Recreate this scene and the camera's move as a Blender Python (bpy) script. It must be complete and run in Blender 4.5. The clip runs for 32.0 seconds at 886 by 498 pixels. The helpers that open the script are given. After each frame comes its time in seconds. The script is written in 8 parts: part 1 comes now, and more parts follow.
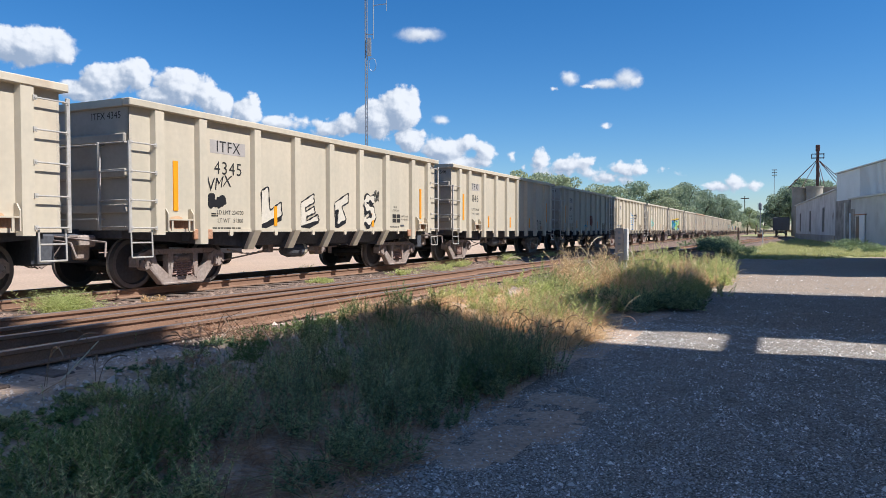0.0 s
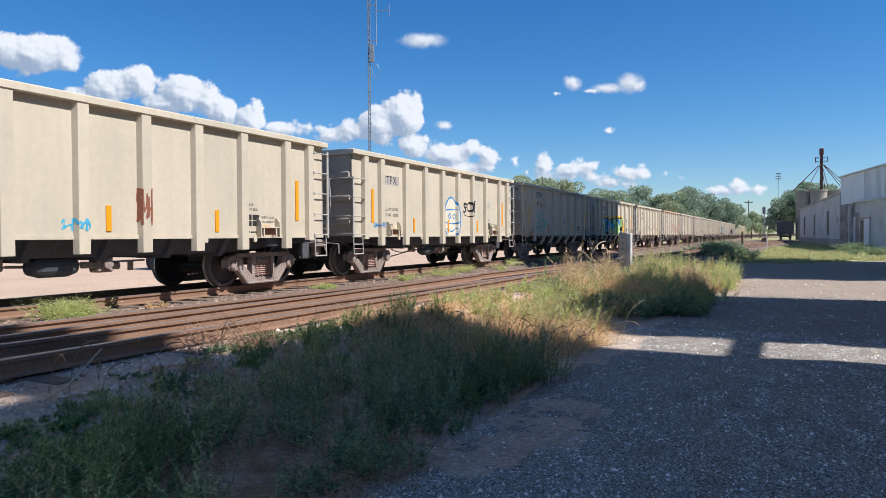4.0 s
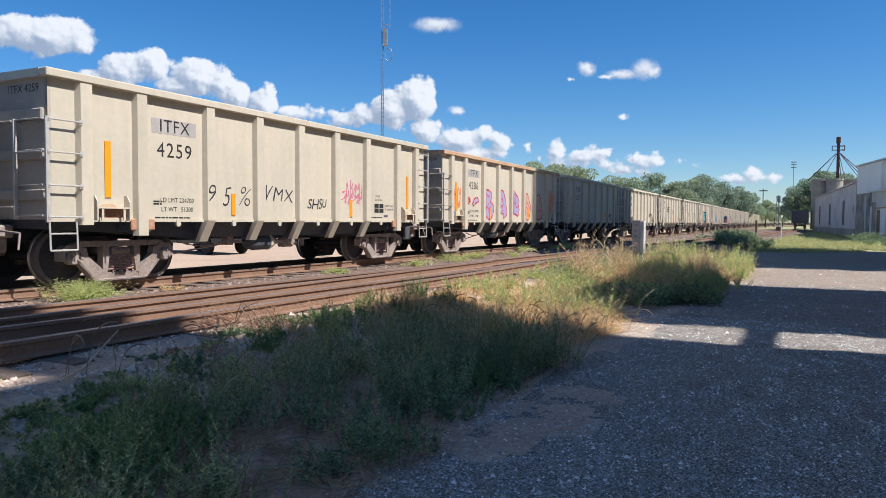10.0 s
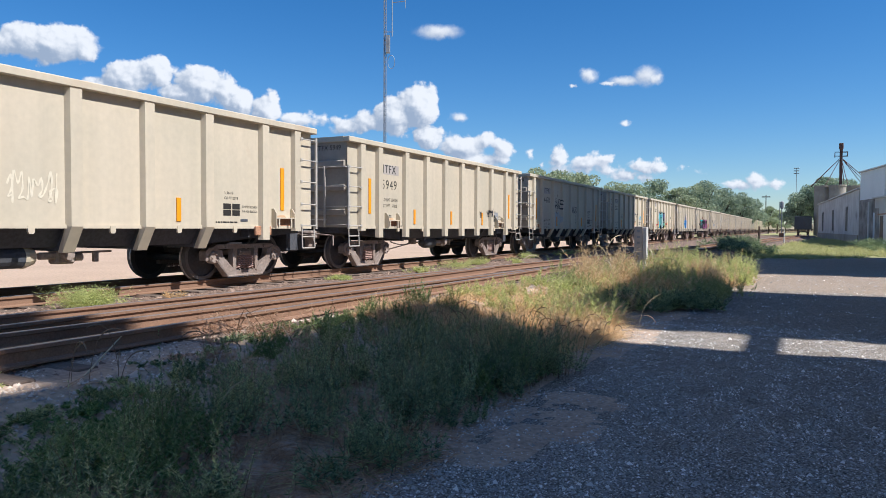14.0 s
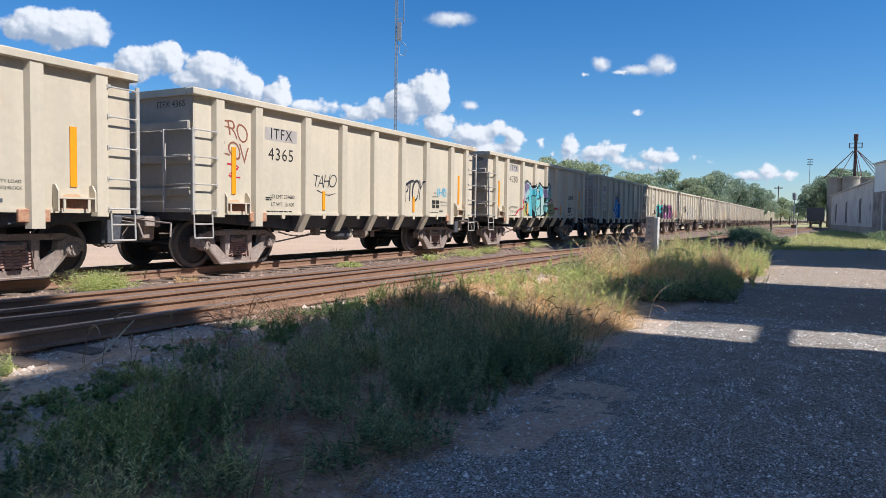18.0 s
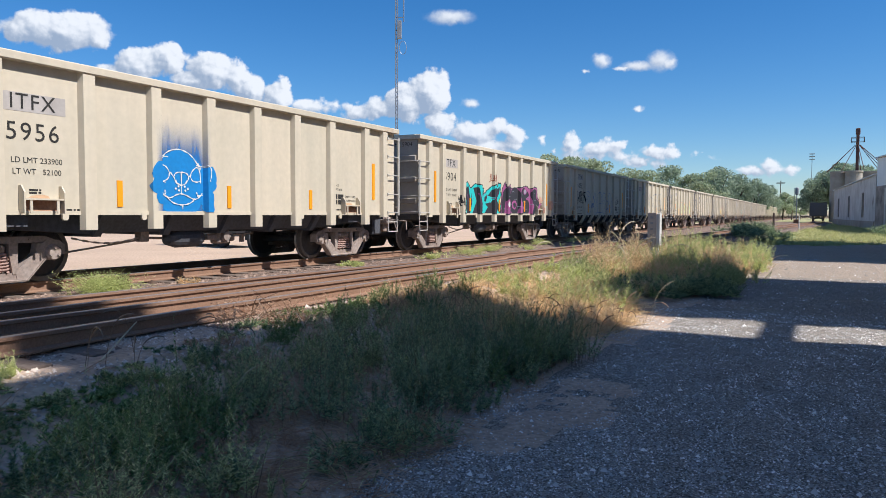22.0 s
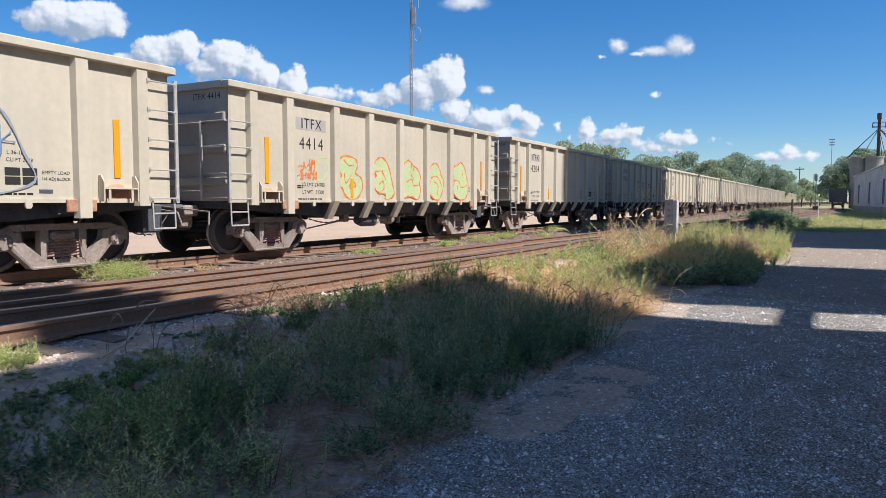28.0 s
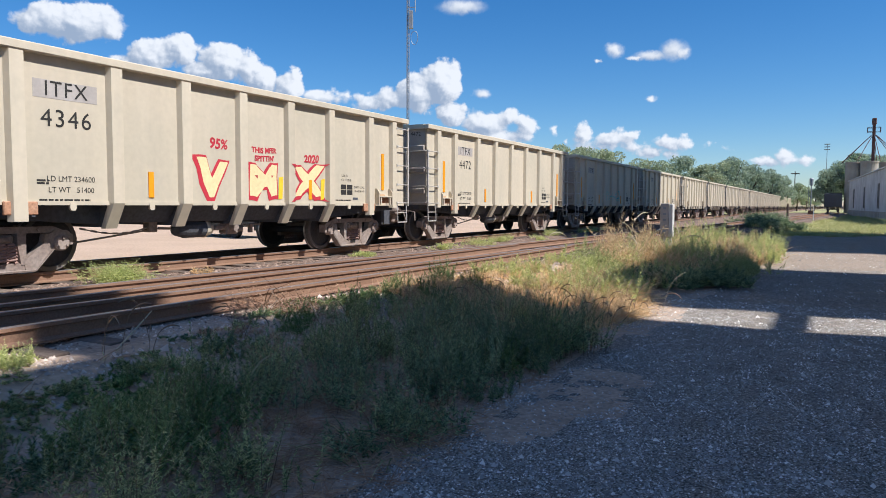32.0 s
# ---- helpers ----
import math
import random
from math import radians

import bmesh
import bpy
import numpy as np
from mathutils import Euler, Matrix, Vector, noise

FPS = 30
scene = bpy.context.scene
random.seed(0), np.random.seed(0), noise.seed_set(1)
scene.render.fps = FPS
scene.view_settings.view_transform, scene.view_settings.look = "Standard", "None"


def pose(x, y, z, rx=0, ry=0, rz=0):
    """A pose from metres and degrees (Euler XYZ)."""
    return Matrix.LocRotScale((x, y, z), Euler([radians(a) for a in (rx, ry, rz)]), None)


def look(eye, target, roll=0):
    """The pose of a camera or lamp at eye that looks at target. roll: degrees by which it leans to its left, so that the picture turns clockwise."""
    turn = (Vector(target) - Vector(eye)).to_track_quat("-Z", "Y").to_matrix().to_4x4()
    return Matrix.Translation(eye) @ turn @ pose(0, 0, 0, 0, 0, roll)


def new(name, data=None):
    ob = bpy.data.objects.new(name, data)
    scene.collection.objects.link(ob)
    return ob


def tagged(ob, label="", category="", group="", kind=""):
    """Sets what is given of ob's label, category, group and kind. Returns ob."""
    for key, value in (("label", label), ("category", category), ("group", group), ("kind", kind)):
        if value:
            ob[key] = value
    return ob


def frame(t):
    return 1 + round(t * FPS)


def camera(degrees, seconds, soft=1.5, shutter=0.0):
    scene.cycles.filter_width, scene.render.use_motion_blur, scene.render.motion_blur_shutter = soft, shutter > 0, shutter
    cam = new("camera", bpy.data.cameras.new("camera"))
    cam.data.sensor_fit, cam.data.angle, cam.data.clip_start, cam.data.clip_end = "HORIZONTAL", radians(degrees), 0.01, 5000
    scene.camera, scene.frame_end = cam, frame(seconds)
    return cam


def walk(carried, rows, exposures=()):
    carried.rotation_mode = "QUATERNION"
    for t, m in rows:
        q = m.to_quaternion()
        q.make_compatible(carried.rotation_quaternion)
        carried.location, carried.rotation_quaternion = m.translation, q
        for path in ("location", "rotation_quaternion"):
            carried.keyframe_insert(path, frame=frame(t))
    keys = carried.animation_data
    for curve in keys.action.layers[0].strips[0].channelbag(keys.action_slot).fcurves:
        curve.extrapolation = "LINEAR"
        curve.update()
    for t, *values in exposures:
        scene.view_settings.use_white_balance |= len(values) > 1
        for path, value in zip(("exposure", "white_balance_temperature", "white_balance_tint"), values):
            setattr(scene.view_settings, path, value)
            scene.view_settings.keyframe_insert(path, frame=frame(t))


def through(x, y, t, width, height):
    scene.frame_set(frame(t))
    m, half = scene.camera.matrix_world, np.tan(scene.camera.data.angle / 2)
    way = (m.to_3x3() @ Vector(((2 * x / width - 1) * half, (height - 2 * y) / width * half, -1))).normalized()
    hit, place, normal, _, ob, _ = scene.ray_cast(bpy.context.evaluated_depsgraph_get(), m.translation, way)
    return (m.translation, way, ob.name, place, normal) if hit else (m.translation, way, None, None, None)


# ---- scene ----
cam = camera(64.0, 32.0, soft=0.55)
PATH = [  # seconds, place, heading left of the track, tilt, lean
    (0, (0.009, -0.026, 1.655), 25.27, -1.51, -0.07),
    (0.5, (0.006, -0.028, 1.664), 25.26, -1.40, 0.03),
    (1, (0.007, -0.025, 1.655), 25.19, -1.15, -0.06),
    (1.5, (0.004, -0.016, 1.652), 25.12, -1.10, 0.01),
    (2, (0.008, -0.024, 1.667), 25.24, -1.15, -0.17),
    (2.5, (-0.000, -0.006, 1.667), 25.22, -1.12, -0.07),
    (3, (0.008, -0.016, 1.665), 25.12, -1.08, -0.13),
    (3.5, (0.018, -0.021, 1.664), 25.25, -0.89, -0.22),
    (5.5, (0.001, -0.023, 1.663), 26.54, -2.44, -0.10),
    (6, (-0.004, -0.010, 1.653), 26.10, -2.40, -0.16),
    (6.5, (-0.015, -0.007, 1.658), 25.95, -2.51, 0.06),
    (7, (-0.010, -0.010, 1.656), 26.10, -2.51, 0.04),
    (7.5, (-0.007, -0.015, 1.658), 26.05, -2.58, 0.02),
    (8, (-0.008, -0.019, 1.661), 25.96, -2.55, -0.02),
    (8.5, (-0.009, -0.023, 1.658), 26.25, -2.37, -0.05),
    (9, (-0.004, -0.034, 1.660), 26.37, -2.24, 0.23),
    (9.5, (-0.010, -0.026, 1.663), 26.39, -2.20, 0.28),
    (10, (-0.008, -0.033, 1.666), 26.47, -2.25, 0.27),
    (10.5, (-0.006, -0.030, 1.663), 26.43, -2.07, 0.16),
    (11, (-0.004, -0.019, 1.654), 26.29, -2.01, -0.07),
    (11.5, (-0.005, -0.029, 1.664), 26.12, -2.14, -0.06),
    (12, (-0.000, -0.033, 1.660), 26.16, -2.09, -0.06),
    (12.5, (0.005, -0.034, 1.663), 26.23, -2.07, 0.02),
    (13, (0.004, -0.030, 1.662), 26.32, -1.89, -0.05),
    (13.5, (0.009, -0.039, 1.663), 26.45, -1.85, -0.01),
    (14, (0.000, -0.040, 1.665), 26.68, -1.73, 0.22),
    (14.5, (-0.005, -0.039, 1.665), 26.80, -1.43, 0.21),
    (16.5, (-0.030, -0.023, 1.653), 26.56, -2.64, 0.74),
    (17, (-0.030, -0.034, 1.656), 26.77, -2.63, 1.07),
    (17.5, (-0.025, -0.037, 1.656), 27.23, -2.37, 1.00),
    (18, (-0.022, -0.037, 1.656), 27.44, -2.67, 0.73),
    (18.5, (-0.017, -0.037, 1.656), 27.48, -2.20, 0.28),
    (19, (-0.016, -0.036, 1.653), 27.52, -2.31, 0.34),
    (19.5, (-0.016, -0.032, 1.656), 27.69, -2.55, 0.35),
    (20, (-0.017, -0.027, 1.654), 27.37, -2.85, 0.29),
    (20.5, (-0.018, -0.021, 1.648), 27.31, -2.97, 0.17),
    (21, (-0.021, -0.020, 1.657), 27.42, -2.88, 0.12),
    (21.5, (-0.020, -0.030, 1.655), 27.53, -2.91, 0.13),
    (22, (-0.021, -0.031, 1.658), 27.62, -2.81, 0.18),
    (22.5, (-0.019, -0.022, 1.654), 27.76, -2.85, 0.15),
    (23, (-0.019, -0.030, 1.653), 27.64, -3.14, 0.21),
    (23.5, (-0.028, -0.025, 1.651), 27.72, -3.29, 0.24),
    (24, (-0.030, -0.021, 1.650), 27.65, -3.25, 0.31),
    (24.5, (-0.032, -0.028, 1.657), 27.72, -3.27, 0.47),
    (25, (-0.027, -0.025, 1.652), 27.69, -3.23, 0.44),
    (25.5, (-0.027, -0.019, 1.654), 27.68, -3.27, 0.44),
    (27.5, (-0.034, -0.035, 1.655), 28.99, -3.89, 0.06),
    (28, (-0.033, -0.032, 1.652), 28.82, -3.83, 0.04),
    (28.5, (-0.034, -0.037, 1.652), 28.57, -3.64, 0.18),
    (29, (-0.038, -0.038, 1.649), 28.53, -3.58, 0.33),
    (29.5, (-0.037, -0.038, 1.649), 28.57, -3.82, 0.53),
    (30, (-0.035, -0.046, 1.652), 28.63, -3.87, 0.47),
    (30.5, (-0.033, -0.044, 1.651), 28.74, -3.86, 0.46),
    (31, (-0.035, -0.039, 1.652), 28.70, -3.79, 0.35),
    (31.5, (-0.022, -0.044, 1.650), 28.58, -3.73, 0.26),
    (32, (-0.026, -0.047, 1.654), 28.52, -3.56, 0.21),
]
walk(cam, [(t, pose(*eye, 0, 0, turn) @ pose(0, 0, 0, 90 + tilt) @ pose(0, 0, 0, 0, 0, lean)) for t, eye, turn, tilt, lean in PATH],
     exposures=[(0, 0.46, 5450, 10), (32, 0.46, 5450, 10)])

# ---- world and sun ----
SUN_UP, SUN_TURN = 51.0, 87.0  # elevation; bearing clockwise from the track's far end
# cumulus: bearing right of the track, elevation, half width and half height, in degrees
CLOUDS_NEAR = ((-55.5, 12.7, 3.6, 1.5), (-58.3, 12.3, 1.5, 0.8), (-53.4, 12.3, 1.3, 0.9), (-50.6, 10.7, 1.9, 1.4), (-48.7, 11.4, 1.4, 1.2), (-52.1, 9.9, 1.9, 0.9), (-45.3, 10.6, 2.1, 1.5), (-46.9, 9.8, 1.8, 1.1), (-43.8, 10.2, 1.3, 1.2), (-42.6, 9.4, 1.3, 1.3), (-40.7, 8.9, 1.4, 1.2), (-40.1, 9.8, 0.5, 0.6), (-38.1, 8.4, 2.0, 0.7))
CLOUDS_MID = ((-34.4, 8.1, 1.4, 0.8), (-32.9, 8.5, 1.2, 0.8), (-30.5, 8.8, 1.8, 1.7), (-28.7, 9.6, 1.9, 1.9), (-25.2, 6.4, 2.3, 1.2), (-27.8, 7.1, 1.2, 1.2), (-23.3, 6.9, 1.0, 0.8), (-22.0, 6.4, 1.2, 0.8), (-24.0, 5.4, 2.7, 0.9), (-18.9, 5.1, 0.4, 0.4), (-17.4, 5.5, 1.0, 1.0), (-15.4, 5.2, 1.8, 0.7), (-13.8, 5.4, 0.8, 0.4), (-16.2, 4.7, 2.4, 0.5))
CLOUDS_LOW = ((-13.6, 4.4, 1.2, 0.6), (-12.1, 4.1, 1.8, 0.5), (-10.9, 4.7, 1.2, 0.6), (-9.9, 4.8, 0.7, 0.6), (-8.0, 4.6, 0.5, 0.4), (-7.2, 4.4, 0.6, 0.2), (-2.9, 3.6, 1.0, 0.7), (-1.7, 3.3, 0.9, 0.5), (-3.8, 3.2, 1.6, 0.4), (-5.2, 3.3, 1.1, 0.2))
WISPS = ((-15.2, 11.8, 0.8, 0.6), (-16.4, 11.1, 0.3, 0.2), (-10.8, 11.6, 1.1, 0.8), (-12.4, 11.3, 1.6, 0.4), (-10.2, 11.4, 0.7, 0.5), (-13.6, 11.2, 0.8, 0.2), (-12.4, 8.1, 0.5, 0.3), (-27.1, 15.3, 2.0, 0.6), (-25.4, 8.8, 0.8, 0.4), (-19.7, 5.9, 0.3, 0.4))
world = bpy.data.worlds.new("sky")
scene.world = world
world.use_nodes = True
wn, wl = world.node_tree.nodes, world.node_tree.links
sky = wn.new("ShaderNodeTexSky")
sky.sky_type, sky.sun_disc = "NISHITA", False
sky.sun_elevation, sky.sun_rotation = radians(SUN_UP), radians(SUN_TURN)
sky.air_density, sky.dust_density, sky.ozone_density = 1.0, 0.1, 4.0
wn["Background"].inputs["Strength"].default_value = 0.075
deep = wn.new("ShaderNodeHueSaturation")
deep.inputs["Saturation"].default_value = 1.28
wl.new(sky.outputs[0], deep.inputs["Color"])
wl.new(deep.outputs[0], wn["Background"].inputs["Color"])


def cloud_group():
    """Thickness of the clouds at a place (bearing, elevation) of the sky."""
    g = bpy.data.node_groups.new("cloud_field", "ShaderNodeTree")
    g.interface.new_socket("Place", in_out="INPUT", socket_type="NodeSocketVector")
    g.interface.new_socket("Thickness", in_out="OUTPUT", socket_type="NodeSocketFloat")
    n, l = g.nodes, g.links
    i, o = n.new("NodeGroupInput"), n.new("NodeGroupOutput")
    place = i.outputs[0]
    # puffy edges: the place is shifted by noise of three sizes
    for size, reach in ((0.5, 0.45), (1.4, 0.30), (3.6, 0.16), (9.0, 0.07)):
        t = n.new("ShaderNodeTexNoise")
        t.inputs["Scale"].default_value, t.inputs["Detail"].default_value = size, 4
        l.new(i.outputs[0], t.inputs["Vector"])
        sub, mad = n.new("ShaderNodeVectorMath"), n.new("ShaderNodeVectorMath")
        sub.operation, mad.operation = "SUBTRACT", "MULTIPLY_ADD"
        sub.inputs[1].default_value = (0.5, 0.5, 0.5)
        l.new(t.outputs["Color"], sub.inputs[0])
        l.new(sub.outputs[0], mad.inputs[0])
        mad.inputs[1].default_value = (reach * 2, reach * 1.6, 0)
        l.new(place, mad.inputs[2])
        place = mad.outputs[0]
    calm = i.outputs[0]  # small wisps are pulled about less
    t, sub, mad = n.new("ShaderNodeTexNoise"), n.new("ShaderNodeVectorMath"), n.new("ShaderNodeVectorMath")
    t.inputs["Scale"].default_value, t.inputs["Detail"].default_value = 1.6, 5
    l.new(i.outputs[0], t.inputs["Vector"])
    sub.operation, mad.operation = "SUBTRACT", "MULTIPLY_ADD"
    sub.inputs[1].default_value = (0.5, 0.5, 0.5)
    l.new(t.outputs["Color"], sub.inputs[0])
    l.new(sub.outputs[0], mad.inputs[0])
    mad.inputs[1].default_value = (0.9, 0.6, 0)
    l.new(calm, mad.inputs[2])
    calm = mad.outputs[0]
    best = None
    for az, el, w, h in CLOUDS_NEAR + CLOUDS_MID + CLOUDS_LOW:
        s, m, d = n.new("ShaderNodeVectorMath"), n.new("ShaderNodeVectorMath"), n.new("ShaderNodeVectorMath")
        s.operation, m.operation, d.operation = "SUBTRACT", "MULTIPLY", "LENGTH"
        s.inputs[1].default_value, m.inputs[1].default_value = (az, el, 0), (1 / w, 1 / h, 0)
        l.new(place, s.inputs[0])
        l.new(s.outputs[0], m.inputs[0])
        l.new(m.outputs[0], d.inputs[0])
        # thickness in degrees, so that small and large clouds have edges of one kind
        thick = n.new("ShaderNodeMath")
        thick.operation = "MULTIPLY_ADD"
        k = min(1.0, 0.55 * h)
        thick.inputs[1].default_value, thick.inputs[2].default_value = k, 1.0 - k
        l.new(d.outputs["Value"], thick.inputs[0])
        if best is None:
            best = thick.outputs[0]
        else:
            k = n.new("ShaderNodeMath")
            k.operation = "SMOOTH_MIN"
            k.inputs[2].default_value = 0.10
            l.new(best, k.inputs[0])
            l.new(thick.outputs[0], k.inputs[1])
            best = k.outputs[0]
    # rounded heads with creases between them
    for size, high in ((0.7, 0.36), (1.9, 0.15)):
        v, bump = n.new("ShaderNodeTexVoronoi"), n.new("ShaderNodeMath")
        v.feature, v.inputs["Scale"].default_value = "SMOOTH_F1", size
        v.inputs["Smoothness"].default_value = 0.25
        l.new(calm, v.inputs["Vector"])
        bump.operation = "MULTIPLY_ADD"
        bump.inputs[1].default_value = high
        l.new(v.outputs["Distance"], bump.inputs[0])
        l.new(best, bump.inputs[2])
        best = bump.outputs[0]
    f = n.new("ShaderNodeMath")
    f.operation = "SUBTRACT"
    f.inputs[0].default_value = 1.28
    l.new(best, f.inputs[1])
    best = f.outputs[0]
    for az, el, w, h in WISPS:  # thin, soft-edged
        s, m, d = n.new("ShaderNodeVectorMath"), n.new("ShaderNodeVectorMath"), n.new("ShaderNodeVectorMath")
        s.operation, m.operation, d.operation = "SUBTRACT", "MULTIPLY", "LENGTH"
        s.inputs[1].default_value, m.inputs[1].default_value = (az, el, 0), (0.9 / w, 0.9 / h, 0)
        l.new(calm, s.inputs[0])
        l.new(s.outputs[0], m.inputs[0])
        l.new(m.outputs[0], d.inputs[0])
        thin, k = n.new("ShaderNodeMath"), n.new("ShaderNodeMath")
        thin.operation, k.operation = "MULTIPLY_ADD", "MAXIMUM"
        thin.inputs[1].default_value, thin.inputs[2].default_value = -0.22, 0.235
        l.new(d.outputs["Value"], thin.inputs[0])
        l.new(best, k.inputs[0])
        l.new(thin.outputs[0], k.inputs[1])
        best = k.outputs[0]
    l.new(best, o.inputs[0])
    return g


def build_sky_clouds():
    co, sep = wn.new("ShaderNodeTexCoord"), wn.new("ShaderNodeSeparateXYZ")
    wl.new(co.outputs["Generated"], sep.inputs[0])
    az, el = wn.new("ShaderNodeMath"), wn.new("ShaderNodeMath")
    az.operation, el.operation = "ARCTAN2", "ARCSINE"
    wl.new(sep.outputs[0], az.inputs[0])
    wl.new(sep.outputs[1], az.inputs[1])
    wl.new(sep.outputs[2], el.inputs[0])
    join, deg = wn.new("ShaderNodeCombineXYZ"), wn.new("ShaderNodeVectorMath")
    wl.new(az.outputs[0], join.inputs[0])
    wl.new(el.outputs[0], join.inputs[1])
    deg.operation = "SCALE"
    deg.inputs["Scale"].default_value = 180 / math.pi
    wl.new(join.outputs[0], deg.inputs[0])
    group = cloud_group()

    def field(shift):
        add, g = wn.new("ShaderNodeVectorMath"), wn.new("ShaderNodeGroup")
        add.inputs[1].default_value = shift
        wl.new(deg.outputs[0], add.inputs[0])
        g.node_tree = group
        wl.new(add.outputs[0], g.inputs[0])
        return g.outputs[0]

    def ranged(src, lo, hi, to_lo=0.0, to_hi=1.0):
        r = wn.new("ShaderNodeMapRange")
        r.interpolation_type = "SMOOTHSTEP"
        for k, v in ((1, lo), (2, hi), (3, to_lo), (4, to_hi)):
            r.inputs[k].default_value = v
        wl.new(src, r.inputs[0])
        return r.outputs[0]

    def calc(op, a, b):
        m = wn.new("ShaderNodeMath")
        m.operation = op
        for k, v in enumerate((a, b)):
            if isinstance(v, float):
                m.inputs[k].default_value = v
            else:
                wl.new(v, m.inputs[k])
        return m.outputs[0]

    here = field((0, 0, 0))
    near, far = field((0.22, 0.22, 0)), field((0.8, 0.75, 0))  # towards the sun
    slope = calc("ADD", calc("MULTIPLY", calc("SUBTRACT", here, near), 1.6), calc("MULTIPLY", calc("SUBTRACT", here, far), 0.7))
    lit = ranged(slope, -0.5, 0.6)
    thick = ranged(here, 0.0, 0.19)
    # the same fair-weather cumulus, added unseen overhead and all round to brighten the shade
    puff, off, flat = wn.new("ShaderNodeTexNoise"), wn.new("ShaderNodeMath"), wn.new("ShaderNodeVectorMath")
    puff.inputs["Scale"].default_value, puff.inputs["Detail"].default_value = 3.2, 7
    flat.operation = "MULTIPLY"
    flat.inputs[1].default_value = (1, 1, 1.6)
    wl.new(co.outputs["Generated"], flat.inputs[0])
    wl.new(flat.outputs[0], puff.inputs["Vector"])
    off.operation = "ABSOLUTE"
    turn = wn.new("ShaderNodeSeparateXYZ")
    wl.new(deg.outputs[0], turn.inputs[0])
    wl.new(calc("ADD", turn.outputs[0], 26.0), off.inputs[0])
    around = calc("MAXIMUM", ranged(turn.outputs[1], 21.0, 27.0), ranged(off.outputs[0], 44.0, 54.0))
    thick = calc("MAXIMUM", thick, calc("MULTIPLY", around, ranged(puff.outputs[0], 0.55, 0.65)))
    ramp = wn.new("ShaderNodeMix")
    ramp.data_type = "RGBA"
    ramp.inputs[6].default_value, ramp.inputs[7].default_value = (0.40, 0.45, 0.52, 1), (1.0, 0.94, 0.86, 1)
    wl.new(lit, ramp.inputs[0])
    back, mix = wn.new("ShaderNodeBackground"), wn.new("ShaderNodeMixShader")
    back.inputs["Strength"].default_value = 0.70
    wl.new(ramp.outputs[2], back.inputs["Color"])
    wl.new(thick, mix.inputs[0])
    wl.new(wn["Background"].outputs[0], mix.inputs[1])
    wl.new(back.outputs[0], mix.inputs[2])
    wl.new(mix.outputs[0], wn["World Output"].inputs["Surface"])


build_sky_clouds()
sun_data = bpy.data.lights.new("sun", "SUN")
sun_data.energy, sun_data.angle, sun_data.color = 5.0, radians(1.0), (1.0, 0.87, 0.71)
sun = new("sun", sun_data)
sx, sy = math.sin(radians(SUN_TURN)), math.cos(radians(SUN_TURN))
sun.matrix_basis = look((sx * 60, sy * 60, 60 * math.tan(radians(SUN_UP))), (0, 0, 0))

# ---- sizes of the place ----
RAIL_Z = 0.60      # top of the rails over the gravel lot
TRACK_X = -11.45   # centre of the train's track
PITCH = 13.05      # from car to car


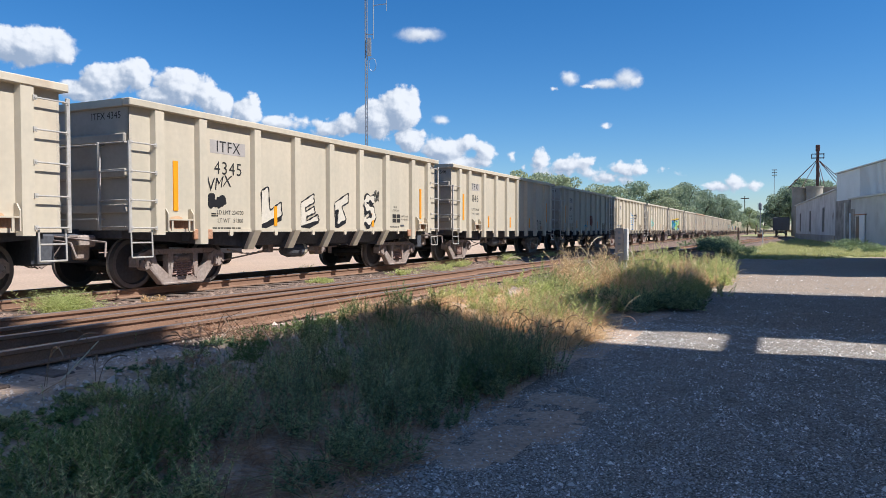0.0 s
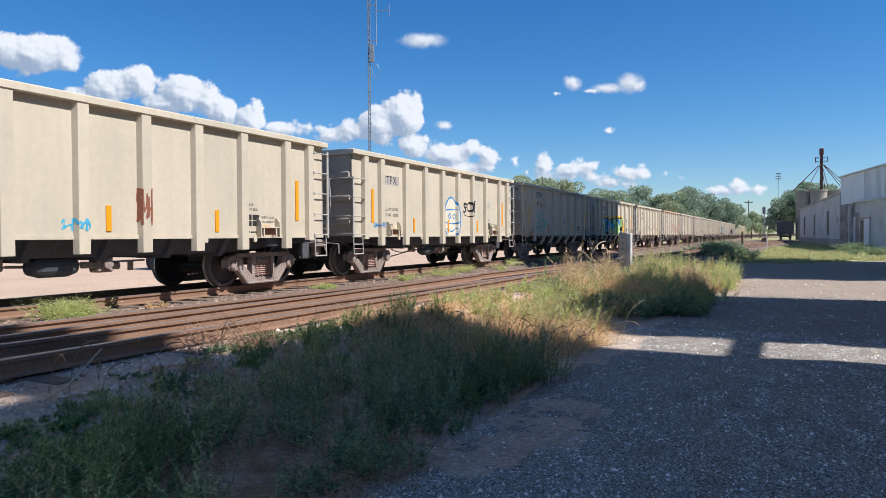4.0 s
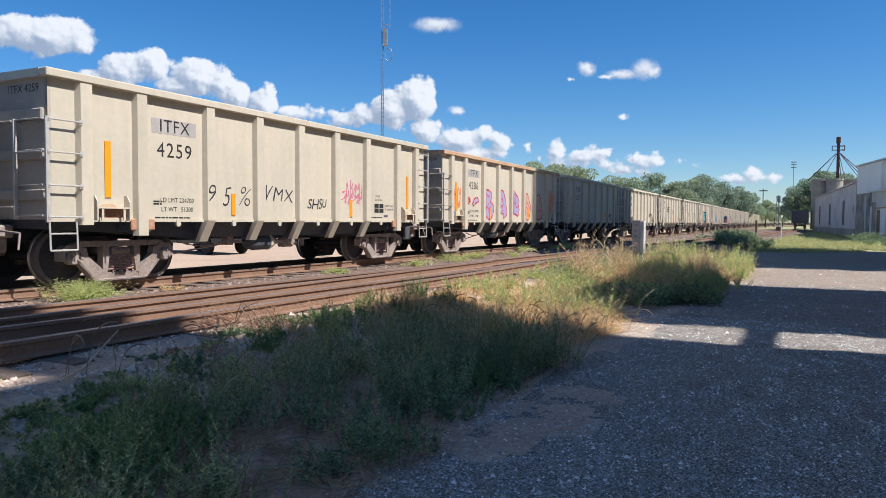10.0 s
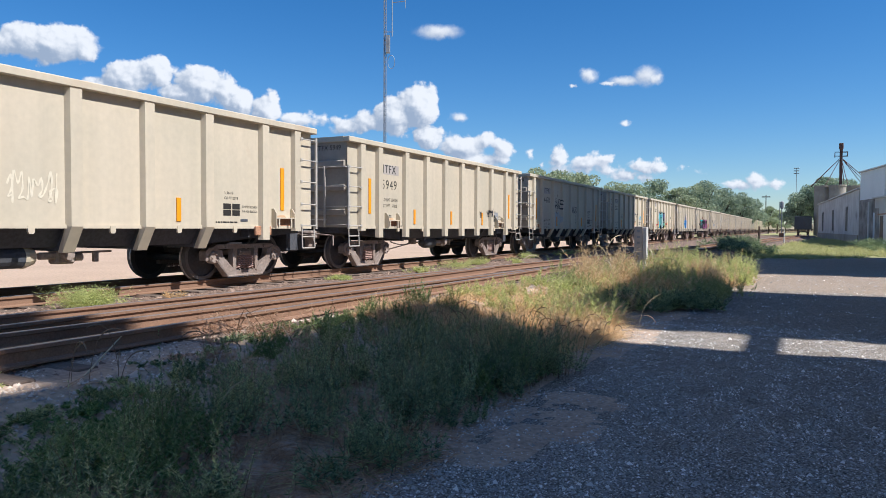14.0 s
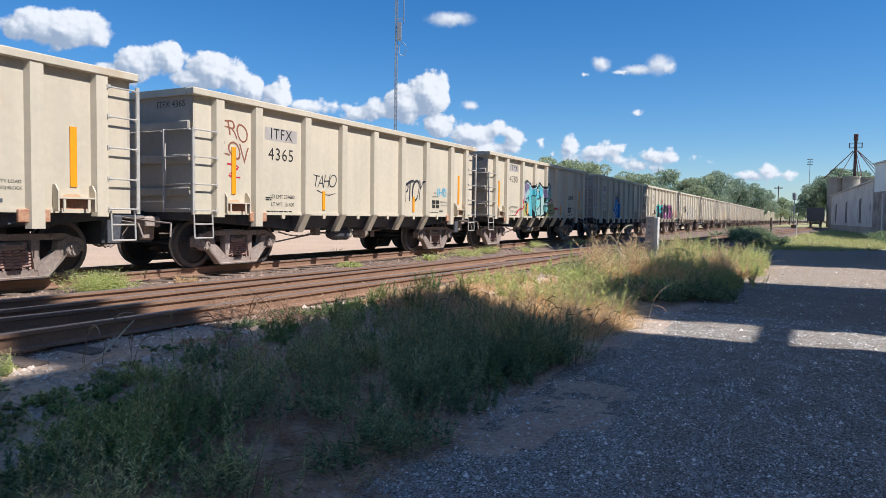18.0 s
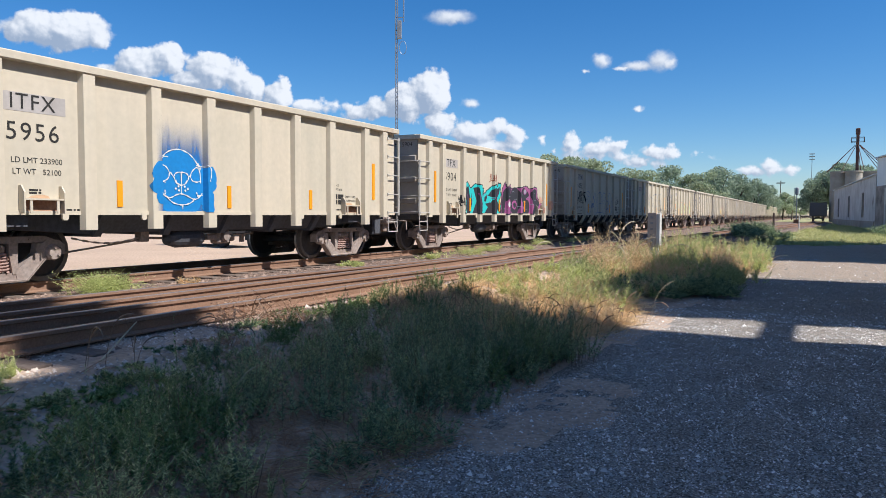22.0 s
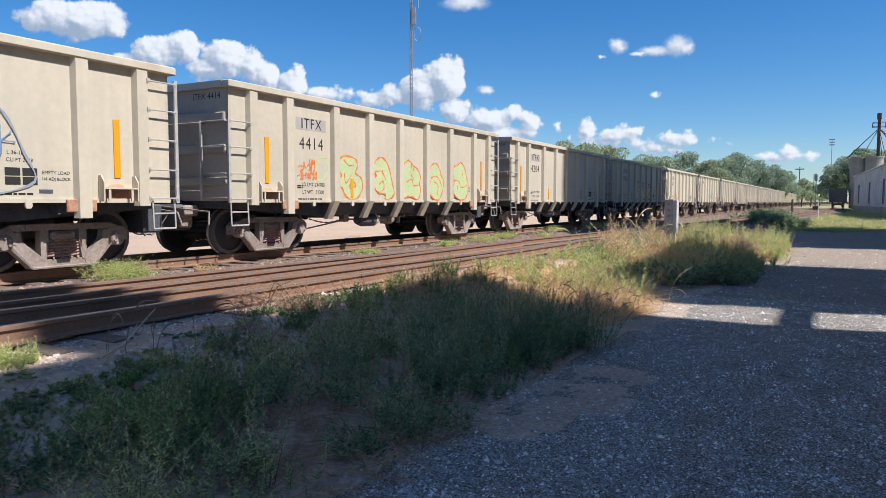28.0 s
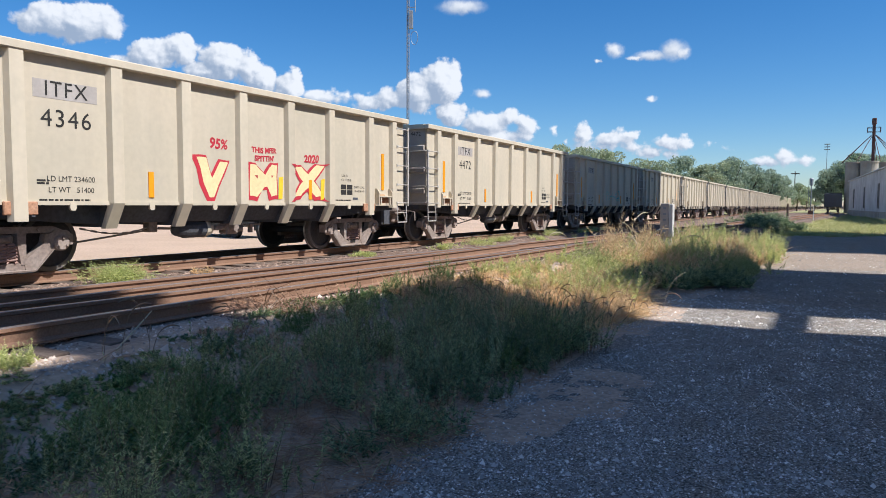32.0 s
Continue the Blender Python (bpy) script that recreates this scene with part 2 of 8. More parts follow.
# ---- materials ----
def material(name, base, rough=0.8, metal=0.0, vary=0.15, scale=3.0, fine=40.0, bump=0.2, second=None, amount=0.5, spot=None, spot_scale=1.2, spot_cut=0.6, spec=0.3, bump_dist=0.01, rand=0.0, streak=0.0):
    """A surface of two scales of noise, with a second colour in stains and an optional third in spots."""
    m = bpy.data.materials.new(name)
    m.use_nodes = True
    n, l = m.node_tree.nodes, m.node_tree.links
    b = n["Principled BSDF"]
    b.inputs["Roughness"].default_value, b.inputs["Metallic"].default_value = rough, metal
    b.inputs["Specular IOR Level"].default_value = spec
    co = n.new("ShaderNodeTexCoord")
    big, small = n.new("ShaderNodeTexNoise"), n.new("ShaderNodeTexNoise")
    for node, s in ((big, scale), (small, fine)):
        node.inputs["Scale"].default_value, node.inputs["Detail"].default_value = s, 5
        l.new(co.outputs["Object"], node.inputs["Vector"])
    second = second or tuple(c * 0.6 for c in base)

    def mix(fac, a, c):
        x = n.new("ShaderNodeMix")
        x.data_type = "RGBA"
        l.new(fac, x.inputs[0])
        for sock, v in ((x.inputs[6], a), (x.inputs[7], c)):
            if isinstance(v, tuple):
                sock.default_value = (*v, 1)
            else:
                l.new(v, sock)
        return x.outputs[2]

    def ramp(src, lo, hi, top=1.0):
        r = n.new("ShaderNodeMapRange")
        r.inputs[1].default_value, r.inputs[2].default_value, r.inputs[4].default_value = lo, hi, top
        l.new(src, r.inputs[0])
        return r.outputs[0]

    col = mix(ramp(big.outputs[0], 0.4, 0.7, amount), base, second)
    if spot:
        sp = n.new("ShaderNodeTexNoise")
        sp.inputs["Scale"].default_value, sp.inputs["Detail"].default_value = spot_scale, 6
        l.new(co.outputs["Object"], sp.inputs["Vector"])
        col = mix(ramp(sp.outputs[0], spot_cut, spot_cut + 0.12), col, spot)
    h = n.new("ShaderNodeHueSaturation")
    l.new(ramp(small.outputs[0], 0.25, 0.75), (v := n.new("ShaderNodeMapRange")).inputs[0])
    v.inputs[3].default_value, v.inputs[4].default_value = 1 - vary, 1 + vary
    value = v.outputs[0]
    if rand:
        info, mul, rr = n.new("ShaderNodeObjectInfo"), n.new("ShaderNodeMath"), n.new("ShaderNodeMapRange")
        mul.operation = "MULTIPLY"
        rr.inputs[3].default_value, rr.inputs[4].default_value = 1 - rand, 1 + rand
        l.new(info.outputs["Random"], rr.inputs[0])
        l.new(rr.outputs[0], mul.inputs[0])
        l.new(value, mul.inputs[1])
        value = mul.outputs[0]
    if streak:  # dirt that has run down the sheet, unlike from part to part
        info, mp, nz, rr, mul, cmb = (n.new("ShaderNode" + k) for k in ("ObjectInfo", "Mapping", "TexNoise", "MapRange", "Math", "CombineXYZ"))
        mp.inputs["Scale"].default_value = (1, 5.0, 0.35)
        sc = n.new("ShaderNodeMath")
        sc.operation, mul.operation = "MULTIPLY", "MULTIPLY"
        sc.inputs[1].default_value = 40.0
        l.new(info.outputs["Random"], sc.inputs[0])
        l.new(sc.outputs[0], cmb.inputs[0])
        l.new(cmb.outputs[0], mp.inputs["Location"])
        l.new(co.outputs["Object"], mp.inputs["Vector"])
        l.new(mp.outputs[0], nz.inputs["Vector"])
        nz.inputs["Scale"].default_value, nz.inputs["Detail"].default_value = 1.0, 6
        rr.inputs[1].default_value, rr.inputs[2].default_value = 0.35, 0.68
        rr.inputs[3].default_value, rr.inputs[4].default_value = 1 + streak * 0.3, 1 - streak
        l.new(nz.outputs[0], rr.inputs[0])
        l.new(rr.outputs[0], mul.inputs[0])
        l.new(value, mul.inputs[1])
        value = mul.outputs[0]
    l.new(value, h.inputs["Value"])
    l.new(col, h.inputs["Color"])
    l.new(h.outputs[0], b.inputs["Base Color"])
    if bump:
        bp = n.new("ShaderNodeBump")
        bp.inputs["Strength"].default_value, bp.inputs["Distance"].default_value = bump, bump_dist
        l.new(small.outputs[0], bp.inputs["Height"])
        l.new(bp.outputs[0], b.inputs["Normal"])
    return m


def pebble(name, dark, light, bias=0.5):
    """Loose stones, each of its own shade."""
    m = material(name, dark, 0.9, vary=0.2, scale=9, fine=60, bump=0.3)
    n, l = m.node_tree.nodes, m.node_tree.links
    geo, r = n.new("ShaderNodeNewGeometry"), n.new("ShaderNodeValToRGB")
    r.color_ramp.elements[0].color, r.color_ramp.elements[1].color = (*dark, 1), (*light, 1)
    r.color_ramp.elements[1].position = 1.0
    mid = r.color_ramp.elements.new(bias)
    mid.color = (*[0.6 * a + 0.4 * b for a, b in zip(dark, light)], 1)
    l.new(geo.outputs["Random Per Island"], r.inputs[0])
    l.new(r.outputs[0], n["Principled BSDF"].inputs["Base Color"])
    return m


def pebbly(m, scale, low, high):
    """Breaks a ground material up into small stones, each of its own shade, with dark gaps."""
    n, l = m.node_tree.nodes, m.node_tree.links
    b = n["Principled BSDF"]
    src = b.inputs["Base Color"].links[0].from_socket
    co, v, r, mul, gap, mul2 = (n.new("ShaderNode" + k) for k in ("TexCoord", "TexVoronoi", "MapRange", "Mix", "MapRange", "Mix"))
    v.inputs["Scale"].default_value = scale
    l.new(co.outputs["Object"], v.inputs["Vector"])
    l.new(v.outputs["Color"], r.inputs[0])
    r.inputs[3].default_value, r.inputs[4].default_value = low, high
    l.new(v.outputs["Distance"], gap.inputs[0])
    for k, x in ((1, 0.35), (2, 0.75), (3, 1.0), (4, 0.45)):
        gap.inputs[k].default_value = x
    last = src
    for node, fac in ((mul, r.outputs[0]), (mul2, gap.outputs[0])):
        node.data_type, node.blend_type = "RGBA", "MULTIPLY"
        node.inputs[0].default_value = 1.0
        l.new(last, node.inputs[6])
        l.new(fac, node.inputs[7])
        last = node.outputs[2]
    l.new(last, b.inputs["Base Color"])


def leafy(name, base, dry, scale=2.0, through=0.35):
    """Leaves and blades: colour varied by island, some light passing through."""
    m = bpy.data.materials.new(name)
    m.use_nodes = True
    n, l = m.node_tree.nodes, m.node_tree.links
    b, out = n["Principled BSDF"], n["Material Output"]
    b.inputs["Roughness"].default_value, b.inputs["Specular IOR Level"].default_value = 0.6, 0.25
    geo, noise_n, co = n.new("ShaderNodeNewGeometry"), n.new("ShaderNodeTexNoise"), n.new("ShaderNodeTexCoord")
    noise_n.inputs["Scale"].default_value = scale
    l.new(co.outputs["Object"], noise_n.inputs["Vector"])
    add = n.new("ShaderNodeMath")
    add.operation = "MULTIPLY"
    l.new(geo.outputs["Random Per Island"], add.inputs[0])
    l.new(noise_n.outputs[0], add.inputs[1])
    r = n.new("ShaderNodeValToRGB")
    r.color_ramp.elements[0].color, r.color_ramp.elements[1].color = (*base, 1), (*dry, 1)
    r.color_ramp.elements[0].position, r.color_ramp.elements[1].position = 0.08, 0.52
    l.new(add.outputs[0], r.inputs[0])
    l.new(r.outputs[0], b.inputs["Base Color"])
    t, ms = n.new("ShaderNodeBsdfTranslucent"), n.new("ShaderNodeMixShader")
    ms.inputs[0].default_value = through
    l.new(r.outputs[0], t.inputs["Color"])
    l.new(b.outputs[0], ms.inputs[1])
    l.new(t.outputs[0], ms.inputs[2])
    l.new(ms.outputs[0], out.inputs["Surface"])
    return m


M = dict(
    gravel=material("gravel", (0.39, 0.34, 0.285), 0.95, vary=0.6, scale=0.9, fine=60, bump=1.0, second=(0.27, 0.235, 0.195), bump_dist=0.03, spot=(0.46, 0.38, 0.29), spot_scale=0.5, spot_cut=0.6),
    # fine tan gravel, made paler: part of the sunlight is in its colour
    tan_lit_gravel=material("tan_lit_gravel", (0.44, 0.35, 0.265), 0.95, vary=0.4, scale=0.5, fine=30, bump=0.7, second=(0.34, 0.265, 0.20), bump_dist=0.03),
    stone=pebble("stone", (0.19, 0.175, 0.16), (0.95, 0.91, 0.85), 0.72),
    rubble=pebble("rubble", (0.30, 0.235, 0.19), (0.82, 0.69, 0.57), 0.65),
    soil=material("soil", (0.46, 0.345, 0.255), 0.95, vary=0.35, scale=1.2, fine=22, bump=0.6, second=(0.27, 0.195, 0.145), bump_dist=0.02),
    ballast=material("ballast", (0.24, 0.17, 0.13), 0.95, vary=0.5, scale=1.5, fine=26, bump=1.0, second=(0.32, 0.24, 0.19), bump_dist=0.05),
    ballast_stone=pebble("ballast_stone", (0.14, 0.092, 0.068), (0.40, 0.29, 0.225), 0.6),
    dirt=material("dirt", (0.52, 0.38, 0.265), 0.95, vary=0.25, scale=0.35, fine=14, bump=0.5, second=(0.40, 0.29, 0.20), bump_dist=0.03),
    field=material("field", (0.33, 0.32, 0.15), 0.95, vary=0.35, scale=0.15, fine=9, bump=0.6, second=(0.38, 0.33, 0.14), bump_dist=0.05),
    rail=material("rail_rust", (0.27, 0.165, 0.108), 0.75, vary=0.2, scale=2.5, fine=50, bump=0.2, second=(0.18, 0.105, 0.068)),
    rail_top=material("rail_top", (0.33, 0.27, 0.24), 0.4, metal=0.6, vary=0.15, scale=2, fine=30, bump=0.05),
    tie=material("tie", (0.15, 0.11, 0.085), 0.9, vary=0.3, scale=3, fine=25, bump=0.5, second=(0.23, 0.19, 0.16), rand=0.25),
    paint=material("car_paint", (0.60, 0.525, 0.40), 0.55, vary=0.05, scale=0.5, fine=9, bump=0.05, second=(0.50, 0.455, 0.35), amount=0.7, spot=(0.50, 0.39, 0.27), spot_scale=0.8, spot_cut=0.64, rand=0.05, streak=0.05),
    # the sides' paint again, darkened: the shade on the ends is in the colour
    paint_end_shade=material("car_paint_shaded_end", (0.46, 0.42, 0.35), 0.6, vary=0.07, scale=0.8, fine=9, bump=0.06, second=(0.33, 0.29, 0.24), amount=0.8, rand=0.05),
    inside=material("car_inside", (0.20, 0.17, 0.15), 0.8, vary=0.2, scale=1, fine=12, second=(0.30, 0.20, 0.14)),
    under=material("underframe", (0.085, 0.092, 0.11), 0.75, vary=0.25, scale=2, fine=18, second=(0.085, 0.078, 0.075)),
    truck=material("truck_steel", (0.34, 0.285, 0.25), 0.8, vary=0.25, scale=3, fine=22, bump=0.3, second=(0.25, 0.185, 0.15), amount=0.8, rand=0.12),
    spring=material("spring_steel", (0.36, 0.24, 0.20), 0.7, vary=0.2, scale=4, fine=20, second=(0.28, 0.17, 0.14)),
    # wheels darkened for the shade under the body, rim faces left lighter
    wheel=material("shaded_wheel_steel", (0.060, 0.060, 0.068), 0.65, vary=0.2, scale=4, fine=20, second=(0.09, 0.07, 0.06)),
    rim=material("wheel_rim", (0.17, 0.15, 0.14), 0.5, metal=0.2, vary=0.15, scale=4, fine=20, second=(0.13, 0.11, 0.10)),
    tread=material("wheel_tread", (0.52, 0.47, 0.43), 0.35, metal=0.7, vary=0.1, scale=4, fine=20),
    bare=material("galvanised", (0.55, 0.52, 0.47), 0.5, metal=0.2, vary=0.1, scale=5, fine=30),
    rusty_paint=material("rusty_car_paint", (0.52, 0.33, 0.19), 0.7, vary=0.12, scale=0.9, fine=12, bump=0.08, second=(0.60, 0.50, 0.37), amount=0.9),
    rust=material("rust", (0.36, 0.17, 0.09), 0.85, vary=0.25, scale=5, fine=30, second=(0.50, 0.30, 0.19), amount=0.9),
    orange=material("orange_reflector", (0.82, 0.335, 0.004), 0.5, vary=0.05, scale=3, fine=20, bump=0.02, second=(0.75, 0.30, 0.006)),
    plate=material("grey_plate", (0.46, 0.42, 0.385), 0.6, vary=0.06, scale=3, fine=20, bump=0.03),
    black=material("black_paint", (0.035, 0.033, 0.03), 0.6, vary=0.15, scale=3, fine=20, bump=0.03),
)

pebbly(M["gravel"], 75, 0.22, 1.7)
pebbly(M["tan_lit_gravel"], 55, 0.6, 1.4)
pebbly(M["ballast"], 32, 0.55, 1.5)


# ---- mesh helpers ----
def finish(name, bm, mat, smooth=False):
    me = bpy.data.meshes.new(name)
    bm.to_mesh(me)
    bm.free()
    for m in (mat if isinstance(mat, (list, tuple)) else [mat]):
        me.materials.append(m)
    if smooth:
        me.polygons.foreach_set("use_smooth", [True] * len(me.polygons))
    return me


def part(name, bm, mat, parent=None, label="", smooth=False, m=None):
    """Links a bmesh as one mesh object under a thing or a part."""
    ob = new(name, bm if isinstance(bm, bpy.types.Mesh) else finish(name, bm, mat, smooth))
    if parent:
        ob.parent = parent
    if m is not None:
        ob.matrix_basis = m
    if label:
        ob["label"] = label
    return ob


def empty(name, m=None):
    ob = new(name)
    ob.empty_display_size = 0.2
    if m is not None:
        ob.matrix_basis = m
    return ob


def box(bm, lo, hi, bevel=0.0, mi=0):
    c, s = [(a + b) / 2 for a, b in zip(lo, hi)], [b - a for a, b in zip(lo, hi)]
    r = bmesh.ops.create_cube(bm, size=1, matrix=Matrix.Translation(c) @ Matrix.Diagonal((*s, 1)))
    fs = list({f for v in r["verts"] for f in v.link_faces})
    if bevel:
        es = list({e for f in fs for e in f.edges})
        fs = bmesh.ops.bevel(bm, geom=es, offset=bevel, segments=1, affect="EDGES")["faces"] + [f for f in fs if f.is_valid]
    for f in fs:
        f.material_index = mi
    return bm


def prism(bm, pts, axis, lo, hi, mi=0):
    """A flat outline (two coordinates a point) drawn out along an axis from lo to hi."""
    def at(p, v):
        q = list(p)
        q.insert(axis, v)
        return q
    a, b = [bm.verts.new(at(p, lo)) for p in pts], [bm.verts.new(at(p, hi)) for p in pts]
    fs = [bm.faces.new(a), bm.faces.new(b[::-1])]
    for i in range(len(pts)):
        j = (i + 1) % len(pts)
        fs.append(bm.faces.new((a[j], a[i], b[i], b[j])))
    bmesh.ops.recalc_face_normals(bm, faces=fs)
    for f in fs:
        f.material_index = mi
    return bm


def rod(bm, a, b, r, sides=6, r2=None, mi=0):
    a, b = Vector(a), Vector(b)
    q = (b - a).to_track_quat("Z", "Y").to_matrix().to_4x4()
    m = Matrix.Translation((a + b) / 2) @ q
    res = bmesh.ops.create_cone(bm, cap_ends=True, segments=sides, radius1=r, radius2=r if r2 is None else r2, depth=(b - a).length, matrix=m)
    for f in {f for v in res["verts"] for f in v.link_faces}:
        f.material_index = mi
    return bm


def lathe(bm, prof, m=Matrix(), sides=24, mi=0):
    """A round body about the x axis from (x, radius) pairs."""
    rings = [[bm.verts.new(m @ Vector((x, r * math.cos(2 * math.pi * k / sides), r * math.sin(2 * math.pi * k / sides)))) for k in range(sides)] for x, r in prof]
    fs = []
    for p, q in zip(rings, rings[1:]):
        for k in range(sides):
            j = (k + 1) % sides
            fs.append(bm.faces.new((p[k], p[j], q[j], q[k])))
    fs += [bm.faces.new(rings[0][::-1]), bm.faces.new(rings[-1])]
    bmesh.ops.recalc_face_normals(bm, faces=fs)
    for f in fs:
        f.material_index = mi
    return bm


def B():
    return bmesh.new()


# ---- ground, tracks ----
def siding(y):
    """Centre of the near track, which runs off to the right of the main track."""
    return -7.73 + 0.066 * (min(y, 130) - 5.5) + 0.015 * max(0, y - 130)


def branch(y):
    return siding(y) + max(0.0, 0.85 - 0.056 * (y - 5.5))


def main_x(y):
    """Centre of the train's track: straight, then a wide curve to the right."""
    return TRACK_X + (max(0.0, y - 250) ** 2) / 1300


def bump_noise(x, y, s):
    return noise.noise((x * s, y * s, 3.1))


def level(x, y):
    base = 0.16 * min(1, max(0, (-2.6 - x) / 3)) + 0.05 * min(1, max(0, (-9 - x) / 4))
    def bed(d):
        return 0.40 * min(1, max(0, (2.9 - abs(d)) / 1.2))
    near = bed(x - siding(y)) if y < 170 else 0
    if y < 20:
        near = max(near, bed(x - branch(y)) * min(1, (20 - y) / 3))
    z = max(base, bed(x - main_x(y)), near)
    if abs(x) < 40 and y < 120:
        z += 0.035 * bump_noise(x, y, 0.7) + 0.015 * bump_noise(x, y, 2.7)
    return z


def lines(spans):
    v = []
    for a, b, step in spans:
        k = max(1, round((b - a) / step))
        v += [a + (b - a) * i / k for i in range(k)]
    return v + [spans[-1][1]]


def build_ground():
    xs = lines([(-2600, -300, 400), (-300, -60, 30), (-60, -15, 5), (-15, -5, 0.25), (-5, -1, 0.08), (-1, 4, 0.25), (4, 12, 1), (12, 60, 6), (60, 2600, 500)])
    ys = lines([(-600, -40, 140), (-40, -2, 4), (-2, 2.5, 0.3), (2.5, 9.5, 0.09), (9.5, 40, 0.3), (40, 120, 2), (120, 320, 8), (320, 900, 60), (900, 4200, 600)])
    verts = [(x, y, level(x, y)) for y in ys for x in xs]
    n = len(xs)
    faces, kinds = [], []
    for j in range(len(ys) - 1):
        for i in range(n - 1):
            faces.append((j * n + i, j * n + i + 1, (j + 1) * n + i + 1, (j + 1) * n + i))
            x, y = (xs[i] + xs[i + 1]) / 2, (ys[j] + ys[j + 1]) / 2
            wob = 0.5 * bump_noise(x, y, 0.5)
            on_bed = abs(x - main_x(y)) < 2.5 + wob or (y < 150 and abs(x - siding(y)) < 2.3 + wob * 0.6) or (y < 20 and abs(x - branch(y)) < 2.1 + wob * 0.6)
            if y < 15 and branch(y) + 0.95 < x < -4.4 + wob:
                k = 2 if x > branch(y) + 1.3 + 0.6 * wob else 4
            elif on_bed or main_x(y) < x < siding(y) and y < 180:
                k = 1
            elif -5.2 < x < -2.35 + 0.8 * wob and y < 9.6 or -5.5 < x < -2.0 + wob and 9 < y < 29:
                k = 4
            elif (x + 1.85) ** 2 / 0.16 + (y - 6.15) ** 2 / 0.9 < 0.9 + 1.6 * bump_noise(x, y, 2.3) + bump_noise(y, x, 7.0) or (x + 2.0) ** 2 / 0.12 + (y - 4.95) ** 2 / 0.25 < 0.9 + 1.6 * bump_noise(x, y, 2.3):
                k = 4
            elif x < -8.5:
                k = 2 if x > -75 and y < 140 else 3
            elif y > 44 + 3 * wob + max(0, x) * 1.0 and y < 400:
                k = 3
            elif abs(x) > 30 or y > 400 or y < -60:
                k = 3
            # the paler sunlit colour starts where the shade across the lot ends
            elif y > 20.5 + 1.6 * wob and x > -2:
                k = 5
            else:
                k = 0
            kinds.append(k)
    me = bpy.data.meshes.new("ground")
    me.from_pydata(verts, [], faces)
    for m in ("gravel", "ballast", "dirt", "field", "soil", "tan_lit_gravel"):
        me.materials.append(M[m])
    me.polygons.foreach_set("material_index", kinds)
    me.polygons.foreach_set("use_smooth", [True] * len(faces))
    tagged(new("ground", me), "gravel lot, ballast bed, pale dirt yard and grass", "ground", kind="structure")


RAIL_PROFILE = [(-0.07, -0.17), (0.07, -0.17), (0.07, -0.155), (0.012, -0.135), (0.010, -0.05), (0.036, -0.038), (0.036, -0.006), (0.028, 0.0), (-0.028, 0.0), (-0.036, -0.006), (-0.036, -0.038), (-0.010, -0.05), (-0.012, -0.135), (-0.07, -0.155)]


def rail(name, line, label):
    """A rail along points (x, y) with its real section; the running band on top is worn bright."""
    bm = B()
    rings = [[bm.verts.new((x + px, y, RAIL_Z + pz)) for px, pz in RAIL_PROFILE] for x, y in line]
    k = len(RAIL_PROFILE)
    for p, q in zip(rings, rings[1:]):
        for i in range(k):
            f = bm.faces.new((p[i], p[(i + 1) % k], q[(i + 1) % k], q[i]))
            f.material_index = 1 if i in (6, 7, 8) else 0
    bm.faces.new(rings[0]), bm.faces.new(rings[-1][::-1])
    bmesh.ops.recalc_face_normals(bm, faces=bm.faces)
    return tagged(part(name, bm, [M["rail"], M["rail_top"]]), label, "rail", "rails", "structure")


def build_tracks():
    ys = lines([(-60, 40, 2), (40, 250, 10), (250, 740, 10)])
    for s in (-0.755, 0.755):
        rail("main_rail", [(main_x(y) + s, y) for y in ys], "brown rusty steel rail with a worn bright top under the train")
    ys = lines([(-60, 30, 2), (30, 165, 10)])
    for s in (-0.755, 0.755):
        rail("siding_rail", [(siding(y) + s, y) for y in ys], "brown rusty steel rail of the siding")
    ys = lines([(-60, 18, 2)])
    for s in (-0.755, 0.755):
        rail("branch_rail", [(branch(y) + s, y) for y in ys], "brown rusty steel rail of the diverging track")
    tie_mesh = finish("tie", box(B(), (-1.3, -0.11, -0.17), (1.3, 0.11, 0.0), 0.012), M["tie"])
    for k, (xf, y0, y1, name) in enumerate(((main_x, -4, 80, "main_tie"), (siding, -4, 80, "siding_tie"), (branch, -4, 12, "branch_tie"))):
        y = y0
        while y < y1:
            t = tagged(new(name, tie_mesh), "weathered dark timber sleeper sunk in the ballast", "sleeper", "sleepers", "structure")
            t.matrix_basis = pose(xf(y) + random.uniform(-0.06, 0.06), y, RAIL_Z - 0.168 - 0.01 * k, 0, 0, random.uniform(-1.5, 1.5) - (3.8 if k == 1 else 0))
            y += 0.54


build_ground()
build_tracks()


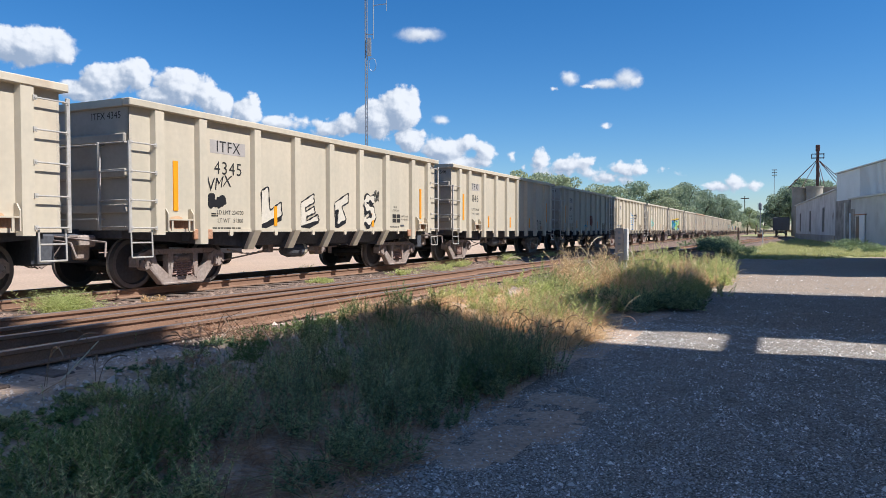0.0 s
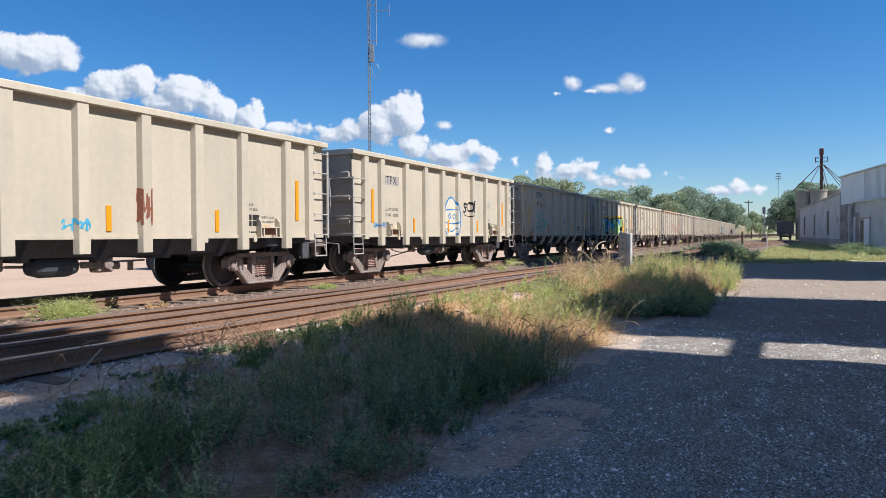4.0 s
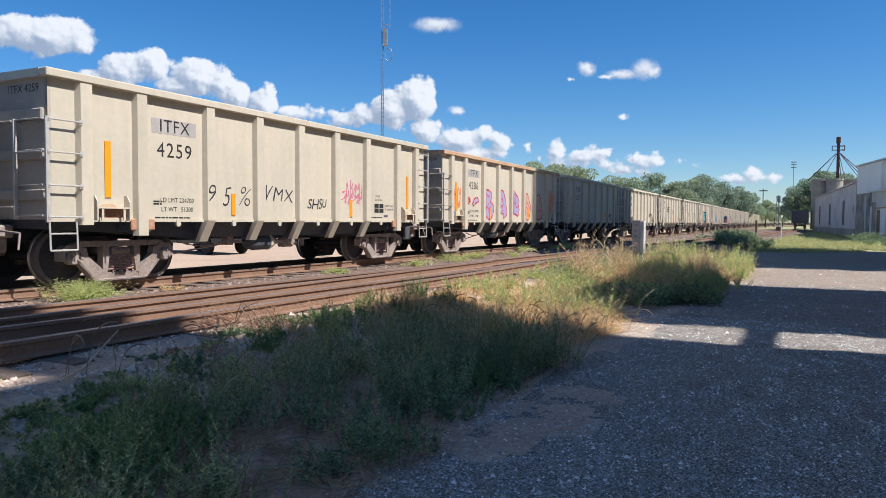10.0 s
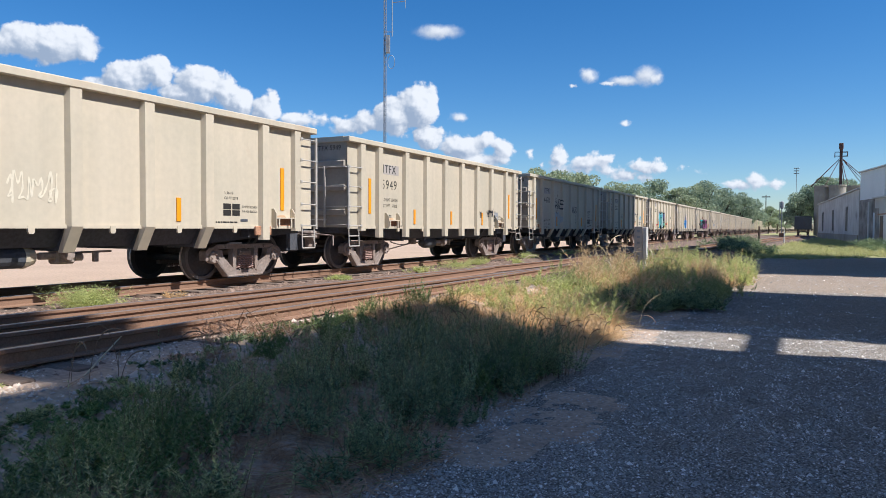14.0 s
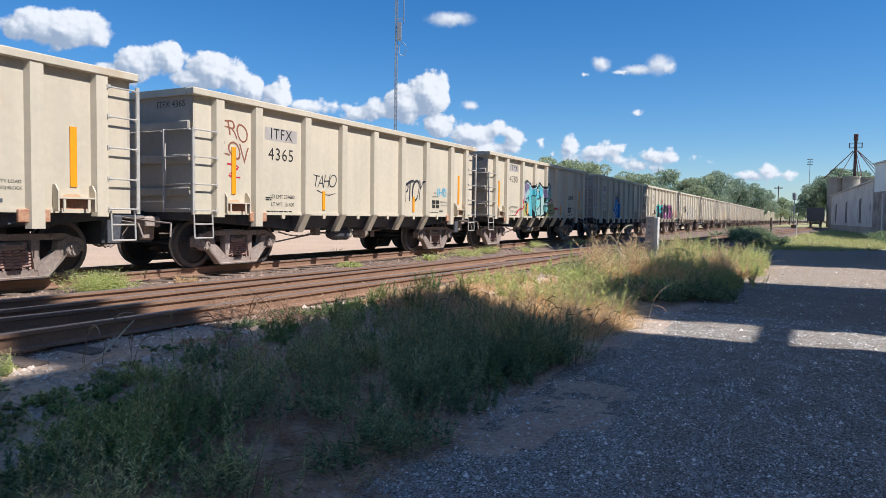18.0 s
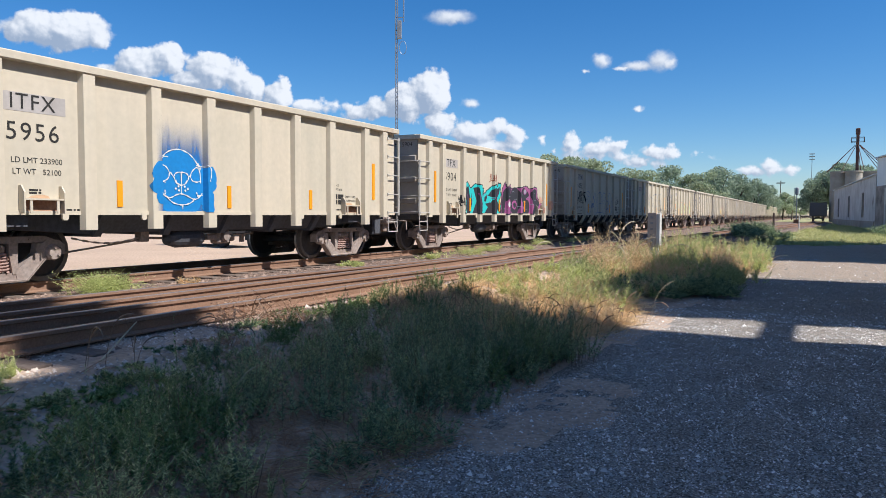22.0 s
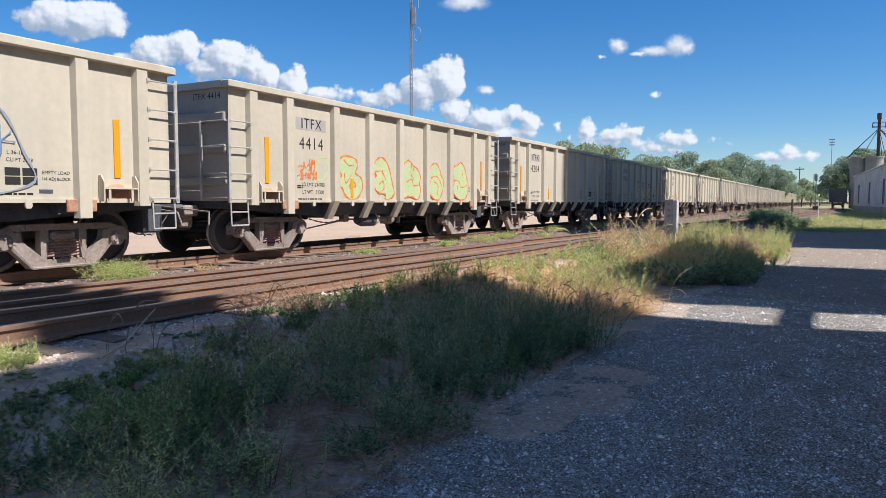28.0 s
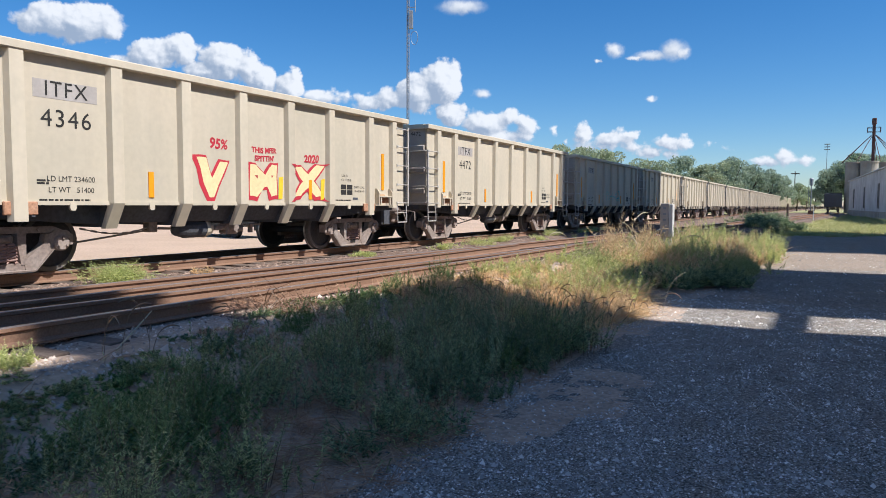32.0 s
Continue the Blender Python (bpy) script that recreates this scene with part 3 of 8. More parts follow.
# ---- buildings along the lot ----
M.update(
    wall_white=material("old_white_wall", (0.62, 0.60, 0.56), 0.85, vary=0.1, scale=0.5, fine=8, bump=0.1, second=(0.46, 0.43, 0.39), amount=0.8, spot=(0.30, 0.27, 0.24), spot_scale=0.4, spot_cut=0.62),
    wall_stain=material("stained_wall", (0.36, 0.32, 0.28), 0.9, vary=0.2, scale=0.7, fine=8, bump=0.2, second=(0.14, 0.125, 0.11), amount=1.0),
    metal_white=material("white_sheet_metal", (0.74, 0.75, 0.76), 0.45, vary=0.05, scale=0.6, fine=7, bump=0.05, second=(0.64, 0.65, 0.66)),
    roof_metal=material("roof_metal", (0.58, 0.57, 0.55), 0.5, metal=0.2, vary=0.08, scale=0.5, fine=7, second=(0.48, 0.44, 0.40)),
    concrete=material("old_concrete", (0.40, 0.36, 0.31), 0.9, vary=0.12, scale=0.5, fine=8, bump=0.2, second=(0.28, 0.24, 0.20), amount=0.9),
    dark=material("dark_opening", (0.02, 0.022, 0.025), 0.4, vary=0.1),
    dark_wood=material("dark_weathered_wood", (0.10, 0.075, 0.06), 0.9, vary=0.25, scale=2, fine=14, second=(0.16, 0.12, 0.10)),
    steel=material("grey_pipe", (0.35, 0.36, 0.37), 0.5, metal=0.3),
    dark_red=material("dark_red_steel", (0.10, 0.055, 0.05), 0.7, vary=0.2, scale=2, fine=14, second=(0.10, 0.05, 0.045)),
)


def block(name, lo, hi, mat, label, category="building", roof=None, rise=0.0, extra=()):
    """A plain shut building: walls, and a pitched roof with overhang."""
    t = tagged(empty(name, pose((lo[0] + hi[0]) / 2, (lo[1] + hi[1]) / 2, 0)), label, category)
    w, d = (hi[0] - lo[0]) / 2, (hi[1] - lo[1]) / 2
    part("wall", box(B(), (-w, -d, -0.2), (w, d, hi[2])), mat, t)
    o = 0.25
    bm = B()
    z = hi[2]
    prism(bm, [(-w - o, z + 0.01), (w + o, z + 0.01), (w + o, z + 0.14), (0, z + rise + 0.14), (-w - o, z + 0.14)], 1, -d - o, d + o)
    part("roof", bm, roof or M["roof_metal"], t)
    return t


far_shed = block("warehouse", (0, 0, 0), (13.4, 57, 6.2), M["wall_white"], "long old white warehouse with narrow dark windows", rise=2.2)
far_shed.matrix_basis = pose(11.24, 121.9, 0, 0, 0, 2.9)
tall_shed = block("tall_shed", (0, 0, 0), (11, 21, 8.0), M["metal_white"], "tall white sheet-metal shed over a stained base", rise=0.9)
tall_shed.matrix_basis = pose(13.3, 83.4, 0, 0, 0, 10)
low_shed = block("low_shed", (0, 0, 0), (4.0, 15.5, 4.8), M["wall_white"], "low white shed with a stained wall and a doorway", rise=0.5)
low_shed.matrix_basis = pose(10.2, 77.6, 0, 0, 0, 10)


def shed_details():
    # warehouse: plinth and three narrow openings with frames
    part("plinth", box(B(), (-6.82, -28.4, -0.1), (-6.704, 28.4, 1.0)), M["concrete"], far_shed)
    for y in (-17, 0.5, 18):
        w = part("window", box(B(), (-6.73, y - 0.6, 1.5), (-6.704, y + 0.6, 4.4)), M["dark"], far_shed, "narrow dark opening")
        bm = B()
        for s in (-1, 1):
            box(bm, (-6.79, y + s * 0.67 - 0.07, 1.4), (-6.704, y + s * 0.67 + 0.07, 4.55))
        box(bm, (-6.79, y - 0.6, 4.4), (-6.704, y + 0.6, 4.55))
        part("window_frame", bm, M["wall_stain"], w)
    # tall shed: stained masonry below, corrugated upper wall nearer the lot
    part("base_wall", box(B(), (-5.60, 1.6, -0.1), (-5.504, 10.4, 4.9), 0.01), M["wall_stain"], tall_shed, "dark stained masonry base")
    for k in range(36):
        y = -10.4 + k * 0.335
        part("corrugation", box(B(), (-5.59, y, 4.6), (-5.504, y + 0.16, 7.98)), M["metal_white"], tall_shed)
    for y in (2.2, 6.4):
        part("pilaster", box(B(), (-5.70, y - 0.25, -0.1), (-5.604, y + 0.25, 4.6)), M["wall_white"], tall_shed)
    part("downpipe", rod(B(), (-5.72, 4.0, 0), (-5.72, 4.0, 3.4), 0.14, 8), M["metal_white"], tall_shed)
    # low shed: doorway with a half-open pale door
    part("doorway", box(B(), (-2.04, 4.3, 0), (-2.004, 5.9, 3.0)), M["dark"], low_shed, "dark doorway")
    part("door", box(B(), (-2.14, 2.7, 0.05), (-2.05, 4.4, 3.1), 0.01), M["metal_white"], low_shed, "pale sliding door pushed half open")
    part("door_rail", box(B(), (-2.14, 2.5, 3.12), (-2.02, 6.4, 3.22)), M["rust"], low_shed)
    part("stain_panel", box(B(), (-2.03, 6.4, 0.0), (-2.004, 7.6, 3.8)), M["wall_stain"], low_shed)


shed_details()
# unseen blocks added beside the lot, out of view, sized to shade it and the train
# dark, so that it throws little light back on the shaded cars
elevator = block("shade_block_far", (7.2, 29.4, 0), (17, 48.6, 25.5), M["dark_wood"], "unseen tall dark block added to shade the train")
mid_block = block("shade_block_mid", (5.0, 12.6, 0), (13, 20.4, 10.8), M["concrete"], "unseen plain block added to shade the lot")
near_block = block("shade_block_near", (4.6, 0.2, 0), (10, 10.6, 12.3), M["concrete"], "unseen tall block with a tower, added to shade the lot")
# added tower and bar that cast the narrower strips of shade
part("stair_tower", box(B(), (-2.69, -1.15, 0), (0.5, 0.95, 17.4)), M["concrete"], near_block)
part("pipe_bridge", rod(B(), (-2.1, 5.21, 6.98), (-2.1, 7.1, 6.98), 0.2, 12), M["steel"], near_block)


def build_bins():
    for x, y, r, h in ((4.0, 161, 1.5, 10.3), (6.5, 159, 1.5, 10.3), (9.9, 163, 1.6, 10.3)):
        t = tagged(empty("grain_bin", pose(x, y, 0)), "round stained concrete grain bin", "grain bin", "grain bins")
        bm = lathe(B(), [(-0.2, r), (h - 0.3, r), (h - 0.3, r + 0.12), (h, r + 0.12)], pose(0, 0, 0, 0, -90, 0), 28)
        part("shell", bm, M["concrete"], t, smooth=False)
    t = tagged(empty("elevator_leg", pose(7.2, 163, 0)), "dark red grain elevator leg with a distributor and spouts", "elevator leg")
    part("leg", box(B(), (-0.27, -0.26, 0), (0.27, 0.26, 18.0), 0.03), M["dark_red"], t)
    part("head", box(B(), (-0.4, -0.4, 17.6), (0.4, 0.4, 18.9), 0.12), M["dark_red"], t)
    bm = B()
    for s in (-1, 1):
        for zz in (16.2, 17.0):
            box(bm, (-1.1, s * 0.9 - 0.04, zz), (1.1, s * 0.9 + 0.04, zz + 0.08))
            box(bm, (s * 1.1 - 0.04, -0.9, zz), (s * 1.1 + 0.04, 0.9, zz + 0.08))
        for x in (-1.1, 0, 1.1):
            box(bm, (x - 0.04, s * 0.9 - 0.04, 16.1), (x + 0.04, s * 0.9 + 0.04, 17.1))
    part("railing", bm, M["dark_red"], t)
    for a in range(0, 360, 40):
        bm = rod(B(), (0.4 * math.cos(radians(a)), 0.4 * math.sin(radians(a)), 15.6), (5.6 * math.cos(radians(a)), 5.6 * math.sin(radians(a)), 10.3), 0.065, 7)
        part("spout", bm, M["dark_red"], t)


build_bins()


# ---- freight cars ----
HALF = 5.88                                   # half the body's length
RIBS = (-5.31, -4.27, -2.72, -1.36, 0, 1.36, 2.72, 4.27, 5.31)
STRAIGHT_RIBS = (-5.31, -4.47, -3.07, -1.83, -0.61, 0.61, 1.83, 3.07, 4.47, 5.31)
SIDE, SILL, TOP = 1.55, 1.06, 3.285            # half width, underside and top over the rails
OUT = 0.10                                   # depth of a rib
MESH = {}


def mesh(key, build, mat, smooth=False):
    """The mesh of a part, made once."""
    if key not in MESH:
        MESH[key] = finish(key, build(), mat, smooth)
    return MESH[key]


def side_sheet(s):
    bm = B()
    prism(bm, [(s * (SIDE - 0.05), SILL), (s * SIDE, SILL), (s * SIDE, TOP - 0.12), (s * (SIDE - 0.05), TOP - 0.12)], 1, -HALF, HALF)
    box(bm, (min(s * SIDE, s * (SIDE + 0.02)), -HALF, SILL - 0.03), (max(s * SIDE, s * (SIDE + 0.02)), HALF, SILL + 0.03))
    return bm


def rib(s, deep):
    """A side post with the tapered foot that reaches below the sill."""
    bm = B()
    w = 0.135
    x0, x1 = s * SIDE, s * (SIDE + OUT)
    foot = (0.80, 0.66, 0.98)[deep]
    xf0, xf1 = s * (SIDE - 0.22), s * (SIDE - 0.12)
    ring = [[(x0, -w, TOP - 0.12), (x1, -w + 0.035, TOP - 0.12), (x1, w - 0.035, TOP - 0.12), (x0, w, TOP - 0.12)],
            [(x0, -w, SILL), (x1, -w + 0.035, SILL), (x1, w - 0.035, SILL), (x0, w, SILL)]]
    if deep == 1:
        ring.append([(xf0, -w * 0.8, foot), (xf1, -w * 0.75, foot), (xf1, w * 0.75, foot), (xf0, w * 0.8, foot)])
    else:
        ring.append([(x0, -w, foot), (x1, -w + 0.035, foot), (x1, w - 0.035, foot), (x0, w, foot)])
    vs = [[bm.verts.new(p) for p in r] for r in ring]
    for a, b in zip(vs, vs[1:]):
        for i in range(4):
            bm.faces.new((a[i], a[(i + 1) % 4], b[(i + 1) % 4], b[i]))
    bm.faces.new(vs[0][::-1]), bm.faces.new(vs[-1])
    bmesh.ops.recalc_face_normals(bm, faces=bm.faces)
    return bm


def end_sheet(e):
    bm = box(B(), (-SIDE, min(e * HALF, e * (HALF - 0.05)), SILL), (SIDE, max(e * HALF, e * (HALF - 0.05)), TOP - 0.12))
    return bm


def end_rib(e):
    return box(B(), (-SIDE + 0.05, min(e * HALF, e * (HALF + 0.07)), 0), (SIDE - 0.05, max(e * HALF, e * (HALF + 0.07)), 0.16), 0.02)


def chord():
    bm = B()
    o, i = SIDE + OUT + 0.02, SIDE - 0.06
    for s in (-1, 1):
        box(bm, (min(s * o, s * i), -HALF - 0.09, TOP - 0.13), (max(s * o, s * i), HALF + 0.09, TOP), 0.015)
        box(bm, (-i, min(s * (HALF + 0.09), s * (HALF - 0.06)), TOP - 0.128), (i, max(s * (HALF + 0.09), s * (HALF - 0.06)), TOP - 0.002))
    return bm


def floor_mesh():
    bm = box(B(), (-SIDE + 0.06, -HALF + 0.06, SILL + 0.02), (SIDE - 0.06, HALF - 0.06, SILL + 0.08))
    return bm


def centre_sill():
    bm = box(B(), (-0.28, -HALF - 0.1, 0.72), (0.28, HALF + 0.1, SILL + 0.02))
    return bm


def hopper_floor():
    return prism(B(), [(-SIDE + 0.12, SILL - 0.002), (-SIDE + 0.32, 0.74), (SIDE - 0.32, 0.74), (SIDE - 0.12, SILL - 0.002)], 1, -2.64, 2.64)


def crossbearer():
    return prism(B(), [(-SIDE + 0.27, 0.68), (SIDE - 0.27, 0.68), (SIDE - 0.02, SILL - 0.004), (-SIDE + 0.02, SILL - 0.004)], 1, -0.07, 0.07)


def body_bolster():
    bm = box(B(), (-1.45, -0.25, 0.86), (1.45, 0.25, SILL - 0.002))
    return bm


def coupler(e):
    bm = box(B(), (-0.09, min(e * 5.9, e * 6.4), 0.76), (0.09, max(e * 5.9, e * 6.4), 0.92), 0.02)
    box(bm, (-0.17, min(e * 6.3, e * 6.56), 0.70), (0.17, max(e * 6.3, e * 6.56), 0.98), 0.04)
    rod(bm, (0.3, e * 5.9, 0.85), (0.12, e * 6.5, 0.42), 0.025)
    return bm


def side_frame(s):
    """Cast truck side: flat top member, two three-cornered windows, spring seat, jaws over the bearings."""
    bm = B()
    x0, x1 = (0.95, 1.09) if s > 0 else (-1.09, -0.95)
    bars = [[(-0.80, 0.71), (0.80, 0.71), (1.00, 0.63), (1.00, 0.54), (0.78, 0.615), (-0.78, 0.615), (-1.00, 0.54), (-1.00, 0.63)],
            [(-0.46, 0.18), (0.46, 0.18), (0.40, 0.12), (0.36, 0.04), (-0.36, 0.04), (-0.40, 0.12)]]
    for e in (-1, 1):
        bars.append([(e * 0.80, 0.60), (e * 0.81, 0.36), (e * 0.52, 0.05), (e * 0.36, 0.04), (e * 0.33, 0.20), (e * 0.64, 0.46), (e * 0.67, 0.60)])
        bars.append([(e * 0.37, 0.63), (e * 0.245, 0.63), (e * 0.245, 0.44), (e * 0.29, 0.16), (e * 0.37, 0.16)])
    for i, pts in enumerate(bars):
        prism(bm, pts, 0, x0 + 0.003 * i, x1 + 0.003 * i)
    for y in (-0.915, 0.915):
        prism(bm, [(y - 0.21, 0.40), (y - 0.21, 0.58), (y - 0.10, 0.655), (y + 0.10, 0.645), (y + 0.19, 0.57), (y + 0.19, 0.42), (y + 0.14, 0.42), (y + 0.13, 0.53), (y - 0.13, 0.53), (y - 0.14, 0.40)], 0, x0 - 0.02, x1 + 0.015)
        rod(bm, (x1 - 0.01, y * 0.62, 0.665), (x1 + 0.02, y * 0.62, 0.665), 0.03, 8)
    # raised lip round the lower edge
    xo = max(abs(x0), abs(x1))
    for e in (-1, 1):
        rod(bm, (s * xo, e * 0.80, 0.40), (s * xo, e * 0.50, 0.06), 0.022, 5)
    rod(bm, (s * xo, -0.5, 0.06), (s * xo, 0.5, 0.06), 0.022, 5)
    return bm


def spring():
    """One helical truck spring."""
    bm, rings = B(), []
    for i in range(0, 61, 2):
        a = i * 2 * math.pi / 10
        c, w = math.cos(a), math.sin(a)
        rings.append([bm.verts.new(((0.064 + 0.019 * math.cos(k)) * c, (0.064 + 0.019 * math.cos(k)) * w, 0.015 + 0.0046 * i + 0.019 * math.sin(k))) for k in (0, 1.571, 3.142, 4.712)])
    for p, q in zip(rings, rings[1:]):
        for k in range(4):
            bm.faces.new((p[k], q[k], q[(k + 1) % 4], p[(k + 1) % 4]))
    bmesh.ops.recalc_face_normals(bm, faces=bm.faces)
    return bm


def bolster():
    bm = box(B(), (-1.10, -0.2, 0.47), (1.10, 0.2, 0.60), 0.03)
    for s in (-1, 1):
        box(bm, (s * 1.07 - 0.05, -0.13, 0.50), (s * 1.07 + 0.05, 0.13, 0.57), 0.015)
    box(bm, (-0.35, -0.35, 0.6), (0.35, 0.35, 0.78), 0.03)
    for s in (-1, 1):
        box(bm, (s * 0.62 - 0.06, -0.75, 0.28), (s * 0.62 + 0.06, 0.75, 0.36))
    return bm


def wheelset():
    bm = lathe(B(), [(-1.0, 0.075), (1.0, 0.075)], sides=12)
    for s in (-1, 1):
        lathe(bm, [(s * 0.68, 0.10), (s * 0.68, 0.36), (s * 0.675, 0.385), (s * 0.675, 0.485), (s * 0.71, 0.485), (s * 0.715, 0.462), (s * 0.81, 0.455), (s * 0.81, 0.385), (s * 0.775, 0.36), (s * 0.79, 0.14), (s * 0.84, 0.10)], sides=28)
        lathe(bm, [(s * 0.98, 0.10), (s * 1.0, 0.125), (s * 1.12, 0.125), (s * 1.14, 0.105), (s * 1.14, 0.05)], sides=16, mi=2)
        for a in range(0, 360, 120):
            c, w = 0.075 * math.cos(radians(a)), 0.075 * math.sin(radians(a))
            rod(bm, (s * 1.13, c, w), (s * 1.165, c, w), 0.022, 6, mi=2)
    bm.normal_update()
    for f in bm.faces:
        r = math.hypot(*f.calc_center_median()[1:])
        if r > 0.46:
            f.material_index = 1
        elif r > 0.384 and f.material_index == 0:
            f.material_index = 3
    return bm


def truck(car, y, near=True):
    t = part("truck", mesh("bolster", bolster, M["truck"]), None, car, m=pose(0, y, 0))
    for s in (-1, 1):
        part("side_frame", mesh("side_frame_%d" % s, lambda: side_frame(s), M["truck"]), None, t)
        for d in (-0.195, -0.065, 0.065, 0.195) if near else ():
            part("spring", mesh("spring", spring, M["spring"]), None, t, m=pose(s * 1.04, d, 0.17))
    for d in (-0.915, 0.915):
        part("wheelset", mesh("wheelset", wheelset, [M["wheel"], M["tread"], M["truck"], M["rim"]]), None, t, m=pose(0, d, 0.457))
    return t


def rung_mesh(length):
    """A bent round bar along y, standing off its two feet."""
    bm = B()
    rod(bm, (0, 0, 0), (0, length, 0), 0.013, 6)
    for y in (0.0, length):
        rod(bm, (-OUT, y, 0), (0.012, y, 0), 0.015, 6)
        box(bm, (-0.012, y - 0.03, -0.035), (0.004, y + 0.03, 0.035))
    return bm


def end_rung():
    """A round bar along x on the car's end."""
    bm = rod(B(), (0, 0, 0), (-0.62, 0, 0), 0.013, 6)
    for x in (0.0, -0.62):
        rod(bm, (x, -0.01, 0), (x, 0.12, 0), 0.015, 6)
    return bm


def handrail():
    bm = rod(B(), (0, 0, 0), (-2.0, 0, 0), 0.014, 6)
    for x in (0.0, -1.0, -2.0):
        rod(bm, (x, -0.01, 0), (x, 0.16, 0), 0.015, 6)
    return bm


def stile(h):
    return box(B(), (-0.02, -0.03, 0), (0.02, 0.03, h), 0.004)


def stirrup():
    """The step loop that hangs below a corner."""
    bm = B()
    pts = [(0, -0.22, 0.02), (0.02, -0.22, -0.46), (0.02, 0.22, -0.46), (0, 0.22, 0.02)]
    for a, b in zip(pts, pts[1:]):
        rod(bm, a, b, 0.016, 6)
    rod(bm, (0.01, -0.22, -0.21), (0.01, 0.22, -0.21), 0.014, 6)
    return bm


def step_bracket():
    bm = B()
    for y in (-0.30, 0.30):
        prism(bm, [(0, 0), (0.13, 0), (0.13, 0.30), (0.06, 0.40), (0, 0.40)], 1, y - 0.012, y + 0.012)
    box(bm, (0.004, -0.29, 0.19), (0.125, 0.29, 0.215))
    for y in (-0.2, 0.2):
        box(bm, (0.10, y - 0.02, 0), (0.118, y + 0.02, 0.19))
    return bm


def step_tread():
    return box(B(), (0.004, -0.288, 0.0), (0.012, 0.288, 0.185))


def rust_stain():
    """A thin ragged patch of rust on the side behind a step."""
    bm, vs = B(), []
    for k in range(26):
        a = 2 * math.pi * k / 26
        r = 1 + 0.5 * noise.noise((math.cos(a) * 2.2, math.sin(a) * 2.2, 3.3))
        vs.append(bm.verts.new((0.002, 0.34 * r * math.cos(a), 0.13 + 0.12 * r * math.sin(a))))
    f = bm.faces.new(vs)
    f.normal_update()
    if f.normal.x < 0:
        f.normal_flip()
    return bm


def bolster_end():
    bm = box(B(), (0.0, -0.24, -0.02), (0.06, 0.24, 0.17), 0.012)
    return bm


def drain_tab():
    return prism(B(), [(-0.05, 0.0), (0.05, 0.0), (0.05, -0.09), (0.03, -0.12), (-0.03, -0.12), (-0.05, -0.09)], 0, SIDE - 0.01, SIDE + 0.03)


def brake_tank():
    return lathe(B(), [(-0.45, 0.03), (-0.40, 0.12), (-0.22, 0.17), (0.25, 0.17), (0.40, 0.12), (0.42, 0.04)], pose(0, 0, 0, 0, 0, 90), 16)


def brake_wheel():
    """Hand-brake wheel on the car's end, its axle along y."""
    turn = pose(0, 0, 0, 0, 0, 90)
    bm = lathe(B(), [(-0.02, 0.25), (0.0, 0.275), (0.02, 0.25), (0.0, 0.225), (-0.02, 0.25)], turn, 24)
    lathe(bm, [(-0.12, 0.05), (0.03, 0.06), (0.04, 0.02)], turn, 10)
    for k in range(5):
        a = k * 2 * math.pi / 5
        rod(bm, (0.05 * math.cos(a), 0, 0.05 * math.sin(a)), (0.24 * math.cos(a), 0, 0.24 * math.sin(a)), 0.014, 6)
    return bm


def brake_valve():
    bm = box(B(), (-0.12, -0.16, -0.13), (0.12, 0.16, 0.15), 0.03)
    box(bm, (0.0, -0.42, -0.05), (0.10, -0.14, 0.06), 0.02)
    box(bm, (-0.05, 0.15, -0.09), (0.09, 0.34, 0.03), 0.03)
    lathe(bm, [(0.12, 0.10), (0.20, 0.09), (0.21, 0.03)], Matrix.Translation((0, 0, 0.02)), 12)
    rod(bm, (0, -0.9, 0.02), (0, 0.9, 0.05), 0.018, 6)
    for y in (-0.6, 0.6):
        box(bm, (-0.04, y - 0.04, -0.12), (0.04, y + 0.04, 0.06), 0.01)
    return bm


def brake_rod():
    """Slack brake chain and rod from the truck to the middle of the car."""
    bm = rod(B(), (1.02, -3.25, 0.42), (0.98, -1.45, 0.62), 0.016, 6)
    rod(bm, (0.98, -1.45, 0.62), (0.98, -0.9, 0.60), 0.022, 6)
    last = None
    for i in range(15):
        u = i / 14
        p = Vector((1.05, -3.0 + 1.35 * u, 0.66 - 0.10 * math.sin(math.pi * u)))
        if last is not None:
            rod(bm, last, p, 0.018 if i % 2 else 0.010, 5)
        last = p
    box(bm, (0.90, -1.72, 0.56), (1.10, -1.55, 0.80), 0.02)
    return bm


def brake_hose():
    bm, rings = B(), []
    for i in range(10):
        a = i / 9
        p = Vector((0.35 - 0.5 * a, -0.25 - 0.45 * a, 0.0 - 0.42 * math.sin(math.pi * min(1, a * 0.85))))
        rings.append([bm.verts.new(p + Vector((0.016 * math.cos(k), -0.016 * math.cos(k), 0.022 * math.sin(k)))) for k in (0, 1.047, 2.094, 3.142, 4.189, 5.236)])
    for p, q in zip(rings, rings[1:]):
        for k in range(6):
            bm.faces.new((p[k], p[(k + 1) % 6], q[(k + 1) % 6], q[k]))
    bmesh.ops.recalc_face_normals(bm, faces=bm.faces)
    return bm


def chain_block():
    """Draft gear, uncoupling lever and hoses seen in the gap between two cars."""
    bm = box(B(), (-0.75, -0.35, 0.78), (0.75, 0.0, 0.98), 0.03)
    box(bm, (0.35, -0.30, 0.55), (0.62, -0.02, 0.80), 0.03)
    rod(bm, (-0.1, -0.42, 0.98), (1.35, -0.30, 0.86), 0.016, 6)
    rod(bm, (1.35, -0.30, 0.86), (1.40, -0.36, 0.62), 0.016, 6)
    return bm


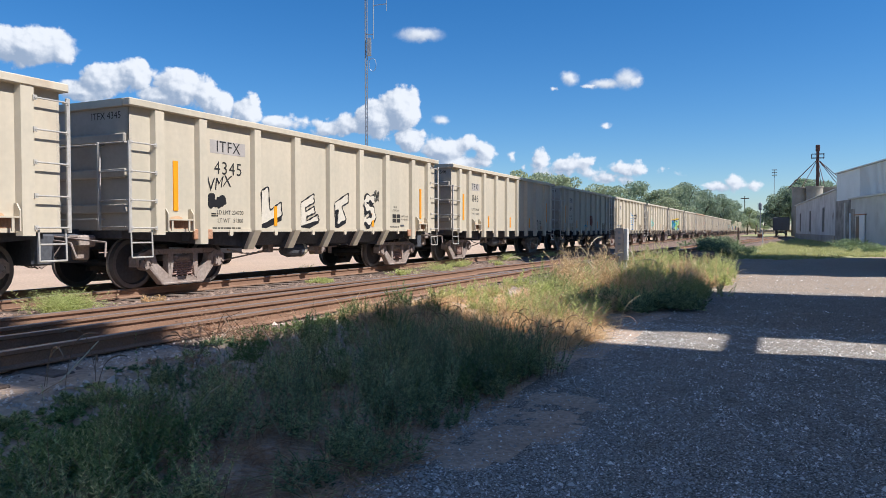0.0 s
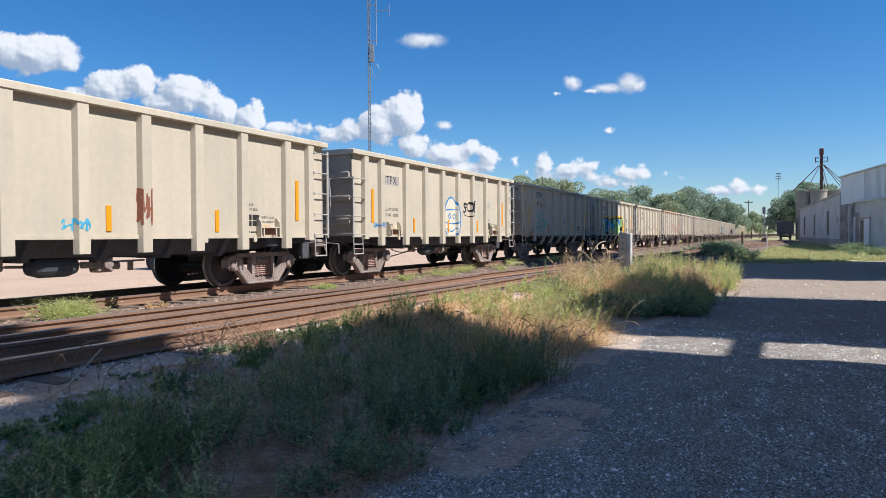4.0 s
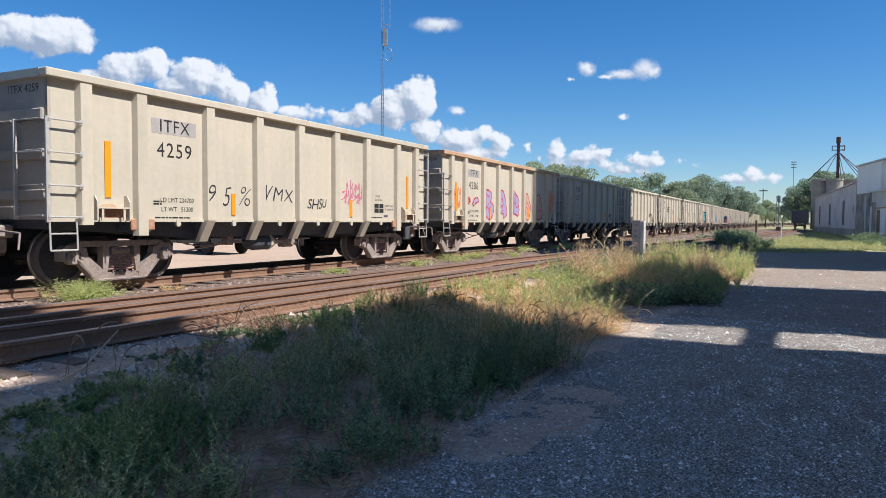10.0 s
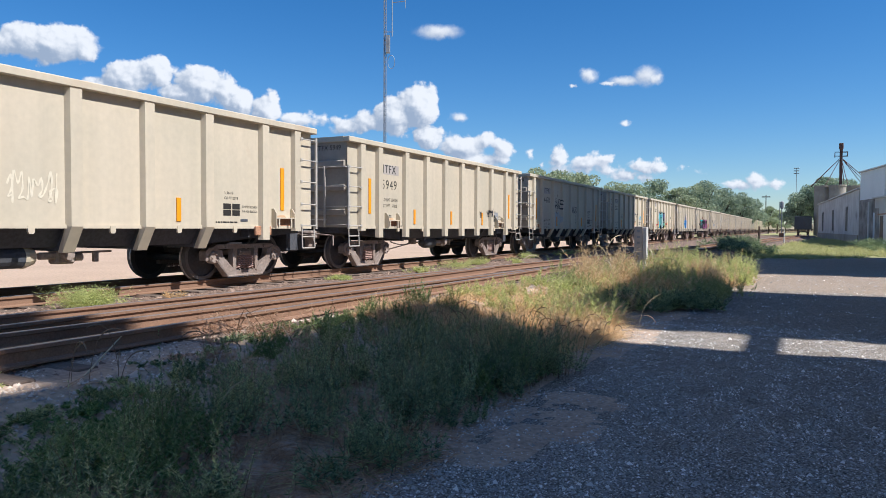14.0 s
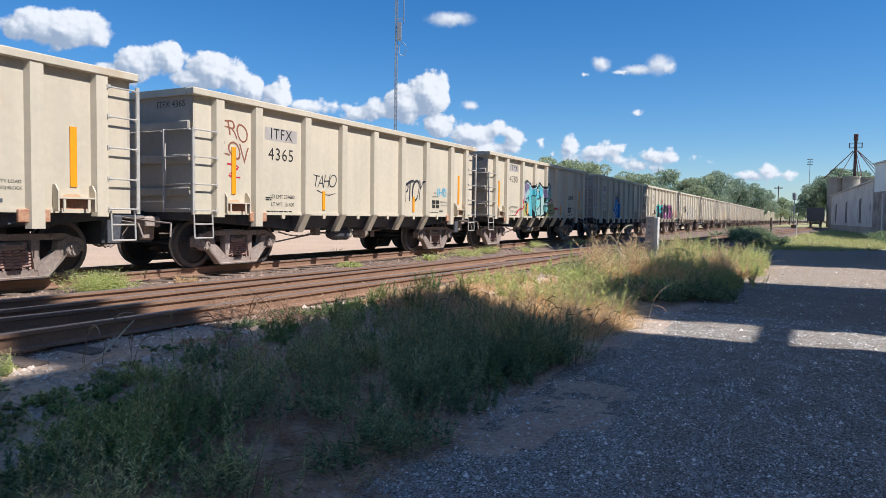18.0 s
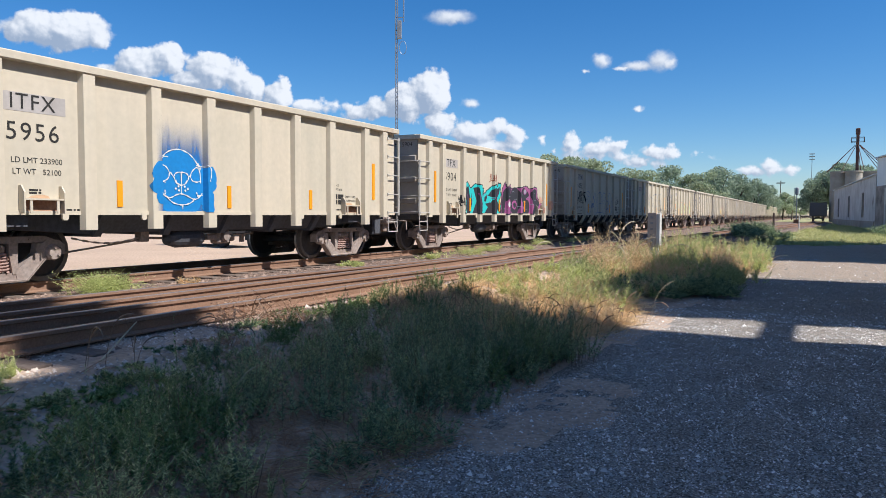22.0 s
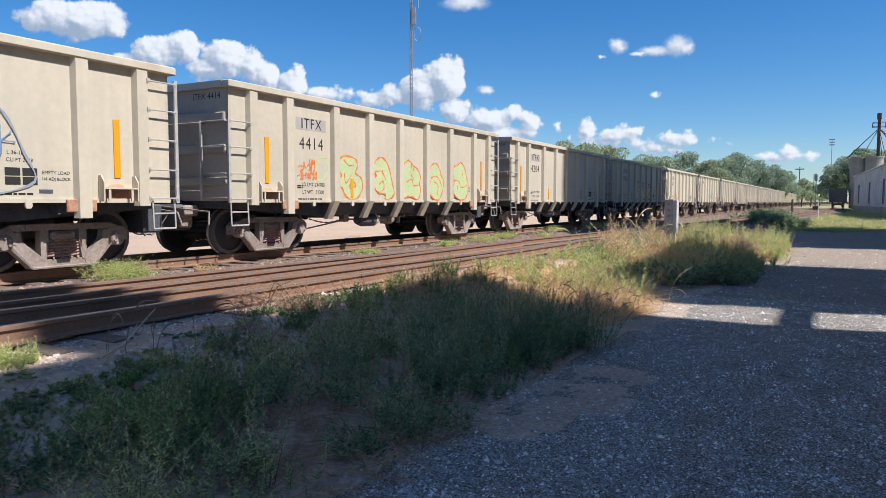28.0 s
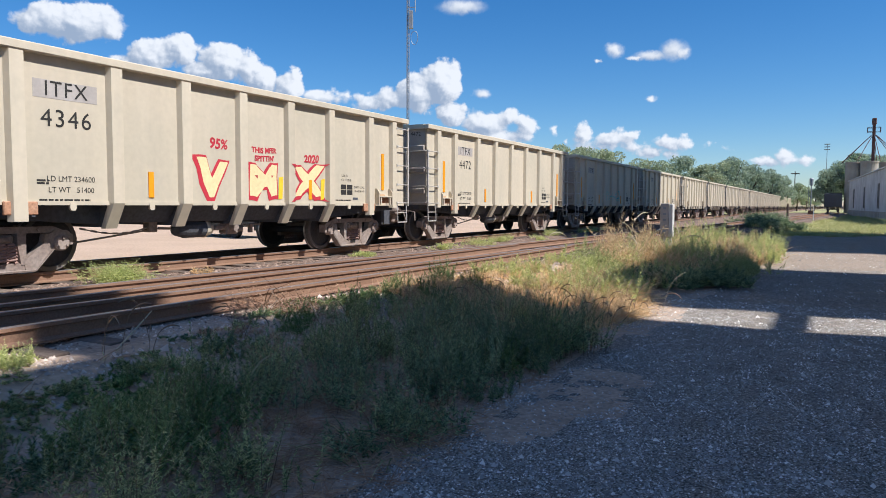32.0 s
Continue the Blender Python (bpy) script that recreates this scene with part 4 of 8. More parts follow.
# ---- lettering and spray paint ----
def outline(text, size, spread=0.0, shear=0.0, space=1.0):
    """A flat mesh of the built-in font's letters in the y-z plane, seen from +x, centred."""
    key = ("t", text, size, spread, shear, space)
    if key not in MESH:
        c = bpy.data.curves.new("letters", "FONT")
        c.body, c.size, c.offset, c.shear, c.space_character = text, size, spread, shear, space
        c.align_x, c.align_y, c.resolution_u = "CENTER", "CENTER", 3
        ob = bpy.data.objects.new("letters", c)
        me = ob.to_mesh()
        bm = B()
        bm.from_mesh(me)
        ob.to_mesh_clear()
        bpy.data.objects.remove(ob)
        bpy.data.curves.remove(c)
        bm.transform(Matrix(((0, 0, 1, 0), (1, 0, 0, 0), (0, 1, 0, 0), (0, 0, 0, 1))))
        bm.normal_update()
        for f in bm.faces:
            if f.normal.x < 0:
                f.normal_flip()
        MESH[key] = finish("letters", bm, [])
    return MESH[key]


def letters(car_ob, name, text, size, y, z, mat, x=SIDE + 0.004, label="", shear=0.0, space=1.0):
    key = ("m", text, size, shear, space, mat.name)
    if key not in MESH:
        me = outline(text, size, 0, shear, space).copy()
        me.materials.append(mat)
        MESH[key] = me
    return part(name, MESH[key], None, car_ob, label, m=pose(x, y, z))


def wrap(bm, ribs):
    """Lays flat paint at x = 0 over the car's side, up the flanks of its ribs and across them."""
    if not bm.verts:
        return bm
    lo, hi = min(v.co.y for v in bm.verts), max(v.co.y for v in bm.verts)
    crossed = [y for y in ribs if lo - 0.14 < y < hi + 0.14]
    for y in crossed:
        for e in (-0.137, -0.102, 0.102, 0.137):
            bmesh.ops.bisect_plane(bm, geom=list(bm.verts) + list(bm.edges) + list(bm.faces), plane_co=(0, y + e, 0), plane_no=(0, 1, 0))
    for v in bm.verts:
        d = min((abs(v.co.y - y) for y in crossed), default=1.0)
        v.co.x += SIDE + OUT * max(0.0, min(1.0, (0.137 - d) / 0.035))
    return bm


def spray(car_ob, layers, label, name="graffiti", over=0):
    """Layers of spray paint, each (mesh builder, material), one over the other."""
    step = 0.0012 if len(layers) < 25 else 0.0004
    bm, mats = B(), []
    for i, (build, mat) in enumerate(layers):
        one = build()
        one.transform(Matrix.Translation((0.003 + step * (i + over), 0, 0)))
        one = wrap(one, STRAIGHT_RIBS if car_ob.get("straight") else RIBS)
        if mat not in mats:
            mats.append(mat)
        for f in one.faces:
            f.material_index = mats.index(mat)
        me = bpy.data.meshes.new("layer")
        one.to_mesh(me)
        one.free()
        bm.from_mesh(me)
        bpy.data.meshes.remove(me)
    return part(name, bm, mats, car_ob, label)


def fat(text, size, y, z, spread=0.0, shear=0.0, space=1.0, stretch=(1, 1), wild=0.0):
    """A builder of letters for spray(), bent a little by noise."""
    def build():
        bm = B()
        bm.from_mesh(outline(text, size, spread, shear, space))
        if wild:
            bmesh.ops.subdivide_edges(bm, edges=bm.edges, cuts=2, use_grid_fill=True)
        for v in bm.verts:
            a, b = v.co.y * stretch[0], v.co.z * stretch[1]
            if wild:
                d = noise.noise_vector((a * 2.1 + y, b * 2.1, 1.7))
                a, b = a + wild * d.x, b + wild * d.y
            v.co.y, v.co.z = y + a, max(SILL + 0.02, min(TOP - 0.15, z + b))
        # folded letters overlap: each facet lies a hair over the last
        bmesh.ops.split_edges(bm, edges=bm.edges)
        for i, f in enumerate(bm.faces):
            for v in f.verts:
                v.co.x += 0.00002 * (i % 24)
        return bm
    return build


def stroke(points, width, closed=False):
    """A builder of a spray-can line through points (y, z)."""
    def build():
        bm = B()
        pts = [Vector(p) for p in points] + ([Vector(points[0])] if closed else [])
        fine = []
        for i in range(len(pts) - 1):
            p0, p1, p2, p3 = pts[max(0, i - 1)], pts[i], pts[i + 1], pts[min(len(pts) - 1, i + 2)]
            for k in range(5):
                t = k / 5
                fine.append(0.5 * ((2 * p1) + (p2 - p0) * t + (2 * p0 - 5 * p1 + 4 * p2 - p3) * t * t + (3 * p1 - p0 - 3 * p2 + p3) * t ** 3))
        fine.append(pts[-1])
        prev = None
        for i, p in enumerate(fine):
            d = (fine[min(i + 1, len(fine) - 1)] - fine[max(i - 1, 0)])
            nrm = Vector((-d.y, d.x)).normalized() * width * (0.35 + 0.15 * math.sin(i * 1.3)) if d.length else Vector((0, width / 2))
            q = (bm.verts.new((0.00003 * i, p.x - nrm.x, p.y - nrm.y)), bm.verts.new((0.00003 * i, p.x + nrm.x, p.y + nrm.y)))
            if prev:
                f = bm.faces.new((prev[0], prev[1], q[1], q[0]))
                f.normal_update()
                if f.normal.x < 0:
                    f.normal_flip()
            prev = q
        return bm
    return build


def blob(y, z, ry, rz, seed, wob=0.2, n=28):
    """A builder of a filled patch with an uneven edge."""
    def build():
        bm = B()
        vs = []
        for k in range(n):
            a = 2 * math.pi * k / n
            r = 1 + wob * noise.noise((math.cos(a) * 1.6 + seed, math.sin(a) * 1.6, seed * 0.7)) * 2
            vs.append(bm.verts.new((0, y + ry * r * math.cos(a), max(SILL + 0.02, z + rz * r * math.sin(a)))))
        f = bm.faces.new(vs)
        f.normal_update()
        if f.normal.x < 0:
            f.normal_flip()
        bmesh.ops.triangulate(bm, faces=[f])
        return bm
    return build


def bar(bm, y0, z0, y1, z1, x=SIDE + 0.004):
    f = bm.faces.new([bm.verts.new((x, a, b)) for a, b in ((y0, z0), (y1, z0), (y1, z1), (y0, z1))])
    return f


def stencil_rows():
    """Two small black stencil panels and rows of small unreadable writing."""
    bm = B()
    for y0 in (3.15, 3.39):
        for z0 in (1.28, 1.405):
            bar(bm, y0, z0, y0 + 0.21, z0 + 0.11)
    return bm


def small_print(rows_yz):
    bm = B()
    for y, z, w in rows_yz:
        a = y
        while a < y + w:
            b = min(y + w, a + random.uniform(0.05, 0.16))
            bar(bm, a, z, b - 0.02, z + 0.028)
            a = b
    return bm


WEIGHTS = {"5846": ("234100", "51900"), "5956": ("233900", "52100"), "5904": ("234400", "51600"), "4346": ("234600", "51400"), "4286": ("234400", "51600"), "4498": ("234600", "51400"), "4365": ("234600", "51400"), "14516": ("231400", "51600"), "4280": ("234400", "51600")}


def car(name, deep, label, number="", near=True, lift=0.0):
    t = tagged(empty(name), label, "freight car", "train of freight cars")
    t["straight"] = not deep
    for s in (1, -1):
        part("side", mesh("side_%d" % s, lambda: side_sheet(s), M["paint"]), None, t)
        if s > 0 or near:
            for y in RIBS if deep else STRAIGHT_RIBS:
                d = 1 if deep and abs(y) < 4 else 0 if abs(y) < 4.6 else 2
                part("rib", mesh("rib_%d_%d" % (s, d), lambda: rib(s, d), M["paint"]), None, t, m=pose(0, y, 0))
        part("end", mesh("end_%d" % s, lambda: end_sheet(s), M["paint_end_shade"]), None, t)
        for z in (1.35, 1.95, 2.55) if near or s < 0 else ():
            part("end_rib", mesh("end_rib_%d" % s, lambda: end_rib(s), M["paint_end_shade"]), None, t, m=pose(0, 0, z))
        part("coupler", mesh("coupler_%d" % s, lambda: coupler(s), M["truck"]), None, t)
        truck(t, s * 4.26, near)
    part("top_chord", mesh("rusty_chord", chord, M["rusty_paint"]) if number == "4286" else mesh("chord", chord, M["paint"]), None, t)
    part("floor", mesh("floor", floor_mesh, M["inside"]), None, t)
    part("centre_sill", mesh("centre_sill", centre_sill, M["under"]), None, t)
    for s in (-1, 1):
        part("slope_sheet", mesh("slope_sheet_%d" % s, lambda: prism(B(), [(s * 2.66, 0.72), (s * 2.66, SILL - 0.004), (s * 5.80, SILL - 0.004), (s * 5.80, 0.93)], 0, -SIDE + 0.30, SIDE - 0.30), M["under"]), None, t)
    part("hopper", mesh("hopper_floor", hopper_floor, M["under"]), None, t)
    for s in (-1, 1):
        y = s * 4.88
        o = part("reflector", mesh("tall_stripe", lambda: box(B(), (SIDE, -0.055, 1.42), (SIDE + 0.016, 0.055, 2.32)), M["orange"]), None, t, "tall orange reflective stripe", m=pose(0, y, 0))
    if not near:
        return t
    for y in (-2.72, -1.36, 0, 1.36, 2.72):
        part("crossbearer", mesh("crossbearer", crossbearer, M["under"]), None, t, m=pose(0, y, 0))
    for y in (-4.2, 4.2):
        part("body_bolster", mesh("body_bolster", body_bolster, M["under"]), None, t, m=pose(0, y, 0))
    for y in ((-2.05, 2.05) if deep else (-2.5, -0.1, 2.36)):
        part("reflector", mesh("short_stripe", lambda: box(B(), (SIDE, -0.05, 1.16), (SIDE + 0.016, 0.05, 1.58)), M["orange"]), None, t, m=pose(0, y, 0))
    for y in (-3.45, -2.05, -0.68, 0.68, 2.05, 3.45):
        part("drain_tab", mesh("drain_tab", drain_tab, M["paint"]), None, t, m=pose(0, y, SILL + 0.01))
    for s in (-1, 1):
        # ladder on the side, at the corner
        zs = (1.10, 1.57, 2.06, 2.54) if s < 0 else (1.10, 1.57, 2.06, 2.54, 3.0)
        for z in zs:
            part("rung", mesh("rung", lambda: rung_mesh(0.52), M["bare"]), None, t, m=pose(SIDE + OUT + 0.012, -5.94 if s < 0 else 5.42, z))
        h = 1.55 if s < 0 else 2.05
        part("ladder_stile", mesh("stile_%d" % s, lambda: stile(h), M["bare"]), None, t, m=pose(SIDE + OUT - 0.01, s * 5.96, 1.02))
        part("stirrup", mesh("stirrup", stirrup, M["bare"]), None, t, m=pose(SIDE + 0.06, s * 5.70, SILL))
        b = part("step_bracket", mesh("step_bracket", step_bracket, M["paint"]), None, t, m=pose(SIDE, s * (4.86 if deep else 3.82), SILL - 0.01))
        part("rust_stain", mesh("rust_stain", lambda: rust_stain(), M["rusty_paint"]), None, t, "brown rust stain", m=pose(SIDE, s * (4.86 if deep else 3.82), SILL))
        part("step_tread", mesh("step_tread", step_tread, M["rust"]), None, b, "rust-stained backing")
        if deep:
            part("bolster_end", mesh("bolster_end", bolster_end, M["rust"]), None, t, "rusty bolster end", m=pose(SIDE, s * 4.24, SILL - 0.15))
    # the end that faces the camera: ladder, handrail, draft gear
    for z in (1.12, 1.57, 2.06, 2.54):
        part("end_rung", mesh("end_rung", end_rung, M["bare"]), None, t, m=pose(SIDE + 0.02, -6.0, z))
    part("end_stile", mesh("end_stile", lambda: stile(1.5), M["bare"]), None, t, m=pose(SIDE - 0.6, -6.0, 1.06))
    part("handrail", mesh("handrail", handrail, M["bare"]), None, t, m=pose(SIDE - 0.62, -6.04, 2.52))
    part("handrail", mesh("handrail", handrail, M["bare"]), None, t, m=pose(SIDE - 0.62, -6.04, 1.25))
    for s in (-1, 1):
        part("draft_gear", mesh("chain_block", chain_block, M["truck"]), None, t, m=pose(0, s * 5.9, 0) @ (Matrix() if s < 0 else pose(0, 0, 0, 0, 0, 180) @ Matrix.Diagonal((-1, 1, 1, 1))))
        part("draft_box", mesh("draft_box", lambda: box(B(), (-0.9, -0.40, 0.50), (0.5, 0.0, 1.0), 0.03), M["under"]), None, t, m=pose(0, s * 5.86, 0) @ (Matrix() if s < 0 else pose(0, 0, 0, 0, 0, 180)))
        part("brake_hose", mesh("brake_hose", brake_hose, M["truck"]), None, t, m=pose(0, s * 6.0, 0.85) @ (Matrix() if s < 0 else pose(0, 0, 0, 0, 0, 180)))
    tank = part("brake_tank", mesh("dark_tank", brake_tank, M["under"]), None, t, m=pose(1.05, -0.75, 0.60))
    if deep:
        part("tank_cap", mesh("tank_cap", lambda: lathe(B(), [(0.22, 0.175), (0.27, 0.178), (0.41, 0.125), (0.43, 0.04)], pose(0, 0, 0, 0, 0, 90), 16), M["paint"]), None, tank, "cream end of the tank")
    part("brake_rod", mesh("brake_rod", brake_rod, M["truck"]), None, t)
    part("brake_valve", mesh("brake_valve", brake_valve, M["truck"]), None, t, m=pose(1.05, 0.15, 0.60))
    # lettering
    if number:
        off = 0.0 if deep else -0.40
        part("plate", mesh("plate", lambda: box(B(), (SIDE, -0.5, 2.56), (SIDE + 0.003, 0.5, 2.82)), M["plate"]), None, t, m=pose(0, -3.5 + off, lift))
        letters(t, "lettering", "ITFX", 0.31, -3.5 + off, 2.69 + lift, M["black"], SIDE + 0.007, space=1.12)
        if len(number) > 1:
            letters(t, "number", number, 0.36, -3.5 + off, 2.27 + lift, M["black"], space=1.15)
            letters(t, "end_lettering", "ITFX " + number, 0.17, 0, 0, M["black"]).matrix_basis = pose(SIDE - 0.55, -HALF - 0.004, 3.02, 0, 0, -90)
        w = WEIGHTS.get(number, ("234700", "51300"))
        up = 0.0 if deep else 0.39
        letters(t, "lettering", "LD LMT " + w[0], 0.115, -3.45 + off, 1.41 + up, M["black"])
        letters(t, "lettering", "LT WT   " + w[1], 0.115, -3.45 + off, 1.25 + up, M["black"])
        part("small_print", mesh("print_a", lambda: small_print([(-3.98, 1.37, 0.2), (-3.98, 1.33, 0.2), (-3.95, 1.09, 0.8), (2.95, 1.14, 0.6)]), M["black"]), None, t)["kind"] = "stuff"
        letters(t, "lettering", "L 36-10", 0.075, 3.30, 1.72, M["black"])
        letters(t, "lettering", "CU FT 2518", 0.075, 3.36, 1.62, M["black"])
        letters(t, "lettering", "EMPTY LOAD", 0.07, 3.88, 1.46, M["black"])
        letters(t, "lettering", "1/4 ADJ BLOCK", 0.065, 3.88, 1.37, M["black"])
        part("stencil", mesh("stencil_rows", stencil_rows, M["black"]), None, t)
        part("stencil_plate", mesh("stencil_plate", lambda: box(B(), (SIDE, 3.62, 1.17), (SIDE + 0.008, 3.82, 1.22)), M["under"]), None, t)
    return t


# ---- the train ----
def can(name, rgb):
    return material("spray_" + name, rgb, 0.5, vary=0.08, scale=1.5, fine=14, bump=0.02, second=tuple(c * 0.85 for c in rgb))


INK = {n: can(n, c) for n, c in dict(black=(0.02, 0.02, 0.022), white=(0.72, 0.70, 0.64), yellow=(0.80, 0.55, 0.03), lime=(0.48, 0.66, 0.22), blue=(0.03, 0.22, 0.55), sky=(0.10, 0.42, 0.62), teal=(0.06, 0.52, 0.50), lilac=(0.40, 0.34, 0.52), red=(0.50, 0.04, 0.06), pink=(0.62, 0.18, 0.28), orange=(0.75, 0.22, 0.06), brown=(0.28, 0.11, 0.07), grey=(0.30, 0.32, 0.36), slate=(0.042, 0.042, 0.05), plum=(0.20, 0.06, 0.16), mauve=(0.34, 0.10, 0.24), salmon=(0.62, 0.36, 0.26), bone=(0.66, 0.60, 0.49), butter=(0.78, 0.66, 0.36), cream=(0.72, 0.66, 0.52), olive=(0.40, 0.40, 0.14), mist=(0.36, 0.36, 0.42), teal_light=(0.22, 0.52, 0.50), pale_lime=(0.52, 0.58, 0.30), haze=(0.44, 0.47, 0.47), ink_blue=(0.20, 0.27, 0.42)).items()}
RND = random.Random(7)


def scrawl(y, z, w, h, n, width, seed):
    """A builder of one hand-drawn tag: a quick line of loops and spikes."""
    r = random.Random(seed)
    pts, x = [], y - w / 2
    for i in range(n):
        x += w / n * r.uniform(0.3, 1.7)
        up = h / 2 * r.uniform(0.5, 1.1)
        kind = r.random()
        if kind < 0.45:
            pts += [(x, z - up * 0.8), (x + 0.25 * w / n, z + up)]
        elif kind < 0.8:
            q = 0.6 * w / n
            pts += [(x, z + up * 0.3), (x + q, z + up), (x + q * 1.2, z), (x + q * 0.2, z - up * 0.6), (x + q * 1.4, z - up * 0.5)]
        else:
            pts += [(x - 0.5 * w / n, z - up * 0.2), (x + 0.9 * w / n, z + up * 0.1)]
    return stroke(pts, width)


def paint_lets(c):
    sides = (((-2.66, 1.89), (-2.60, 1.13), (-2.36, 1.10), (-1.83, 1.28), (-1.84, 1.41), (-2.53, 1.21)),
             ((-1.28, 1.68), (-1.26, 1.14), (-0.81, 1.10), (-0.43, 1.23), (-0.46, 1.33), (-1.13, 1.19)),
             ((0.08, 1.49), (0.38, 1.56), (0.33, 1.22), (0.73, 1.35), (0.75, 1.24), (0.39, 1.11), (0.19, 1.14), (0.28, 1.46), (0.08, 1.38)))
    faces = (((-2.62, 1.87), (-2.29, 1.98), (-2.23, 1.51), (-1.86, 1.67), (-1.84, 1.38), (-2.55, 1.18)),
             ((-1.23, 1.66), (-0.65, 1.91), (-0.62, 1.72), (-0.96, 1.58), (-0.95, 1.50), (-0.63, 1.62), (-0.60, 1.47), (-0.92, 1.37), (-0.90, 1.29), (-0.49, 1.43), (-0.46, 1.28), (-1.15, 1.16)),
             ((0.08, 1.68), (0.83, 1.99), (0.84, 1.77), (0.56, 1.65), (0.73, 1.33), (0.35, 1.20), (0.38, 1.56), (0.12, 1.49)))
    bend = ((2.12, 1.88), (1.84, 1.92), (1.65, 1.80), (1.74, 1.68), (2.00, 1.61), (2.10, 1.45), (1.87, 1.30), (1.60, 1.36))
    L = [(panel(p), INK["black"]) for p in sides] + [(panel(p), INK["bone"]) for p in faces] + [(edge(p, 0.05), INK["black"]) for p in faces]
    L += [(stroke([(a - 0.06, b - 0.05) for a, b in bend], 0.36), INK["black"]), (stroke(bend, 0.31), INK["black"]), (stroke(bend, 0.21), INK["bone"])]
    spray(c, L, "black and cream spray-painted letters")
    spray(c, [(blob(-3.98, 1.62, 0.16, 0.12, 1.3, 0.35), INK["black"]), (blob(-3.72, 1.63, 0.14, 0.13, 4.3, 0.3), INK["black"]), (fat("VMX", 0.34, -3.78, 1.98, 0.0, 0.1, wild=0.1), INK["black"]), (scrawl(2.25, 1.96, 0.3, 0.36, 7, 0.025, 3), INK["black"])], "small black spray-painted tag")


def paint_small(c, col, spots, seed):
    spray(c, [(scrawl(y, z, w, h, 9, 0.035, seed + i), INK[col]) for i, (y, z, w, h) in enumerate(spots)], col + " spray-painted tag")


def camo(name, inks, seed):
    """Spray paint in wavy patches of several colours."""
    m = can(name, inks[0])
    n, l = m.node_tree.nodes, m.node_tree.links
    co, mp, nz, bend, v, r = (n.new("ShaderNode" + k) for k in ("TexCoord", "Mapping", "TexNoise", "VectorMath", "TexVoronoi", "ValToRGB"))
    mp.inputs["Location"].default_value, mp.inputs["Scale"].default_value = (seed, seed * 0.7, 0), (0, 1, 1)
    nz.inputs["Scale"].default_value, nz.inputs["Detail"].default_value = 1.9, 0.0
    bend.operation, bend.inputs[1].default_value = "MULTIPLY_ADD", (0.9, 0.9, 0.9)
    v.inputs["Scale"].default_value = 1.75
    l.new(co.outputs["Object"], mp.inputs["Vector"])
    l.new(mp.outputs[0], nz.inputs["Vector"])
    l.new(nz.outputs["Color"], bend.inputs[0])
    l.new(mp.outputs[0], bend.inputs[2])
    l.new(bend.outputs[0], v.inputs["Vector"])
    l.new(v.outputs["Color"], r.inputs[0])
    r.color_ramp.interpolation = "CONSTANT"
    r.color_ramp.elements[0].color, r.color_ramp.elements[1].color = (*inks[0], 1), (*inks[-1], 1)
    r.color_ramp.elements[1].position = 1 - 1 / len(inks)
    for i, c in enumerate(inks[1:-1]):
        r.color_ramp.elements.new((i + 1) / len(inks)).color = (*c, 1)
    l.new(r.outputs[0], n["Principled BSDF"].inputs["Base Color"])
    return m


def edge(points, width):
    """A builder of a sprayed line round a straight-sided outline."""
    close = []
    for p, q in zip(points, list(points[1:]) + [points[0]]):
        close += [p, (p[0] + 0.5 * (q[0] - p[0]), p[1] + 0.5 * (q[1] - p[1]))]
    return stroke(close, width, True)


def rounded(points):
    """The same outline with its corners rounded off, as a list of points."""
    out, n = [], len(points)
    for i in range(n):
        p0, p1, p2, p3 = (Vector(points[(i + k) % n]) for k in (-1, 0, 1, 2))
        for k in range(4):
            t = k / 4
            out.append(tuple(0.5 * ((2 * p1) + (p2 - p0) * t + (2 * p0 - 5 * p1 + 4 * p2 - p3) * t * t + (3 * p1 - p0 - 3 * p2 + p3) * t ** 3)))
    return out


def panel(points):
    """A builder of a filled outline with straight edges."""
    def build():
        bm = B()
        f = bm.faces.new([bm.verts.new((0, a, b)) for a, b in points])
        f.normal_update()
        if f.normal.x < 0:
            f.normal_flip()
        bmesh.ops.triangulate(bm, faces=[f])
        return bm
    return build


